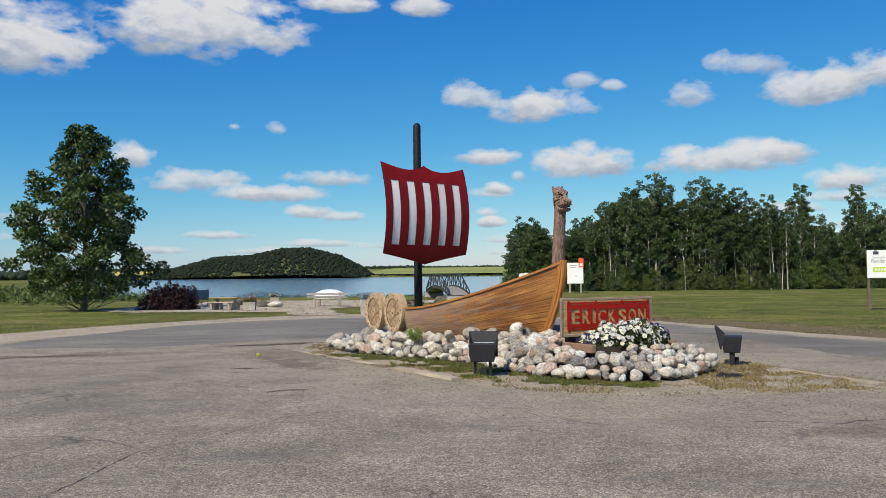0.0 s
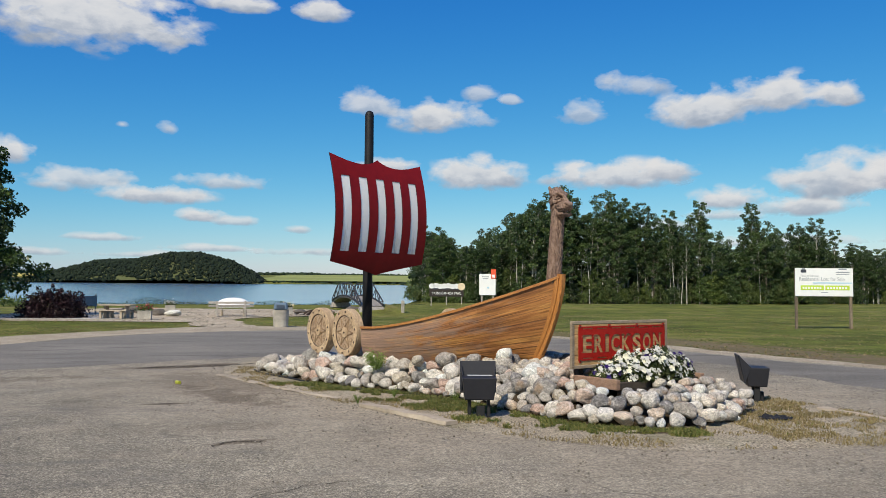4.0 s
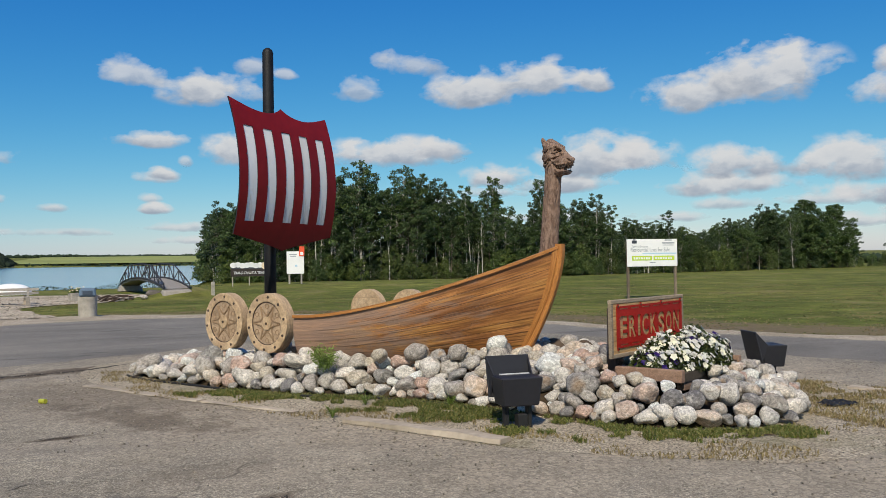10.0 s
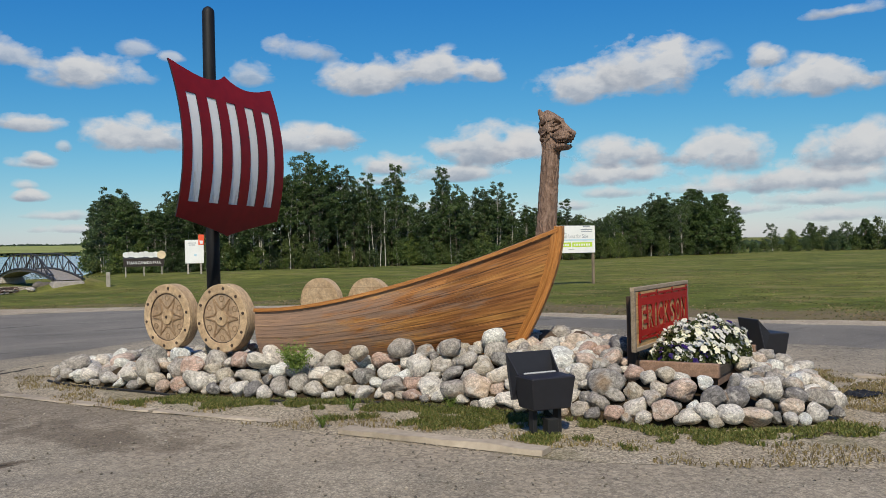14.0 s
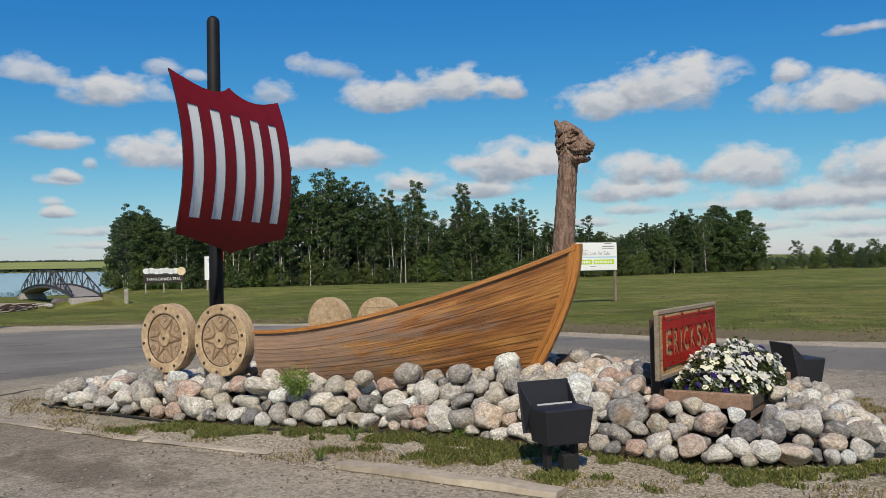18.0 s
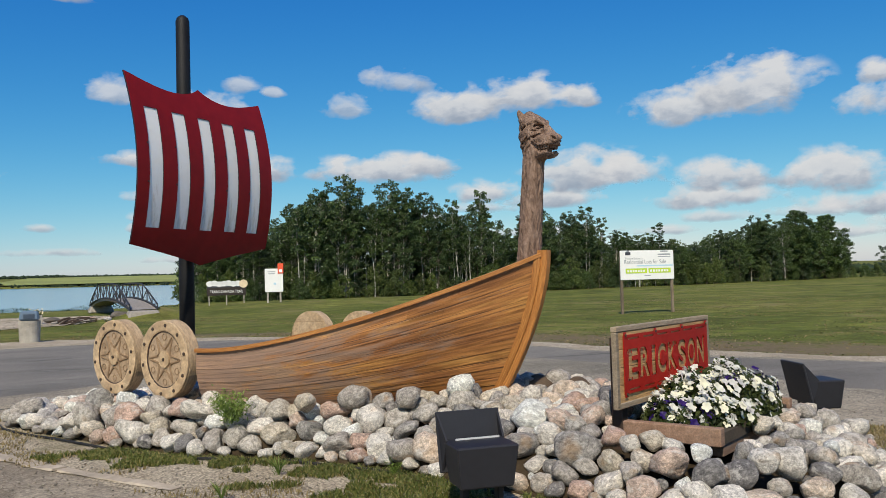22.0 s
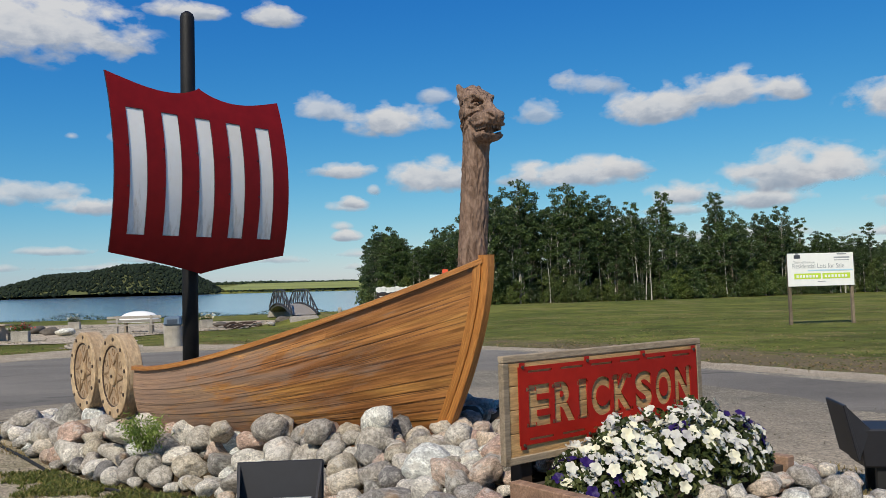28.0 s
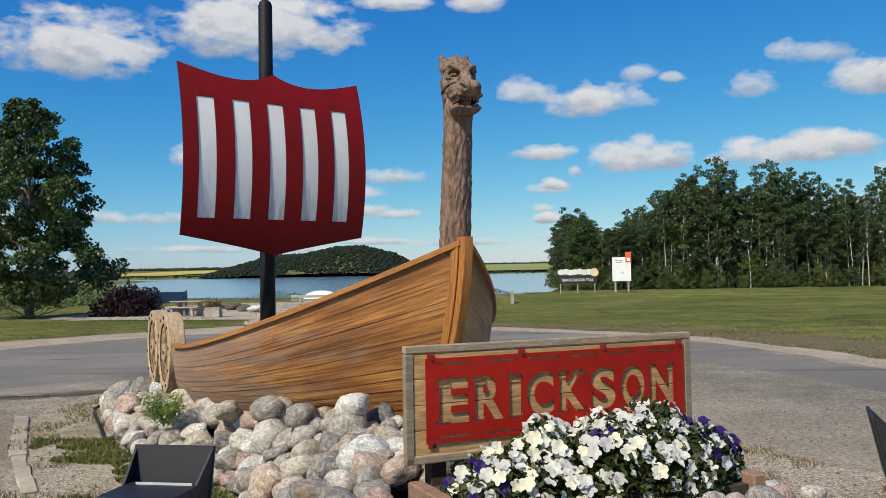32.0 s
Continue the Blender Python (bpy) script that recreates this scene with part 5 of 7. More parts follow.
def petunia():
    """A five-lobed trumpet flower about 8 cm across, opening along z."""
    bm = bmesh.new()
    c = bm.verts.new((0, 0, -0.022))
    ring, rim = [], []
    for i in range(20):
        a = i * math.pi / 10
        lobe = 1.25 * abs(math.cos(2.5 * a))
        ring.append(bm.verts.new((0.018 * math.cos(a), 0.018 * math.sin(a), -0.004)))
        r = 0.036 + 0.012 * lobe
        rim.append(bm.verts.new((r * math.cos(a), r * math.sin(a), 0.004 + 0.006 * math.sin(3 * a) - 0.004 * lobe)))
    for i in range(20):
        j = (i + 1) % 20
        bm.faces.new((c, ring[i], ring[j]))
        bm.faces.new((ring[i], rim[i], rim[j], ring[j]))
    me = bpy.data.meshes.new("flower")
    bm.to_mesh(me)
    bm.free()
    me.polygons.foreach_set("use_smooth", [True] * len(me.polygons))
    return me


petunias = thing("petunias", SIGN_M @ pose(0, 0, PZ + 0.08), "heap of white and deep purple petunias in bloom", "flowers")
white_me, purple_me = petunia(), petunia()
white_me.materials.append(WHITEFL)
purple_me.materials.append(PURPLEFL)
rng = random.Random(12)
made, places = 0, []
for _ in range(9000):
    if made >= 300:
        break
    x, y = rng.uniform(0.06, 2.1), rng.uniform(-1.06, -0.05)
    hh = flower_height(x, y)
    if hh <= 0.03:
        continue
    p = Vector((x, y, hh + rng.uniform(-0.07, 0.03)))
    if noise.noise(Vector((x * 5.5, y * 5.5, 9))) < rng.uniform(-0.5, 0.05) or any((p - q).length < 0.046 for q in places):
        continue
    e = 0.03
    nrm = Vector(((flower_height(x - e, y) - flower_height(x + e, y)) / (2 * e), (flower_height(x, y - e) - flower_height(x, y + e)) / (2 * e), 1.1)).normalized()
    nrm = (nrm + Vector((rng.uniform(-0.5, 0.5), rng.uniform(-0.8, 0.2), rng.uniform(-0.2, 0.3)))).normalized()
    purple = noise.noise(Vector((x * 2.6, y * 2.6, 1.7))) > 0.5 or (x > 1.55 + 0.3 * y + 0.2 and rng.random() < 0.72) or (x < 0.32 and rng.random() < 0.5)
    rot = nrm.to_track_quat("Z", "Y").to_matrix().to_4x4() @ pose(0, 0, 0, 0, 0, rng.uniform(0, 72))
    sc = rng.uniform(0.6, 1.0)
    share("flower", purple_me if purple else white_me, petunias, Matrix.Translation(p) @ rot @ Matrix.Scale(sc, 4))
    places.append(p)
    made += 1
def joined_blooms(n, seed):
    """The small half-open blooms between the large ones, joined."""
    r = random.Random(seed)
    bm = bmesh.new()
    while n:
        x, y = r.uniform(0.06, 2.1), r.uniform(-1.0, -0.05)
        hh = flower_height(x, y)
        if hh <= 0.03 or noise.noise(Vector((x * 5.5, y * 5.5, 9))) < r.uniform(-0.4, 0.1) or x > 1.9:
            continue
        k = len(bm.verts)
        bm.from_mesh(white_me)
        bm.verts.ensure_lookup_table()
        bmesh.ops.transform(bm, matrix=pose(x, y, hh + r.uniform(-0.06, 0.03), r.uniform(10, 80), r.uniform(-30, 30), r.uniform(-60, 60)) @ Matrix.Scale(r.uniform(0.4, 0.75), 4), verts=bm.verts[k:])
        n -= 1
    ob = part("small_blooms", bm, WHITEFL, petunias, smooth=True)
    ob["kind"] = "stuff"


joined_blooms(170, 44)
nrng = np.random.default_rng(3)
c = []
while len(c) < 7500:
    x, y = nrng.uniform(0.02, 2.14), nrng.uniform(-1.08, 0.1)
    hh = flower_height(x, y)
    if hh > 0.02:
        c.append((x, y, hh * nrng.uniform(0.2, 1.08) - 0.02))
leaves = link("leaves", quads("leaves", leaf_quads(np.array(c), 0.024, nrng)), leaf_mat("petunia leaves", (0.03, 0.045, 0.012), (0.06, 0.085, 0.02), (0.15, 0.17, 0.045)), petunias, "dark green leaves")
leaves["kind"] = "stuff"


# ---- floodlights ----
def floodlight(m, label):
    fl = thing("floodlight", m, label, "floodlight", "floodlights of the ship")
    bm = boxed(0.46, 0.36, 0.30, 0, -0.16, 0.24, 0.012, taper=1.0)
    for v in bm.verts:
        if v.co.z < 0.4:
            v.co.x *= 0.86
            v.co.y = -0.16 + (v.co.y + 0.16) * 0.8
    part("housing", bm, LAMPGREY, fl)
    bm = boxed(0.50, 0.025, 0.44, 0, 0, 0, 0.006)
    bmesh.ops.transform(bm, matrix=pose(0, 0.03, 0.30, -12), verts=bm.verts)
    part("visor", bm, LAMPGREY, fl, "upright flat visor plate")
    for s in (-1, 1):
        bm = bmesh.new()
        a = [bm.verts.new(p) for p in ((s * 0.235, 0.02, 0.32), (s * 0.245, 0.11, 0.72), (s * 0.225, -0.06, 0.545))]
        b = [bm.verts.new(v.co + Vector((-s * 0.014, 0, 0))) for v in a]
        bm.faces.new(a)
        bm.faces.new(b[::-1])
        for i in range(3):
            bm.faces.new((a[i], b[i], b[(i + 1) % 3], a[(i + 1) % 3]))
        bmesh.ops.recalc_face_normals(bm, faces=bm.faces)
        part("gusset", bm, LAMPGREY, fl)
        part("leg", boxed(0.045, 0.09, 0.26, s * 0.13, -0.16, 0.0, 0.006), BLACK, fl)
    # added pale bar: the bright line on the housing is put into its colour
    part("seam", boxed(0.34, 0.012, 0.012, 0.02, -0.045, 0.541), plain("highlight line grey", (0.5, 0.5, 0.5), 0.4), fl, "pale bar with the highlight line put into its colour")
    part("junction_box", boxed(0.11, 0.11, 0.15, 0.02, -0.22, 0.0, 0.008), BLACK, fl)
    return fl


floodlight(pose(0.67, 14.2, 0.01, 0, 0, -6), "dark slate floodlight box with upright visor on the grass")
floodlight(pose(5.17, 15.35, 0.01, 0, 0, 70), "dark slate floodlight box on a post at the island edge")


# ---- stones of the mound ----
def boulder(seed, fine=3):
    """A blocky, worn field stone about 1 m across, to be scaled."""
    bm = bmesh.new()
    bmesh.ops.create_icosphere(bm, subdivisions=fine, radius=0.5)
    r = random.Random(seed)
    o = Vector((seed * 7.3, seed * 3.1, 0))
    power = r.uniform(2.0, 2.9)
    planes = []
    for _ in range(r.randint(4, 8)):
        d = Vector((r.gauss(0, 1), r.gauss(0, 1), r.gauss(0, 1))).normalized()
        planes.append((d, r.uniform(0.25, 0.37)))
    for v in bm.verts:
        n = v.co.normalized()
        p = n * (0.435 / (abs(n.x) ** power + abs(n.y) ** power + abs(n.z) ** power) ** (1 / power))
        for d, lim in planes:
            e = p.dot(d) - lim
            if e > 0:
                p -= d * e * 0.85
        p += n * (0.11 * noise.noise(p * 1.9 + o) + 0.06 * (0.2 - abs(noise.noise(p * 2.6 + o))) + 0.026 * noise.noise(p * 6 + o) + 0.014 * noise.noise(p * 14 + o))
        v.co = p
    me = bpy.data.meshes.new("stone")
    bm.to_mesh(me)
    bm.free()
    me.polygons.foreach_set("use_smooth", [True] * len(me.polygons))
    me.materials.append(STONE)
    return me


STONES = [boulder(i + 1) for i in range(24)]
SMALL = [boulder(i + 30, 2) for i in range(10)]
# core of earth under the stones
core = bmesh.new()
cx, cy = 0.9, 17.6
lo = [core.verts.new((cx + (x - cx) * 0.955, cy + (y - cy) * 0.955, 0.004)) for x, y in MOUND]
rings = [lo]
for f, z in ((0.92, 0.06), (0.8, 0.20), (0.6, 0.28), (0.3, 0.30)):
    rings.append([core.verts.new((cx + (x - cx) * f, cy + (y - cy) * f, z)) for x, y in MOUND])
for a, b in zip(rings, rings[1:]):
    for i in range(len(a)):
        core.faces.new((a[i], a[(i + 1) % len(a)], b[(i + 1) % len(a)], b[i]))
core.faces.new(rings[-1])
bmesh.ops.recalc_face_normals(core, faces=core.faces)
pile = thing("stone_mound", pose(0, 0, 0), "mound of rounded pale field stones under the ship", "stone mound")
part("earth_core", core, plain("dark earth", (0.05, 0.036, 0.022), 1.0, 0, 0.5, 8, 0.6, 0.05), pile)

SHIP_INV = ship.matrix_world.inverted()
SIGN_INV = SIGN_M.inverted()
FL1 = Vector((0.67, 14.05))


def blocked(x, y, z, r):
    """True where the hull, the shields, the planter or a lamp stands."""
    p = SHIP_INV @ Vector((x, y, 0))
    if -0.1 < p.x < 3.8:
        s = max(0.0, min(1.0, (p.x - 0.3) / 3.3))
        _, v, _ = sheer(s)
        if abs(p.y) < v * 0.86 + r * 0.2 and p.x > 0.5:
            return True
    if 3.4 < p.x < 5.6 and abs(abs(p.y) - 1.57) < 0.1 + r and z > 0.42:
        return True
    q = SIGN_INV @ Vector((x, y, 0))
    if -0.05 - r < q.x < 1.86 + r and -0.92 - r * 0.8 < q.y < 0.1 + r and z > 0.22:
        return True
    if 0.3 < q.x < 1.9 and -1.47 < q.y < -0.8 or 0.0 < q.x < 0.5 and -1.3 < q.y < -0.8 and z + r * 0.5 > 0.42:
        return True
    return (Vector((x, y)) - FL1).length < 0.33 + r * 0.5


rng = random.Random(21)
placed = []
tries = 0
sizes = [0.172] * 2 + [0.14] * 5 + [0.118] * 14 + [0.101] * 26 + [0.087] * 31 + [0.071] * 22
want = []
for i in range(3700):
    want.append(sizes[i * len(sizes) // 3700])
for r in want:
    for _ in range(40):
        x, y = rng.uniform(-3.2, 5.1), rng.uniform(12.5, 22.6)
        d = zone(x, y, MOUND, 0.04)
        if d < r * 0.55:
            continue
        z = mound_z(x, y) + r * rng.uniform(0.2, 0.9)
        if d < 0.35:
            z = max(r * 0.62, z - 0.02)
        if blocked(x, y, z, r):
            continue
        ok = True
        for (a, b, c, q) in placed:
            if abs(a - x) < 0.5 and abs(b - y) < 0.5 and (a - x) ** 2 + (b - y) ** 2 + (c - z) ** 2 < (0.76 * (q + r)) ** 2:
                ok = False
                break
        if ok:
            placed.append((x, y, z, r))
            break
# small filler stones low in the gaps
for _ in range(9000):
    x, y, r = rng.uniform(-3.2, 5.1), rng.uniform(12.5, 22.6), rng.uniform(0.055, 0.09)
    if zone(x, y, MOUND, 0.04) < r:
        continue
    z = mound_z(x, y) * 0.92
    if blocked(x, y, z, r):
        continue
    if any(abs(a - x) < 0.3 and abs(b - y) < 0.3 and (a - x) ** 2 + (b - y) ** 2 + (c - z) ** 2 < (0.72 * (q + r)) ** 2 for a, b, c, q in placed):
        continue
    placed.append((x, y, max(r * 0.5, z), r))
# stones heaped against the front of the planter and round its far end
heap = [(0.42 + 0.19 * i, y, z, r) for i in range(10) for y, z, r in ((-0.96, 0.43 if i > 1 else 0.33, 0.10), (-1.10, 0.36, 0.115), (-1.27, 0.28, 0.12), (-1.44, 0.18, 0.11), (-1.0, 0.25, 0.09))]
heap += [(x, -0.95 + 0.19 * i, z, r) for i in range(6) for x, z, r in ((1.96, 0.42, 0.11), (2.14, 0.31, 0.12), (2.30, 0.18, 0.11), (2.44, 0.08, 0.09))]
for i, (x, y, z, r) in enumerate(heap):
    q = SIGN_M @ Vector((x + 0.05 * math.sin(i * 2.7 + y * 9), y + 0.04 * math.sin(i * 2.1), 0))
    zz, rr_ = z + 0.025 * math.sin(i * 1.3 + y * 5), r * (0.95 + 0.22 * math.sin(i * 3.3 + y * 7))
    if (q - Vector((5.17, 15.35, 0))).length > 0.4 and not any((a - q.x) ** 2 + (b - q.y) ** 2 + (c - zz) ** 2 < (0.60 * (e + rr_)) ** 2 for a, b, c, e in placed):
        placed.append((q.x, q.y, zz, rr_))
# a few larger stones leaned against the hull
for x, y, z, r in ((1.42, 16.05, 0.72, 0.2), (0.95, 16.3, 0.60, 0.2), (0.55, 16.75, 0.6, 0.17), (0.1, 17.0, 0.55, 0.16), (-1.5, 18.5, 0.36, 0.18), (-1.95, 19.1, 0.34, 0.22), (-0.85, 17.75, 0.46, 0.18)):
    placed.append((x, y, z - 0.03, r * 0.88))
rng.shuffle(placed)
near = sorted(placed, key=lambda q: q[0] * 0.85 + q[1] * 0.53)
first = near[:300]
for x, y, z, r in first:
    m = pose(x, y, z, rng.uniform(-25, 25), rng.uniform(-25, 25), rng.uniform(0, 360)) @ Matrix.Diagonal((2 * r * rng.uniform(1.0, 1.45), 2 * r * rng.uniform(0.9, 1.15), 2 * r * rng.uniform(0.75, 1.05), 1))
    share("stone", rng.choice(STONES), pile, m)
dark_stone = STONES[4].copy()
dark_stone.materials.clear()
dark_stone.materials.append(plain("dark basalt stone", (0.11, 0.078, 0.054), 0.95, 0, 0.6, 5, 0.6, 0.1))
for x, y, z, r in ((2.65, 16.6, 0.5, 0.19), (2.97, 16.28, 0.48, 0.2), (2.35, 16.95, 0.48, 0.18), (3.2, 16.0, 0.42, 0.15), (2.75, 16.05, 0.45, 0.14)):
    share("stone", dark_stone, pile, pose(x, y, z, 10, -15, x * 190) @ Matrix.Diagonal((2.3 * r, 2.0 * r, 1.8 * r, 1)))
verts, faces, base = [], [], 0
shapes = []
for me in SMALL:
    co = np.empty(len(me.vertices) * 3)
    me.vertices.foreach_get("co", co)
    shapes.append((co.reshape(-1, 3), np.array([p.vertices[:] for p in me.polygons])))
for x, y, z, r in near[300:]:
    m = np.array(pose(x, y, z, rng.uniform(-25, 25), rng.uniform(-25, 25), rng.uniform(0, 360)) @ Matrix.Diagonal((2.3 * r, 2 * r, 1.6 * r, 1)))
    co, fa = rng.choice(shapes)
    verts.append(co @ m[:3, :3].T + m[:3, 3])
    faces.append(fa + base)
    base += len(co)
me = bpy.data.meshes.new("stone_heap")
me.from_pydata(np.concatenate(verts).tolist(), [], np.concatenate(faces).tolist())
me.update()
rest = link("stone_heap", me, STONES_JOINED, pile, "stones on the back of the mound", smooth=True)
rest["kind"] = "stuff"

# black edging strip along the foot of the mound
edge = [(x, y) for x, y in MOUND if x < 1.2 and y < 21]
edge = [Vector((x - 0.05, y - 0.04, 0.012 + 0.005 * math.sin(i * 1.7))) for i, (x, y) in enumerate(sorted(edge, key=lambda q: -q[1]))]
tagged(part("edging_strip", tube(bmesh.new(), edge, 0.018, 6), BLACK, None), "black plastic edging along the stone mound", "edging")


# ---- grass and weeds of the island ----
def blades(name, spots, height, mat, label, seed, width=0.006):
    g = np.random.default_rng(seed)
    c = np.array(spots)
    n = len(c)
    lean = g.normal(scale=0.5, size=(n, 2))
    hgt = height * g.uniform(0.4, 1.3, n)
    a = g.uniform(0, math.pi, n)
    side = np.stack([np.cos(a), np.sin(a), np.zeros(n)], 1) * (width * g.uniform(0.6, 1.5, n))[:, None]
    tip = c + np.stack([lean[:, 0] * hgt, lean[:, 1] * hgt, hgt], 1)
    mid = (c + tip) / 2 + np.stack([-lean[:, 0] * hgt * 0.2, -lean[:, 1] * hgt * 0.2, hgt * 0.12], 1)
    q = np.concatenate([np.stack([c - side, c + side, mid + side * 0.8, mid - side * 0.8], 1), np.stack([mid - side * 0.8, mid + side * 0.8, tip + side * 0.1, tip - side * 0.1], 1)])
    ob = link(name, quads(name, q), mat)
    return tagged(ob, label, "grass", "", "stuff")


g = np.random.default_rng(8)
green, dry = [], []
while len(green) < 17000 or len(dry) < 9000:
    x, y = g.uniform(-3.4, 6.8), g.uniform(11.4, 22)
    e, d = zone(x, y, ISLE, 0.06), -zone(x, y, MOUND, 0.06)
    if e < 0 or d < 0:
        continue
    v = noise.noise(Vector((x * 1.3, y * 1.3, 2)))
    if v + 0.46 + 0.5 * noise.noise(Vector((x * 4, y * 4, 3))) - d * 0.75 > 0.05 and e > 0.25 and x < 3.2 and y < 18.3 and (x < 0.9 or d < 0.55) and len(green) < 17000:
        green.append((x, y, 0.005))
    elif v + 0.2 * noise.noise(Vector((x * 5, y * 5, 6))) > 0.05 and len(dry) < 9000:
        dry.append((x, y, 0.005))
    elif len(green) >= 17000 and g.random() < 0.2 and len(dry) < 9000:
        dry.append((x, y, 0.005))
while len(dry) < 14500:
    x, y = g.uniform(3.9, 6.7), g.uniform(11.9, 15.6)
    e, d = zone(x, y, ISLE, 0.06), -zone(x, y, MOUND, 0.06)
    if e < 0.1 or d < 0 or noise.noise(Vector((x * 1.7, y * 1.7, 9))) + 0.5 * noise.noise(Vector((x * 6, y * 6, 4))) < d * 0.25 - 0.25:
        continue
    if g.random() < 0.06:
        green.append((x, y, 0.005))
    dry.append((x, y, 0.005))
blades("island_grass", green, 0.042, BLADE, "short green and yellow grass round the stones", 5)
blades("dry_grass", dry, 0.035, DRY, "dry straw-coloured grass on the island", 6)

g = np.random.default_rng(31)
lawn, straw = [], []
while len(lawn) < 26000:
    x, y = g.uniform(-34, 48), g.uniform(16, 62)
    if zone(x, y, LAWN_HOLE, 0.3) > 0 or zone(x, y, PADLINE, 0.3) > 0 or zone(x, y, BED, 0.3) > 0:
        continue
    v = noise.noise(Vector((x * 0.35, y * 0.5, 4))) + 0.6 * noise.noise(Vector((x * 1.6, y * 1.6, 1)))
    near = math.exp(zone(x, y, LAWN_HOLE, 0.3) / 3.0)
    if v + near * 0.4 > g.uniform(-0.2, 0.9):
        for _ in range(7):
            (straw if g.random() < 0.35 + 0.3 * near else lawn).append((x + g.normal(scale=0.3), y + g.normal(scale=0.3), land_z(x, y)))
blades("lawn_tufts", lawn, 0.024, BLADE, "rough green and yellow grass tufts on the lawn", 7, 0.022)
blades("dry_tufts", straw, 0.034, DRY, "dry brown grass tufts along the lawn edge", 9, 0.02)


def pebbles(n, seed, lot=False):
    """Loose stones strewn over the island edge, denser near it, or over the lot by the shore."""
    g = np.random.default_rng(seed)
    spots = []
    while len(spots) < n:
        if lot:
            x, y = g.uniform(-23, 2), 41 + 38 * g.random() ** 1.4
            if zone(x, y, PADLINE, 0.15) > 0 and noise.noise(Vector((x * 0.5, y * 0.25, 7))) > g.uniform(-0.6, 0.5):
                spots.append((x, y, 0.012))
            continue
        x, y = g.uniform(-8, 10.0), g.uniform(6, 22)
        if zone(x, y, MOUND, 0.1) > 0:
            continue
        d = max(0.0, -zone(x, y, ISLE, 0.1))
        if g.random() < math.exp(-d * 0.75) and noise.noise(Vector((x * 0.9, y * 0.9, 7))) > g.uniform(-0.6, 0.35):
            spots.append((x, y, 0.003))
    c = np.array(spots)
    r = (0.012 + 0.06 * g.random(n) ** 5) if lot else 0.005 + 0.011 * g.random(n) ** 3
    a = g.uniform(0, 6.28, n)
    base = np.array([(1, 0, 0), (0, 1, 0), (-1, 0, 0), (0, -1, 0), (0, 0, 0.8), (0, 0, -0.5)], float)
    k = base[None] * (r[:, None, None] * g.uniform(0.7, 1.4, (n, 6, 1)))
    ca, sa = np.cos(a)[:, None], np.sin(a)[:, None]
    v = np.stack([k[..., 0] * ca - k[..., 1] * sa, k[..., 0] * sa + k[..., 1] * ca, k[..., 2]], 2) + c[:, None]
    tri = np.array([(0, 1, 4), (1, 2, 4), (2, 3, 4), (3, 0, 4), (1, 0, 5), (2, 1, 5), (3, 2, 5), (0, 3, 5)])
    f = (tri[None] + 6 * np.arange(n)[:, None, None]).reshape(-1, 3)
    me = bpy.data.meshes.new("pebbles")
    me.from_pydata(v.reshape(-1, 3).tolist(), [], f.tolist())
    me.update()
    m = Mat("loose pebbles", 0.9)
    m.color(m.ramp(m.island(), (0.0, (0.10, 0.085, 0.065)), (0.6, (0.23, 0.195, 0.145)), (1.0, (0.36, 0.315, 0.25))))
    if lot:
        tagged(link("lot_stones", me, m.m), "loose pale stones on the shore lot", "stones", "", "stuff")
        return
    tagged(link("pebbles", me, m.m), "loose grey and tan pebbles on the ground", "pebbles", "", "stuff")


pebbles(10000, 15)
pebbles(3500, 16, True)


def weed(x, y, z, s, n, mat, label):
    g = np.random.default_rng(int(abs(x) * 100) + n)
    w = thing("weed", pose(x, y, z), label, "weed", "weeds in the stones")
    st = bmesh.new()
    c = []
    for i in range(14):
        a, l = g.uniform(0, 6.28), g.uniform(0.5, 1.0)
        e = Vector((math.cos(a) * s * 0.5 * l, math.sin(a) * s * 0.5 * l, s * l * 0.8))
        tube(st, [(0, 0, 0), e * 0.5 + Vector((0, 0, s * 0.12)), e], [0.006, 0.004, 0.002], 5)
        for _ in range(n // 14):
            t = g.uniform(0.25, 1.05)
            c.append(np.array(e) * t + g.normal(scale=s * 0.09, size=3))
    part("stems", st, WEED, w)
    lv = link("leaves", quads("leaves", leaf_quads(np.array(c), s * 0.045, g, slim=0.3)), mat, w)
    lv["kind"] = "stuff"


weed(-0.60, 17.22, 0.34, 0.44, 1500, WEED, "bright green leafy weed growing between the stones")
weed(-0.35, 16.2, 0.0, 0.2, 250, WEED, "small green weed at the foot of the stones")
weed(-0.95, 15.55, 0.0, 0.2, 250, WEED, "small green weed tuft beside the kerb")
weed(0.55, 15.6, 0.0, 0.2, 250, WEED, "small green weed at the foot of the stones")
# broken rubber strip lying on the island, and a crushed can on the road
strip = bmesh.new()
grid = [[strip.verts.new((4.47 + 0.032 * i + 0.05 * noise.noise(Vector((i, j, 2))), 13.40 + 0.045 * j, 0.025 + 0.07 * abs(noise.noise(Vector((i * 0.55, j * 0.5, 1)))) * min(1, i, 13 - i, j, 6 - j))) for i in range(14)] for j in range(7)]
for a, b in zip(grid, grid[1:]):
    for i in range(13):
        strip.faces.new((a[i], a[i + 1], b[i + 1], b[i]))
tagged(part("rubber_strip", strip, BLACK, None), "dark crumpled rubber sheet lying in the dry grass", "debris")
twig = tube(bmesh.new(), [(2.30, 12.62, 0.012), (2.48, 12.60, 0.02), (2.62, 12.57, 0.014), (2.82, 12.52, 0.012)], [0.008, 0.010, 0.008, 0.004], 6)
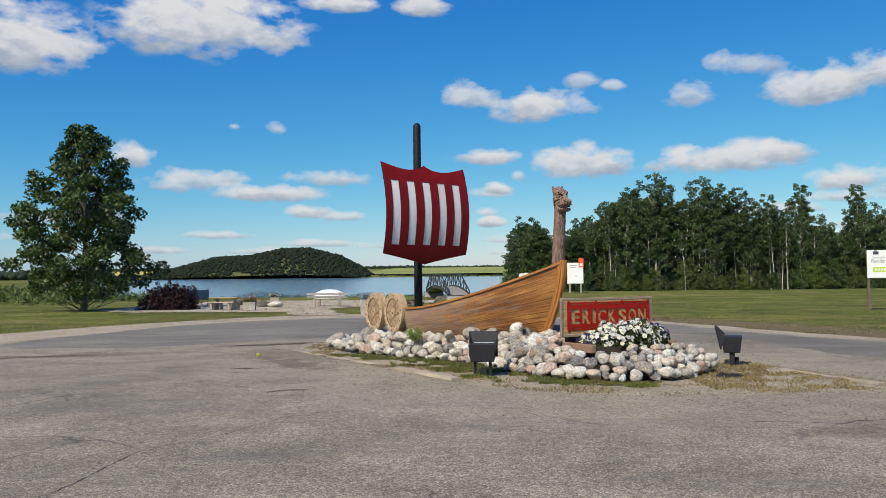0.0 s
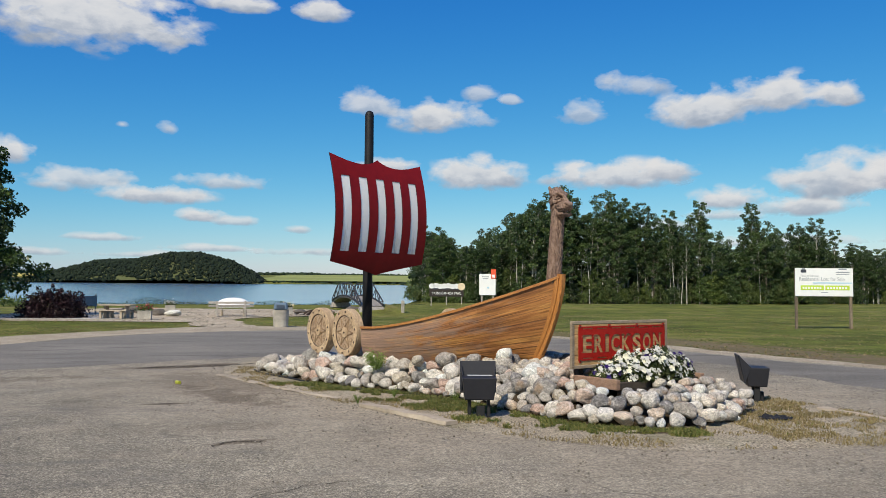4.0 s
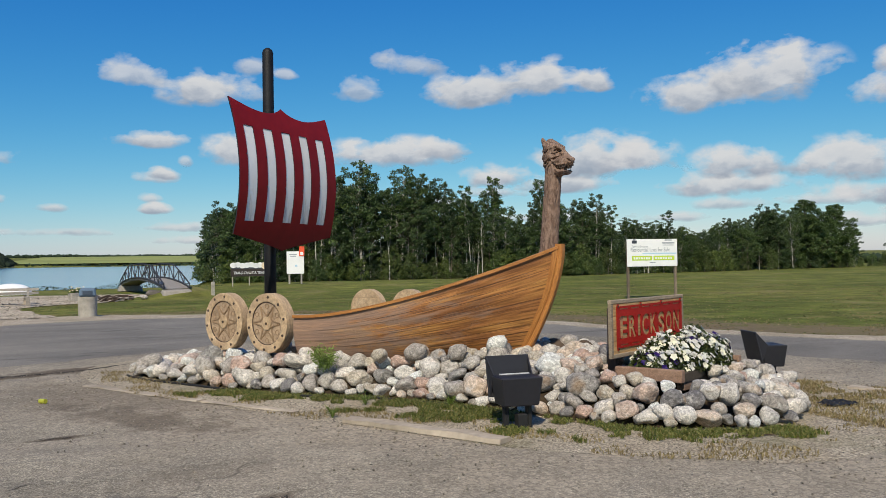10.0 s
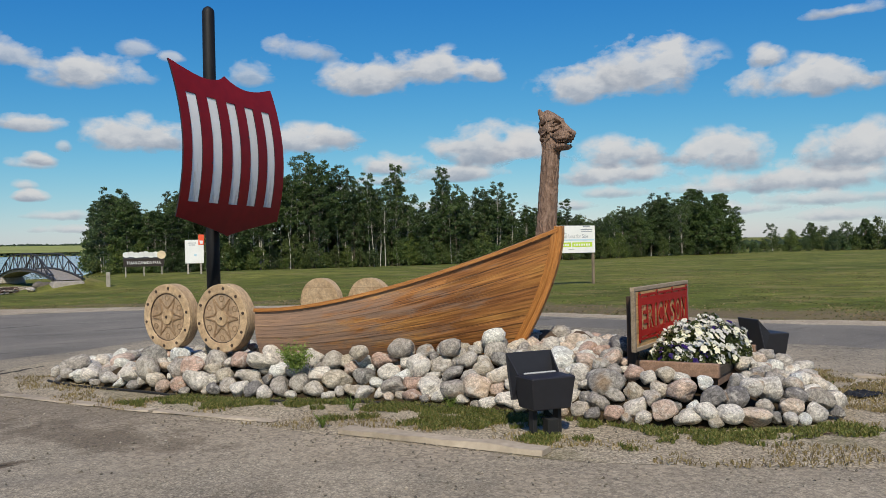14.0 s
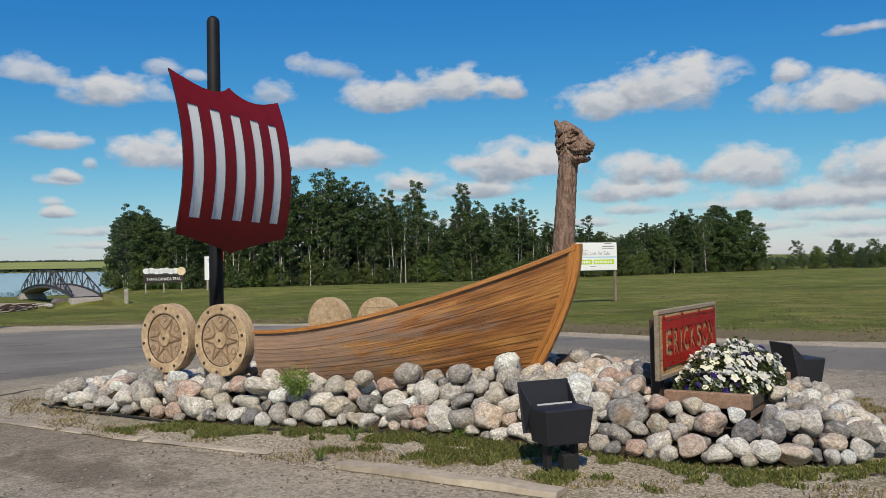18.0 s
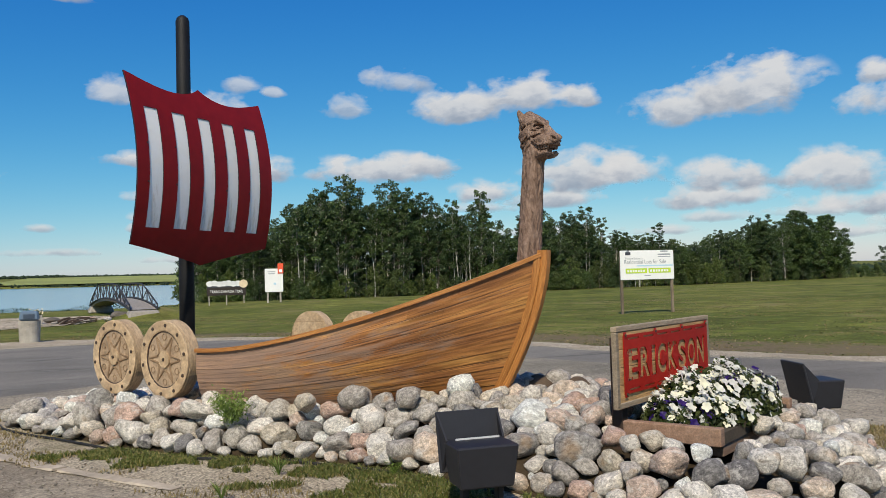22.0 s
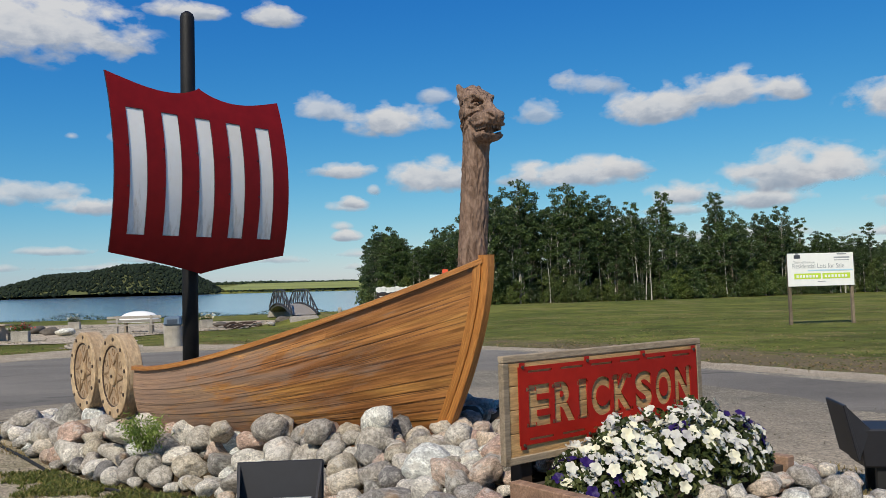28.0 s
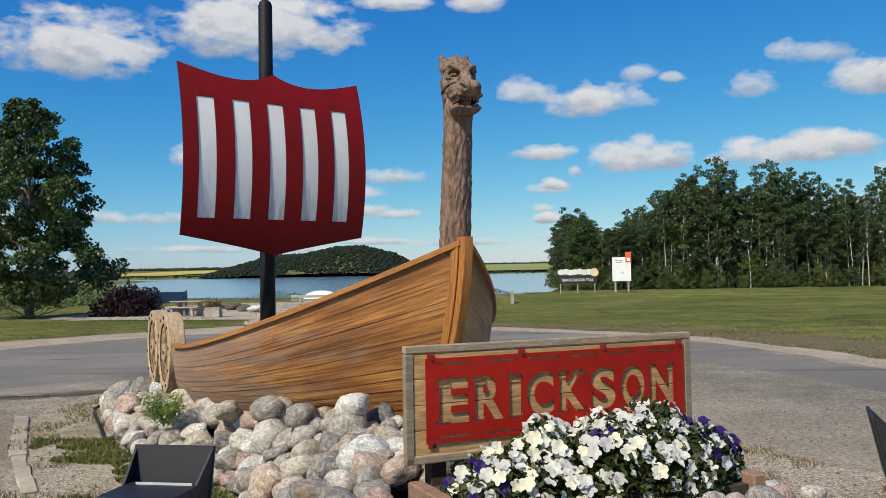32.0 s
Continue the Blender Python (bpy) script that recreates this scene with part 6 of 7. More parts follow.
tagged(part("twig", twig, DARKWOOD, None), "dark dry twig lying on the island edge", "twig")
can = thing("drink_can", pose(-4.15, 18.4, 0.03, 90, 0, 40), "crushed yellow-green drink can lying on the asphalt", "can")
part("can_body", disc(bmesh.new(), 0.033, 0.11, 14, bevel=0.005), plain("yellow green print", (0.55, 0.55, 0.06), 0.35, 0.4, 0.1), can)

# ---- shore furniture ----
def picnic_table(m, label):
    t = thing("picnic_table", m, label, "picnic table", "picnic tables")
    for i in range(3):
        part("top_plank", boxed(1.9, 0.25, 0.07, 0, -0.26 + 0.26 * i, 0.72, 0.01), CONCRETE, t)
    for s in (-1, 1):
        part("bench_seat", boxed(1.9, 0.28, 0.07, 0, s * 0.68, 0.43, 0.01), CONCRETE, t)
        bm = boxed(0.16, 0.5, 0.72, s * 0.6, 0, 0, 0.01, taper=0.75)
        part("pedestal", bm, CONCRETE, t)
        part("cross_foot", boxed(0.14, 1.5, 0.10, s * 0.6, 0, 0.33, 0.01), CONCRETE, t)
        for q in (-1, 1):
            part("seat_leg", boxed(0.14, 0.16, 0.34, s * 0.6, q * 0.66, 0, 0.01), CONCRETE, t)
    return t


picnic_table(pose(-13.75, 52.0, 0.006, 0, 0, -12), "grey concrete picnic table with two benches on the stone lot")


def stone_planter(m, label, fl, s=0.62):
    p = thing("flower_planter", m, label, "planter", "square planters")
    part("tub", boxed(s, s, 0.5, 0, 0, 0, 0.02), CANCONC, p)
    g = np.random.default_rng(int(m.translation.y * 10))
    c = np.stack([g.normal(scale=s * 0.28, size=260), g.normal(scale=s * 0.28, size=260), 0.5 + np.abs(g.normal(scale=0.13, size=260))], 1)
    part_ob = link("leaves", quads("leaves", leaf_quads(c, 0.06, g)), SHRUB, p)
    part_ob["kind"] = "stuff"
    c = np.stack([g.normal(scale=s * 0.3, size=90), g.normal(scale=s * 0.3, size=90), 0.58 + np.abs(g.normal(scale=0.12, size=90))], 1)
    part_ob = link("blooms", quads("blooms", leaf_quads(c, 0.05, g, 0.5, 0.9)), fl, p)
    part_ob["kind"] = "stuff"


stone_planter(pose(-11.75, 50.0, 0.006, 0, 0, 8), "square pebbled concrete planter with reddish flowers", REDFL, 0.72)
stone_planter(pose(-13.6, 66.5, 0.006, 0, 0, 8), "square concrete planter with white and red flowers", WHITEFL, 0.7)
stone_planter(pose(-4.75, 61, 0.006, 0, 0, 20), "square concrete planter with pale flowers at the lot edge", CREAM, 0.7)


def bench(m, label, wood):
    b = thing("park_bench", m, label, "bench", "park benches")
    for i in range(3):
        part("seat_slat", boxed(2.3, 0.13, 0.05, 0, -0.16 + 0.16 * i, 0.44, 0.006), wood, b)
    for i in range(2):
        part("back_slat", boxed(2.3, 0.05, 0.14, 0, 0.28 + 0.03 * i, 0.60 + 0.2 * i, 0.006), wood, b)
    for s in (-1, 1):
        part("leg", boxed(0.14, 0.42, 0.44, s * 0.72, 0, 0, 0.01), GREYWOOD, b)
        part("back_post", boxed(0.10, 0.06, 0.55, s * 0.72, 0.24, 0.42, 0.01, pose(0, 0, 0, -6)), GREYWOOD, b)
    return b


bench(pose(-7.75, 54.9, 0.006, 0, 0, 4) @ Matrix.Diagonal((1.18, 1, 1, 1)), "pale slatted park bench facing the road", GREYWOOD)
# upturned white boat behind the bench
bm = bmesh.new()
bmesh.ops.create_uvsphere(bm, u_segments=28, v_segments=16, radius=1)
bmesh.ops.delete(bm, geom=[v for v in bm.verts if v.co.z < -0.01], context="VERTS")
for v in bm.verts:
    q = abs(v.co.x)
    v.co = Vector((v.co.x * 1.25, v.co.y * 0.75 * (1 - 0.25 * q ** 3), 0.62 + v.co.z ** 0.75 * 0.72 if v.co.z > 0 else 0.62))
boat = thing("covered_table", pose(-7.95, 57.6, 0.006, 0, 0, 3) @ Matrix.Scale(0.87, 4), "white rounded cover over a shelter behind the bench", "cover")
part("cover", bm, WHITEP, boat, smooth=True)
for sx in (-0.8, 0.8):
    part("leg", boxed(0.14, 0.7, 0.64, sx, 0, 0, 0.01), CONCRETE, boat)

# low wall panel beside the bush
pan = thing("notice_panel", pose(-18.3, 60.5, 0.0, 0, 0, 6), "low grey panel board standing by the shore", "panel")
part("board", boxed(2.2, 0.06, 0.7, 0, 0, 0.5, 0.01), plain("blue-grey boards", (0.20, 0.23, 0.25), 0.8), pan)
for s in (-1, 1):
    part("post", boxed(0.09, 0.09, 1.3, s * 1.0, 0.06, 0, 0.01), GREYWOOD, pan)

bin_ = thing("litter_bin", pose(-3.85, 41.7, -0.02), "round pebbled concrete litter bin with blue-grey lid", "litter bin")
part("drum", tube(bmesh.new(), [(0, 0, 0), (0, 0, 0.78)], [0.34, 0.36], 24), CANCONC, bin_, smooth=False)
lid = boxed(0.66, 0.66, 0.34, 0, 0, 0.79, 0.06, taper=0.86)
lid_ob = part("lid", lid, BLUELID, bin_, "blue-grey plastic hood")
part("flap", boxed(0.36, 0.02, 0.16, 0, -0.322, 0.86, 0.004), plain("dark flap", (0.05, 0.07, 0.10), 0.5), lid_ob)

# shore boulders and a log
rng = random.Random(31)
ROCK = plain("dark lichened rock", (0.12, 0.105, 0.09), 0.95, 0, 0.6, 3, 0.8)
for i, (x, y, r, lab) in enumerate(((-11.4, 56.0, 0.62, "pale boulder by the picnic table"), (-12.5, 57.6, 0.6, "dark boulder by the picnic table"), (-3.75, 59.6, 0.62, "pale boulder at the lot edge"), (-14.2, 60.5, 0.72, "dark boulder by the lake shore"),
                                    (-13.3, 59.6, 0.5, "rounded boulder by the lake shore"), (-15.6, 63.0, 0.7, "dark boulder by the lake shore"), (-0.9, 60.6, 0.4, "small pale boulder at the foot of the bridge"), (-0.1, 63.0, 0.85, "dark boulder beside the bridge"), (-1.7, 61.5, 0.42, "small pale boulder at the lot edge"))):
    rock = STONES[i].copy()
    rock.materials.clear()
    rock.materials.append(STONE if i in (0, 6, 8) else ROCK)
    ob = share("shore_boulder", rock, None, pose(x, y, r * 0.32, 0, 0, rng.uniform(0, 360)) @ Matrix.Diagonal((1.9 * r, 1.5 * r, 0.85 * r, 1)))
    tagged(ob, lab, "boulder", "shore boulders")
logs = thing("log_pile", pose(-2.75, 58.4, 0.0) @ Matrix.Scale(0.8, 4), "dark driftwood logs piled on the lot edge", "logs")
for i in range(18):
    a, l = rng.uniform(-0.9, 0.9), rng.uniform(0.35, 0.95)
    cx, cz, r = rng.uniform(-0.9, 1.3), 0.08 + 0.3 * rng.random() ** 2, rng.uniform(0.03, 0.12)
    e = Vector((l * math.cos(a), l * math.sin(a), rng.uniform(-0.06, 0.22)))
    mid = Vector((cx, rng.uniform(-0.4, 0.5), cz))
    part("log", tube(bmesh.new(), [mid - e, mid + Vector((0, 0, 0.05)), mid + e], [r, r * 0.9, r * 0.5], 7), DARKWOOD if i % 3 else GREYWOOD, logs)

# arched foot bridge, leading away towards the far bank
BR_A, BR_B = Vector((1.15, 61.5)), Vector((-0.95, 84.0))
br_dir = BR_B - BR_A
BL = br_dir.length
bridge = thing("foot_bridge", pose(BR_A.x, BR_A.y, 0.56, 0, 0, math.degrees(math.atan2(br_dir.y, br_dir.x))), "black timber truss foot bridge with two arched sides", "bridge")
for y in (-0.8, 0.8):
    n = 12
    low = [Vector((BL * i / n, y, 0.1 + 0.62 * math.sin(math.pi * i / n) ** 0.8)) for i in range(n + 1)]
    top = [Vector((BL * i / n, y, 0.35 + 1.0 * min(1.0, 4.2 * min(i, n - i) / n) + 0.38 * math.sin(math.pi * i / n))) for i in range(n + 1)]
    part("top_chord", tube(bmesh.new(), top, 0.05, 6), BRIDGEM, bridge)
    part("bottom_chord", tube(bmesh.new(), low, 0.07, 6), BRIDGEM, bridge)
    for i in range(n + 1):
        part("upright", tube(bmesh.new(), [low[i] - Vector((0, 0, 0.05)), top[i]], 0.035, 6), BRIDGEM, bridge)
        if i < n:
            part("diagonal", tube(bmesh.new(), [low[i], top[i + 1]] if i % 2 else [top[i], low[i + 1]], 0.032, 6), BRIDGEM, bridge)
bm = bmesh.new()
rows = []
for i in range(25):
    x = BL * i / 24
    z = 0.02 + 0.62 * math.sin(math.pi * i / 24) ** 0.8
    rows.append([bm.verts.new((x, y, z + dz)) for y, dz in ((-0.76, 0.02), (0.76, 0.02), (0.76, -0.12), (-0.76, -0.12))])
for a, b in zip(rows, rows[1:]):
    for k in range(4):
        bm.faces.new((a[k], a[(k + 1) % 4], b[(k + 1) % 4], b[k]))
bmesh.ops.recalc_face_normals(bm, faces=bm.faces)
part("deck", bm, GREYWOOD, bridge, "pale grey plank deck")
for ax_ in (0.2, BL - 0.2):
    part("abutment", boxed(1.7, 2.0, 0.55, ax_, 0, -0.56, 0.08, taper=0.8), GREYWOOD, bridge, "pale concrete sill at the end of the deck")
bm = bmesh.new()
grid = []
for j in range(25):
    row = []
    for i in range(25):
        dx, dy = (i - 12) * 0.42, (j - 12) * 0.42
        row.append(bm.verts.new((BR_A.x + 0.7 + dx, BR_A.y + 1.2 + dy, 0.78 * math.exp(-(dx * dx + dy * dy) / 4.4) - 0.06 + 0.03 * noise.noise(Vector((dx, dy, 3))))))
    grid.append(row)
for a, b in zip(grid, grid[1:]):
    for i in range(24):
        bm.faces.new((a[i], a[i + 1], b[i + 1], b[i]))
tagged(part("bank", bm, GRASS, None, smooth=True), "low grassy bank under the end of the foot bridge", "bank", "", "structure")
mk = thing("marker_post", pose(3.3, 60.8, 0), "short pale marker post on the lawn", "post")
part("post", boxed(0.22, 0.22, 1.0, 0, 0, 0, 0.02), CANCONC, mk)

# ---- signs across the field ----
BROWNPOST = wood_mat("brown weathered post", (0.12, 0.09, 0.06), (0.19, 0.145, 0.10), (0.26, 0.205, 0.15), 0.2, 0.85, "Object", (8, 8, 2))
bb = thing("billboard", pose(21.0, 40.85, -0.1, 0, 0, -5) @ Matrix.Scale(1.16, 4), "white lots-for-sale billboard on two timber posts", "billboard")
BW, B0, B1 = 2.5, 1.44, 2.63
for x in (0.07, BW - 0.07):
    part("post", boxed(0.10, 0.10, B1 - 0.08, x, 0.07, 0, 0.006), BROWNPOST, bb, "brown timber post")
part("panel", boxed(BW, 0.035, B1 - B0, BW / 2, 0, B0, 0.006), WHITEP, bb, "white printed panel")


def bar(x, z, w, h, mat, name="print", lift=0.0):
    return part(name, boxed(w, 0.004, h, x, -0.021 - lift, z), mat, bb)


lettering("wording", "Residential Lots for Sale", 0.24, pose(BW * 0.46, -0.021, B0 + 0.72), GREYINK, bb, 1.95)
lettering("wording", "Town of Erickson", 0.12, pose(0.62, -0.021, B0 + 0.86), GREYINK, bb, 0.8)
bar(0.36, B0 + 1.0, 0.24, 0.13, INK, "emblem")
bar(0.36, B0 + 1.13, 0.12, 0.06, GREYINK, "emblem")
bar(2.05, B0 + 1.12, 0.36, 0.05, GREYINK, "print_bar")
bar(2.05, B0 + 0.99, 0.60, 0.055, GREYINK, "print_bar")
bar(2.05, B0 + 0.91, 0.58, 0.03, GREYINK, "print_bar")
bm = boxed(1.7, 0.004, 0.05, 1.6, -0.022, B0 + 0.54)
part("swoosh", bm, BLUEP, bb)
for x, w in ((0.73, 1.0), (1.82, 1.05)):
    bar(x, B0 + 0.26, w, 0.2, LIME, "green_band")
    for i in range(7):
        bar(x - w / 2 + 0.12 + i * w / 8.2, B0 + 0.31, 0.08, 0.09, WHITEP, "print_bar", 0.004)
bar(1.25, B0 + 0.15, 0.3, 0.03, GREYINK, "print_bar")

ts = thing("trail_sign", pose(7.75, 84.0, 0.2, 0, 0, -2) @ Matrix.Scale(0.74, 4), "dark trail sign with white lettering and a cut-out landscape", "sign")
TW = 4.6
for x in (0.25, TW / 2, TW - 0.25):
    part("post", boxed(0.12, 0.12, 2.6, x, 0.1, 0, 0.01), GREYWOOD, ts)
part("name_board", boxed(TW, 0.06, 0.95, TW / 2, 0, 1.25, 0.01), BROWNP, ts, "dark brown lettered board")
lettering("wording", "TRANS CANADA TRAIL", 0.5, pose(TW / 2, -0.035, 1.68), WHITEP, ts, 3.9, 0.01)
part("landscape_board", boxed(TW, 0.06, 0.40, TW / 2, 0, 2.2, 0.01), INK, ts)
for i in range(7):
    bm = bmesh.new()
    disc(bm, 0.34, 0.07, 18, pose(0.35 + i * 0.55, 0.0, 2.65 + 0.07 * math.sin(i * 2.1), 90) @ Matrix.Diagonal((1.25, 1, 1, 1)))
    part("snow_hill", bm, WHITEP, ts, "white painted hill")
part("sun_disc", disc(bmesh.new(), 0.5, 0.08, 24, pose(TW - 0.3, 0.0, 2.6, 90)), CREAM, ts, "cream round emblem")
ws = thing("map_sign", pose(11.85, 78.6, 0.42, 0, 0, -6) @ Matrix.Scale(0.66, 4), "white map board with an orange corner panel on two posts", "sign")
for x in (0.3, 1.9):
    part("post", boxed(0.22, 0.16, 1.5, x, 0.1, 0, 0.01), GREYWOOD, ws)
part("board", boxed(2.3, 0.08, 3.0, 1.1, 0, 1.35, 0.02), WHITEP, ws, "white printed map board")
part("corner_panel", boxed(0.72, 0.08, 1.3, 1.95, -0.06, 3.7, 0.02), ORANGEP, ws, "orange-red corner panel")
part("print_bar", boxed(0.4, 0.01, 0.4, 1.95, -0.106, 3.85), WHITEP, ws)
for z, w in ((3.9, 1.0), (3.65, 0.8)):
    part("print_bar", boxed(w, 0.006, 0.1, 0.8, -0.046, z), GREYINK, ws)
part("print_mark", boxed(0.3, 0.006, 0.25, 1.2, -0.046, 2.3), BLUEP, ws)


# ---- trees ----
def tree_mesh(seed, height, base, spread, n_leaf, leaf, clumps, clump_r, shape, bark_r):
    """Trunk with limbs and a crown of many leaves: two meshes."""
    g = np.random.default_rng(seed)
    bm = bmesh.new()
    lean = g.normal(scale=0.03, size=2) * height
    trunk = [Vector((lean[0] * f ** 2 + 0.1 * math.sin(f * 5 + seed), lean[1] * f ** 2 + 0.1 * math.cos(f * 4 + seed), height * f * 0.93)) for f in (0, 0.15, 0.35, 0.55, 0.75, 1.0)]
    tube(bm, trunk, [bark_r * 1.25, bark_r, bark_r * 0.82, bark_r * 0.6, bark_r * 0.4, bark_r * 0.12], 8)
    cs = []
    for i in range(clumps):
        f = base + (1 - base) * ((i + g.random()) / clumps) ** 0.9
        a = i * 2.4 + g.uniform(-0.5, 0.5)
        prof = shape((f - base) / (1 - base))
        r = spread * prof * g.uniform(0.3, 1.15)
        k = min(4, int(f * 5))
        ax = trunk[k].lerp(trunk[k + 1], f * 5 - k) if k < 5 else trunk[5]
        c = Vector((ax.x + r * math.cos(a), ax.y + r * math.sin(a), height * f))
        cs.append((c, clump_r * (0.55 + 0.6 * prof) * g.uniform(0.7, 1.25)))
        s = ax + Vector((0, 0, -min(height * 0.1, r * 0.7) - 0.2))
        tube(bm, [s, s.lerp(c, 0.5) + Vector((0, 0, -0.1 * r)), c], [bark_r * 0.16, bark_r * 0.11, bark_r * 0.05], 5, False)
    wood = bpy.data.meshes.new("trunk")
    bm.to_mesh(wood)
    bm.free()
    w = np.array([r ** 2 for _, r in cs])
    pick = g.choice(len(cs), n_leaf, p=w / w.sum())
    C = np.array([tuple(c) for c, _ in cs])[pick]
    R = np.array([r for _, r in cs])[pick]
    d = g.normal(size=(n_leaf, 3))
    d /= np.linalg.norm(d, axis=1, keepdims=True)
    P = C + d * (R * g.uniform(0.1, 1.0, n_leaf) ** 0.55)[:, None] * np.array([1, 1, 0.62])
    crown = quads("crown", leaf_quads(P, leaf, g))
    return wood, crown


def tree(name, meshes, m, label, group=""):
    t = thing(name, m, label, "tree", group)
    share("trunk", meshes[0], t, Matrix())
    share("crown", meshes[1], t, Matrix())
    return t


# the broad tree left of the shore lot
big = tree_mesh(5, 16.8, 0.09, 5.3, 30000, 0.17, 150, 1.05, lambda f: max(0.1, math.sin(math.pi * min(1, 0.24 + 0.74 * f)) ** 0.65 * (1.16 - 0.32 * f)), 0.26)
big[0].materials.append(BARK)
big[1].materials.append(LEAF)
tree("broadleaf_tree", big, pose(-23.0, 53.0, -0.03, 0, 0, 30) @ Matrix.Scale(0.70, 4), "full dark green broadleaf tree on the lawn")

def crown_low(f):
    return 0.34 + 0.66 * math.sin(math.pi * min(1, 0.12 + 0.8 * f))


def crown_tuft(f):
    return 0.25 + 0.55 * f * (1.5 - f)


# tall leafy, thin-topped and nearly bare aspens: height, first limb, spread, leaves, clumps
ASPENS = []
for i, (hgt, base, spread, leaves_, clumps_, shape_) in enumerate((
        (15, 0.38, 2.2, 3600, 46, crown_low), (13, 0.25, 2.5, 4000, 50, crown_low), (16, 0.50, 2.3, 3000, 38, crown_low), (12, 0.18, 2.9, 4200, 52, crown_low),
        (14.5, 0.55, 1.7, 1700, 24, crown_tuft), (11, 0.22, 2.6, 3800, 48, crown_low), (15.5, 0.62, 1.9, 1500, 22, crown_tuft), (13.5, 0.30, 2.4, 3600, 44, crown_low),
        (10, 0.15, 2.7, 3600, 46, crown_low), (14, 0.45, 1.6, 900, 18, crown_tuft))):
    mm = tree_mesh(40 + i, hgt, base, spread, int(leaves_ * 1.15), 0.125, clumps_, 0.60, shape_, 0.075)
    mm[0].materials.append(ASPENBARK if i % 4 != 3 else BARK)
    mm[1].materials.append(ASPEN)
    ASPENS.append((mm, hgt))
SHRUBS = []
for i in range(4):
    mm = tree_mesh(70 + i, 4.0 + i * 0.6, 0.05, 2.4, 2200, 0.13, 30, 0.8, lambda f: 0.9 - 0.6 * f, 0.05)
    mm[0].materials.append(BARK)
    mm[1].materials.append(SHRUB if i % 2 else ASPEN)
    SHRUBS.append(mm)
LINE = [(11.8, 118), (15, 116), (24, 113.5), (36, 112.5), (50, 113), (64, 115), (80, 118), (97, 122), (118, 127), (144, 132)]
# height of the wood's skyline over x
SKYLINE = [(9, 10.6), (12, 11.0), (14, 10.2), (17, 8.8), (20, 10.2), (23, 13.2), (26, 14.8), (30, 16.4), (32.5, 15.0), (36, 15.8), (40, 14.8), (43, 12.8), (45.5, 13.2), (48, 12.6), (50.5, 14.6),
           (53, 11.6), (56, 11.2), (59, 14.4), (62, 11.6), (69, 12.4), (76, 10.2), (84, 9.4), (95, 7.6), (102, 9.2), (109, 10.4), (117, 12.2), (130, 13.2), (139, 12.4), (144, 8.5)]
rng = random.Random(77)


def along(f):
    k = f * (len(LINE) - 1)
    i = min(int(k), len(LINE) - 2)
    a, b = Vector(LINE[i]), Vector(LINE[i + 1])
    return a.lerp(b, k - i)


def skyline(x):
    return float(np.interp(x, [q[0] for q in SKYLINE], [q[1] for q in SKYLINE]))


def aspen(i, x, y, top, label):
    mm, hgt = ASPENS[i]
    wide = max(0.8, min(1.15, top / hgt))
    tree("aspen", mm, pose(x, y, land_z(x, y) - 0.05, 0, 0, rng.uniform(0, 360)) @ Matrix.Diagonal((wide, wide, top / (hgt * 1.02), 1)), label, "wood across the field")


for i in range(200):
    p = along((i + rng.random()) / 200)
    depth = rng.choice([0.5, 1.5, 3.5, 6, 9, 13, 17])
    x = p.x + rng.uniform(-1, 1)
    top = skyline(x) * (rng.uniform(0.62, 0.9) if depth < 2 else rng.uniform(0.7, 0.98))
    kind_ = rng.choice((0, 1, 3, 5, 7, 8, 2, 4)) if x < 95 else rng.choice((1, 3, 5, 8))
    aspen(kind_, x, p.y + depth, top, "slender leafy aspen with pale trunk in the wood across the field")
# the tall ones that stand out of the skyline, and bare pale stems at the edge
for x, top, k in ((12, 11, 3), (26, 14.6, 0), (29.5, 16.6, 1), (31, 15.4, 0), (35.5, 15.9, 0), (38, 15.2, 7), (41, 14.6, 7), (45.5, 13.5, 4), (50.5, 15.0, 6), (50.9, 13.6, 9), (59, 15.0, 6), (58.3, 13.4, 4), (66, 12.2, 7), (69.5, 13.0, 0),
                  (73, 11.4, 4), (87, 10.8, 6), (116, 12.8, 3), (123, 12.2, 1), (103, 9.8, 4)):
    f = next(j for j in range(200) if along(j / 199).x >= x) / 199
    aspen(k, x, along(f).y + 2.0, top, "tall aspen standing out of the wood's skyline")
for i in range(95):
    p = along(rng.random() ** 1.2 * 0.8)
    aspen(rng.choice((4, 6, 9)), p.x, p.y + rng.uniform(-0.5, 5), skyline(p.x) * rng.uniform(0.55, 0.95), "thin pale-stemmed aspen with a sparse crown")
for i in range(210):
    p = along((i + rng.random()) / 210)
    depth = rng.choice([-1, -0.5, 0, 1.0, 2.5, 9, 14])
    tree("shrub", rng.choice(SHRUBS), pose(p.x, p.y + depth, land_z(p.x, p.y) - 0.05, 0, 0, rng.uniform(0, 360)) @ Matrix.Scale(rng.uniform(0.3, 0.85) if depth < 3 else rng.uniform(0.7, 1.2), 4), "leafy shrub at the edge of the wood", "shrubs at the wood edge")
for i in range(70):
    p = along((i + rng.random()) / 70)
    y = p.y + rng.uniform(13, 20)
    tree("shrub", rng.choice(SHRUBS), pose(p.x, y, land_z(p.x, y) - 0.05, 0, 0, rng.uniform(0, 360)) @ Matrix.Scale(rng.uniform(1.1, 1.7), 4), "leafy shrub deep in the wood", "shrubs at the wood edge")
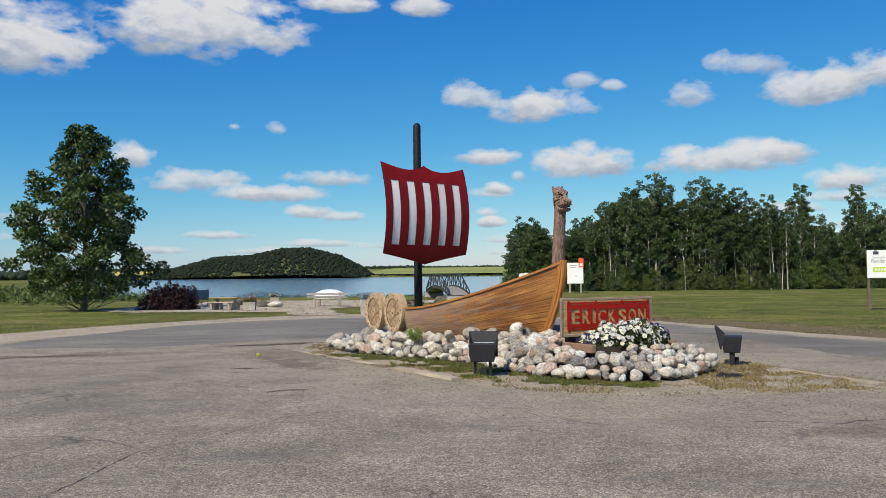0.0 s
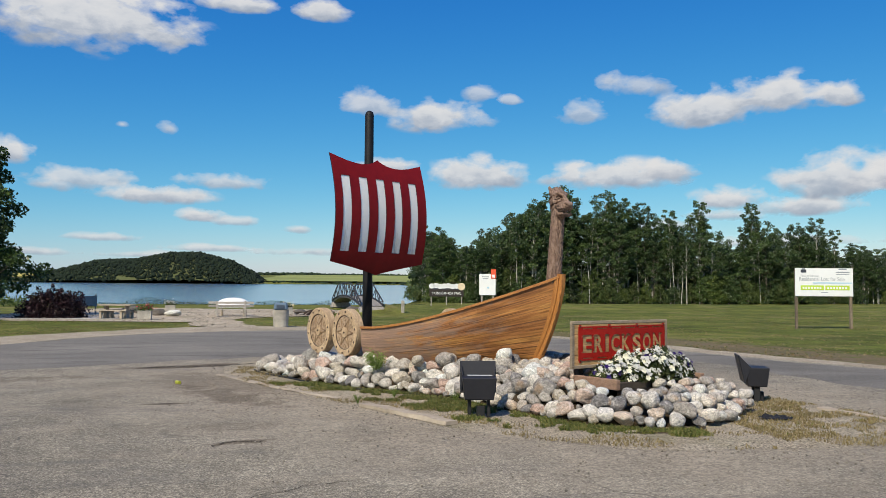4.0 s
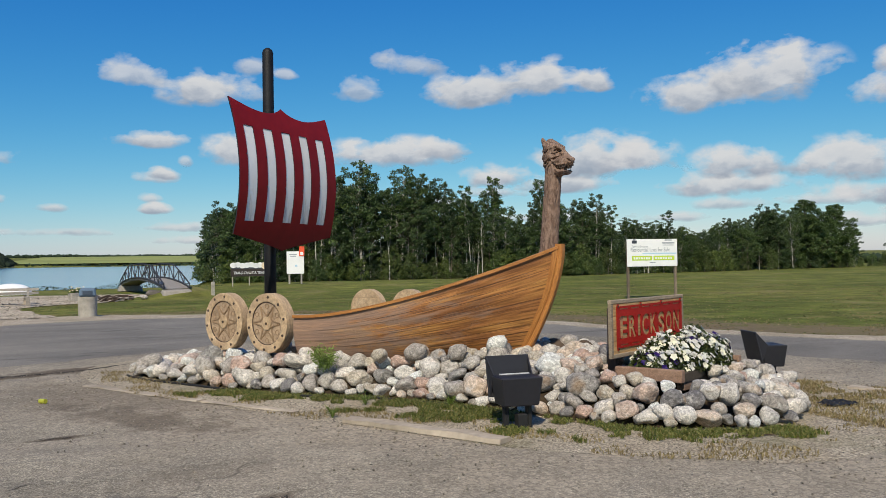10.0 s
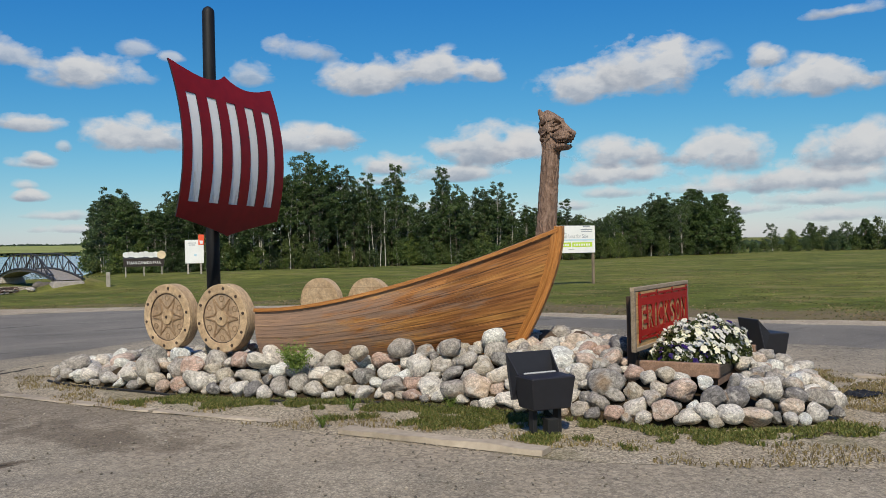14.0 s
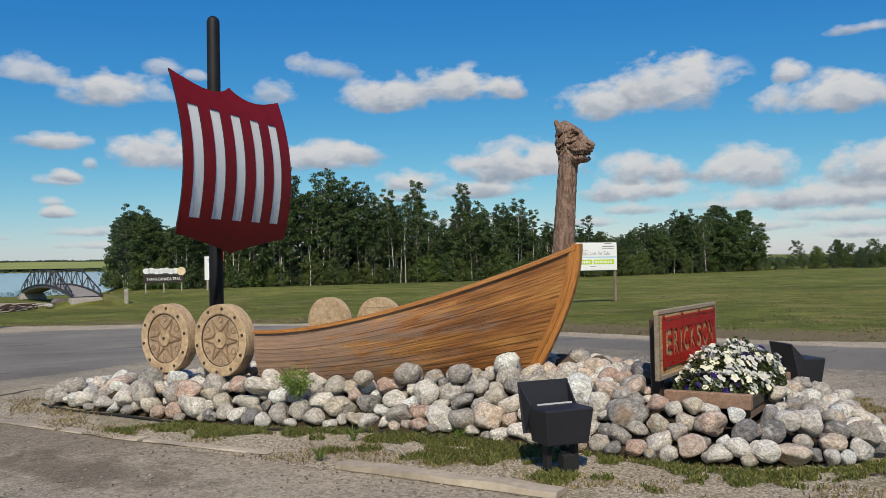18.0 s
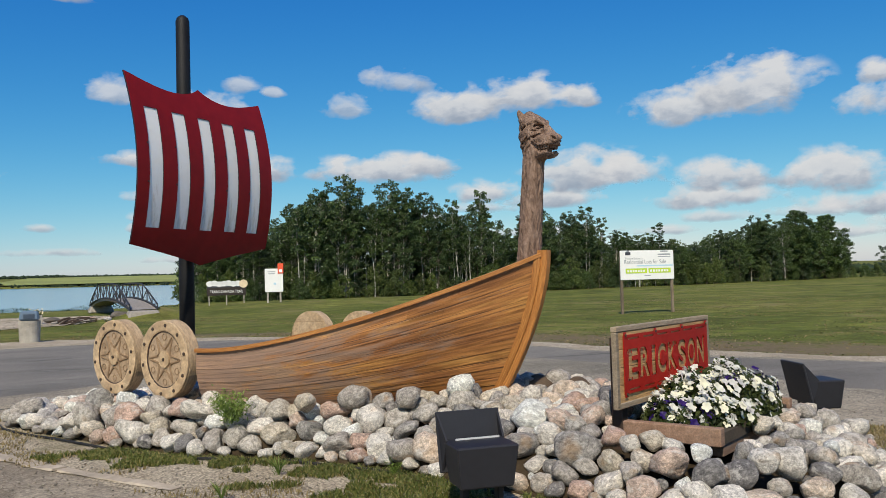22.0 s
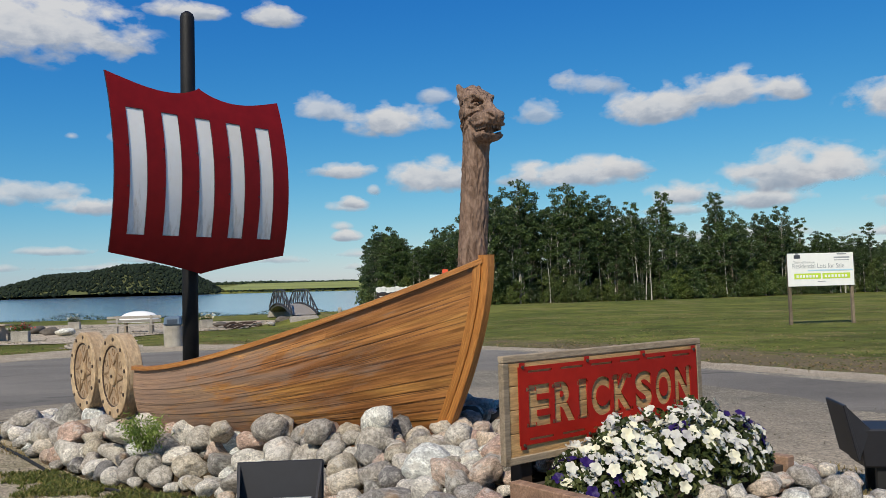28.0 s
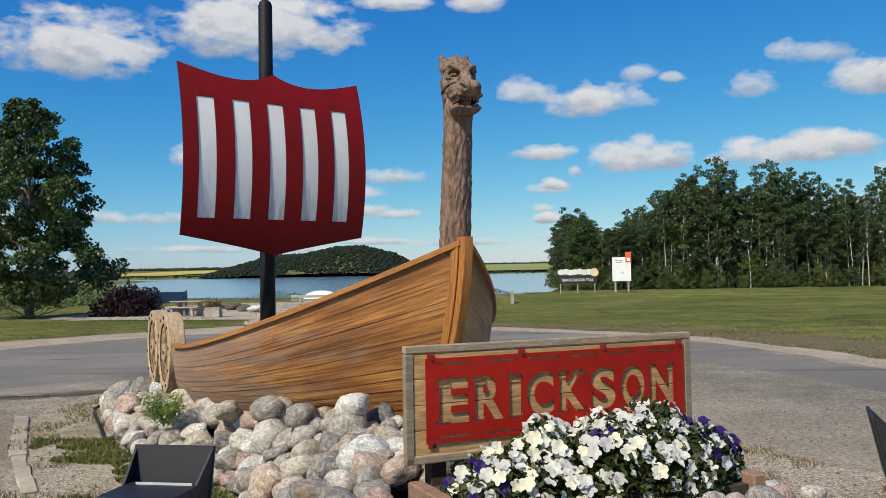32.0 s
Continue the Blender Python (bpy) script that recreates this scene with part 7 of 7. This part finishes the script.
tree("broadleaf_tree", big, pose(128, 131, land_z(128, 131) - 0.1, 0, 0, 200) @ Matrix.Diagonal((0.95, 0.95, 0.82, 1)), "large round dark green tree at the end of the wood")
tree("broadleaf_tree", big, pose(138, 134, land_z(138, 134) - 0.1, 0, 0, 80) @ Matrix.Diagonal((0.92, 0.92, 0.78, 1)), "round dark green tree at the end of the wood")
tree("broadleaf_tree", big, pose(116, 129, land_z(116, 129) - 0.1, 0, 0, 140) @ Matrix.Diagonal((0.6, 0.6, 0.68, 1)), "smaller dark green tree in the wood")
tree("aspen", ASPENS[8][0], pose(166, 142, land_z(166, 142), 0, 0, 20) @ Matrix.Scale(0.68, 4), "lone small aspen beyond the field")
for i in range(26):
    x = 182 + i * 3.2 + rng.uniform(-2, 2)
    y = 138 - i * 1.6 + rng.uniform(-4, 6)
    if i % 2:
        tree("broadleaf_tree", big, pose(x + 3, y + 5, land_z(x, y) - 0.1, 0, 0, rng.uniform(0, 360)) @ Matrix.Scale(0.42 + 0.018 * i, 4), "dark round tree in the far clump", "far clump of trees")
    tree("aspen", SHRUBS[i % 4], pose(x, y, land_z(x, y) - 0.1, 0, 0, rng.uniform(0, 360)) @ Matrix.Scale(1.3 + 0.04 * i, 4), "bushy aspen in the far clump beyond the field", "far clump of trees")
for i in range(22):
    x, y = 142 + i * 3 + rng.uniform(-2, 2), 135 + rng.uniform(-2, 6)
    tree("shrub", rng.choice(SHRUBS), pose(x, y, land_z(x, y) - 0.1, 0, 0, rng.uniform(0, 360)) @ Matrix.Scale(rng.uniform(0.6, 0.95), 4), "low shrub along the far field edge", "shrubs at the wood edge")

# purple bush in the stone bed
g = np.random.default_rng(9)
bush = thing("purple_bush", pose(-17.5, 53.0, 0) @ Matrix.Scale(0.86, 4), "rounded dark purple-leaved bush in the stone bed", "bush")
n = 9000
d = g.normal(size=(n, 3))
d /= np.linalg.norm(d, axis=1, keepdims=True)
d[:, 2] = np.abs(d[:, 2])
lump = 1 + 0.22 * np.sin(d[:, 0] * 9 + 2) * np.sin(d[:, 1] * 8) + 0.12 * np.sin(d[:, 0] * 23 + d[:, 2] * 17)
P = d * np.array([2.05, 1.5, 1.75]) * (lump * g.uniform(0.5, 1.05, n) ** 0.5)[:, None]
link("foliage", quads("foliage", leaf_quads(P, 0.10, g, slim=0.4)), PURPLE, bush)
st = bmesh.new()
for i in range(16):
    a = i * 0.7
    tube(st, [(0, 0, 0), (math.cos(a) * 0.7, math.sin(a) * 0.5, 0.8), (math.cos(a) * 1.3, math.sin(a) * 0.9, 1.3)], [0.03, 0.02, 0.01], 5)
part("stems", st, DARKWOOD, bush)

# reeds and brush on the lake bank
c = []
for _ in range(16000):
    x = g.uniform(-52, 9)
    y = 98.5 + g.uniform(-2.5, 4) + (0.0 if x < -28 else 0)
    v = noise.noise(Vector((x * 0.22, 1.5, 0)))
    hgt = max(0.1, 0.25 + v * 0.9)
    c.append((x, y, g.uniform(-0.9, hgt)))
ob = link("bank_brush", quads("bank_brush", leaf_quads(np.array(c), 0.12, g, slim=0.22)), FOREST)
tagged(ob, "rough green brush and reeds along the lake bank", "brush", "", "stuff")
c = []
for _ in range(9000):
    x = g.uniform(-75, -31)
    y = 66 + g.uniform(0, 26) + (x + 31) * -0.1
    v = noise.noise(Vector((x * 0.2, y * 0.2, 3)))
    c.append((x, y, land_z(x, y) + g.uniform(0, max(0.25, 1.0 + v * 1.5))))
ob = link("tall_grass", quads("tall_grass", leaf_quads(np.array(c), 0.28, g, slim=0.25)), SHRUB)
tagged(ob, "tall rough grass and brush beside the lawn", "brush", "", "stuff")

# far shore: wooded hill, fields and tree belts
def far_wood(name, spots, label, mat=FOREST):
    """Joined lumpy tree crowns at x, y, z, radius."""
    g = np.random.default_rng(len(spots))
    bm = bmesh.new()
    bmesh.ops.create_icosphere(bm, subdivisions=1, radius=1)
    base = np.array([v.co[:] for v in bm.verts])
    tri = np.array([[v.index for v in f.verts] for f in bm.faces])
    bm.free()
    V, F = [], []
    for i, (x, y, z, r) in enumerate(spots):
        k = 1 + g.uniform(-0.22, 0.22, (len(base), 1))
        V.append(base * k * np.array([r, r, r * g.uniform(0.75, 1.15)]) + np.array([x, y, z]))
        F.append(tri + i * len(base))
    me = bpy.data.meshes.new(name)
    me.from_pydata(np.concatenate(V).tolist(), [], np.concatenate(F).tolist())
    me.update()
    return tagged(link(name, me, mat, smooth=True), label, "far woods", "", "stuff")


def hill_z(x, y):
    """Height of the wooded island hill over the lake."""
    t = (x + 195) / 118
    p = 0
    if abs(t) < 1:
        p = 31 * float(np.interp(t, [-1, -0.8, -0.45, -0.12, 0.15, 0.4, 0.7, 0.9, 1], [0, 0.32, 0.70, 0.76, 0.98, 1.0, 0.72, 0.3, 0]))
    w = max(0.0, 1 - ((y - 905) / 80) ** 2)
    return p * w


bm = bmesh.new()
grid = []
for j in range(18):
    y = 830 + j * 9
    grid.append([bm.verts.new((-320 + i * 6, y, lake_z(y) - 0.6 + hill_z(-320 + i * 6, y) + (0.5 if hill_z(-320 + i * 6, y) > 0.3 else 0))) for i in range(42)])
for a, b in zip(grid, grid[1:]):
    for i in range(41):
        bm.faces.new((a[i], a[i + 1], b[i + 1], b[i]))
tagged(part("hill", bm, plain("rough hill grass", (0.09, 0.10, 0.035), 1.0, 0, 0.4, 0.1, 0), None, smooth=True), "grassy slope of the wooded hill across the lake", "hill", "", "structure")
rng = random.Random(5)
spots = []
for _ in range(10000):
    x, y = rng.uniform(-318, -72), rng.uniform(828, 930)
    hz = hill_z(x, y)
    if hz < 0.8:
        continue
    if noise.noise(Vector((x * 0.03, y * 0.05, 8))) > 0.45 and y < 870:
        continue
    spots.append((x, y, lake_z(y) + hz + rng.uniform(0.2, 1.6), 0.6 + 1.6 * rng.random() ** 3))
far_wood("hill_woods", spots, "dense dark green trees covering the hill across the lake", HILLWOOD)
spots = []
for _ in range(2200):
    x = rng.uniform(-900, 700)
    y = 1800 + rng.uniform(-60, 120)
    spots.append((x, y, land_z(x, y) + 1.0 + 3 * max(0, noise.noise(Vector((x * 0.006, 0, 1)))), rng.uniform(2.2, 4.6)))
for _ in range(420):
    x = rng.uniform(-470, 125)
    y = 884 + rng.uniform(-2, 16)
    if -330 < x < -70:
        continue
    spots.append((x, y, land_z(x, y) + 0.3, rng.uniform(0.9, 2.0)))
for _ in range(260):
    f = rng.random()
    x, y = -330 - 190 * f + rng.uniform(-30, 30), 640 + 220 * f + rng.uniform(-30, 30)
    spots.append((x, y, land_z(x, y) + 2, rng.uniform(3, 6)))
for _ in range(330):
    x, y = rng.uniform(-185, -70), rng.uniform(170, 340)
    if x > -0.55 * y - 14:
        continue
    spots.append((x, y, land_z(x, y) + 1, rng.uniform(1.5, 3.5)))
for _ in range(420):
    f = rng.random()
    x, y = 165 + 330 * f + rng.uniform(-8, 8), 186 + 40 * f + rng.uniform(-6, 10)
    spots.append((x, y, land_z(x, y) + rng.uniform(0.3, 1.6), rng.uniform(1.2, 2.6)))
far_wood("far_tree_belts", spots, "dark belts of trees along the far shore and horizon")


def field(name, x0, x1, y0, y1, mat, label):
    bm = bmesh.new()
    rows = []
    for j in range(9):
        y = y0 + (y1 - y0) * j / 8
        rows.append([bm.verts.new((x0 + (x1 - x0) * i / 10, y, land_z(x0, y) + 1.2)) for i in range(11)])
    for a, b in zip(rows, rows[1:]):
        for i in range(10):
            bm.faces.new((a[i], a[i + 1], b[i + 1], b[i]))
    tagged(part(name, bm, mat, None), label, "field", "", "structure")


field("green_field", -100, 500, 905, 1700, GREENF, "pale green and yellowish crop field across the lake")
field("canola_field", -560, -390, 960, 1500, CANOLA, "bright yellow canola field across the lake")

# ---- clouds ----
CLOUD_R = 4300.0


def cloud_patch():
    bm = bmesh.new()
    uv = bm.loops.layers.uv.new("uv")
    f = bm.faces.new([bm.verts.new(p) for p in ((-0.5, 0, -0.5), (0.5, 0, -0.5), (0.5, 0, 0.5), (-0.5, 0, 0.5))])
    for lp, t in zip(f.loops, ((0, 0), (1, 0), (1, 1), (0, 1))):
        lp[uv].uv = t
    me = bpy.data.meshes.new("cloud")
    bm.to_mesh(me)
    bm.free()
    me.materials.append(CLOUD)
    return me


PATCH = cloud_patch()


def clouds(rows, thin, label):
    """Rows of bearing to the left, elevation, width and height in degrees."""
    for i, (az, el, w, h) in enumerate(rows):
        R = CLOUD_R * (1 - 0.004 * (i % 9))
        a, e = radians(az), radians(el)
        p = Vector((-math.sin(a) * math.cos(e), math.cos(a) * math.cos(e), math.sin(e))) * R
        k = R * math.pi / 180
        ob = share("cloud", PATCH, None, Matrix.Translation(p) @ pose(0, 0, 0, -el, 0, az) @ Matrix.Diagonal((w * k * 1.3, 1, h * k * 1.42, 1)))
        ob.color = (1, 1, 1, thin)
        ob.visible_shadow = False
        tagged(ob, label, "cloud", "clouds", "structure")


clouds([(16.1, 17.4, 12.4, 5.7), (27.6, 15.4, 10.0, 5.0), (7.1, 18.9, 5.5, 1.6), (1.3, 18.9, 4.1, 2.0), (-7.0, 12.1, 6.7, 2.5), (-25.0, 12.3, 6.6, 2.9), (-29.4, 12.9, 6.2, 2.9), (-33.0, 12.6, 3.4, 1.9), (-3.3, 8.7, 5.0, 1.3), (-9.6, 8.3, 6.8, 2.6),
        (-19.0, 8.1, 9.6, 2.2), (-22.6, 8.3, 4.2, 1.7), (12.0, 6.3, 7.1, 1.5), (9.3, 5.0, 3.5, 1.0), (20.7, 8.5, 3.3, 1.9), (-3.9, 6.5, 2.5, 0.9), (-3.4, 4.2, 2.2, 0.8)], 1.0, "bright white cumulus cloud in the blue sky")
clouds([(-44.2, 12.4, 8.6, 4.4), (-40.2, 11.4, 7.4, 2.9), (-51.5, 12.2, 2.3, 1.7), (-53.8, 10.7, 9.0, 2.9), (-33.0, 7.6, 7.6, 3.2), (-36.0, 7.4, 5.4, 2.6), (-42.3, 6.7, 6.3, 2.3), (-48.8, 6.5, 6.6, 2.9), (-56.9, 6.3, 7.4, 3.2), (-41.6, 5.3, 8.4, 1.8),
        (-53.6, 4.5, 13.4, 2.0), (-26.6, 6.3, 5.5, 1.7), (-31.0, 5.7, 7.5, 1.4)], 1.0, "bright white cumulus cloud with a grey base")
# thin clouds; the lowest ones also paint the pale haze along the horizon
clouds([(-2.1, 12.9, 4.6, 2.4), (16.6, 7.2, 8.2, 1.8), (7.5, 7.3, 7.9, 1.3), (-3.2, 6.2, 3.5, 0.9), (-2.9, 4.9, 2.0, 0.8),
        (18.6, 6.7, 3.6, 1.3), (6.8, 4.7, 3.9, 0.9), (2.7, 4.2, 2.2, 0.7), (15.3, 3.4, 6.7, 0.7), (12.3, 2.3, 10.6, 0.6), (2.3, 2.7, 6.5, 0.8), (8.5, 2.8, 6.7, 0.6), (-41.5, 4.0, 5.0, 1.1), (-54.5, 3.1, 9.3, 1.1), (-49.8, 2.6, 8.6, 1.0), (-55.6, 2.0, 7.0, 1.0), (-56.2, 14.4, 5.8, 1.0),
        (-47.7, 4.0, 6.3, 1.0), (-38.2, 3.2, 5.6, 0.9), (-4.4, 3.0, 6.5, 0.8), (-6.0, 2.1, 8.1, 0.7), (-46.3, 1.7, 8.1, 0.8), (-26.0, 5.2, 6.3, 1.0), (25, 4.5, 8, 1.2), (21, 2.4, 10, 0.7), (-30, 3.4, 12, 0.9), (-18, 3.6, 8, 0.8), (31, 3.2, 9, 0.9), (-22, 4.6, 9, 0.9)], 0.66, "thin pale cloud in the blue sky")
clouds([(-9.5, 13.7, 2.9, 1.6), (11.3, 10.7, 1.9, 1.5), (14.2, 10.7, 1.3, 0.9), (-11.8, 13.2, 1.9, 0.9), (-5.3, 7.4, 1.2, 1.1), (-16.7, 12.4, 4.3, 2.3), (-20.6, 14.2, 6.3, 2.6)], 0.5, "faint wisp of cloud in the blue sky")
# unseen clouds beside and behind the camera, added to whiten the blue fill light
rng = random.Random(3)
around = []
for i in range(34):
    az = 42 + i * 7.4 + rng.uniform(-3, 3)
    if az > 292:
        break
    for _ in range(2):
        el = 4 + 44 * rng.random() ** 1.5
        around.append((az + rng.uniform(-4, 4), el, rng.uniform(6, 13), rng.uniform(2.2, 4.5)))
clouds(around, 1.0, "unseen white cloud added to whiten the sky light")
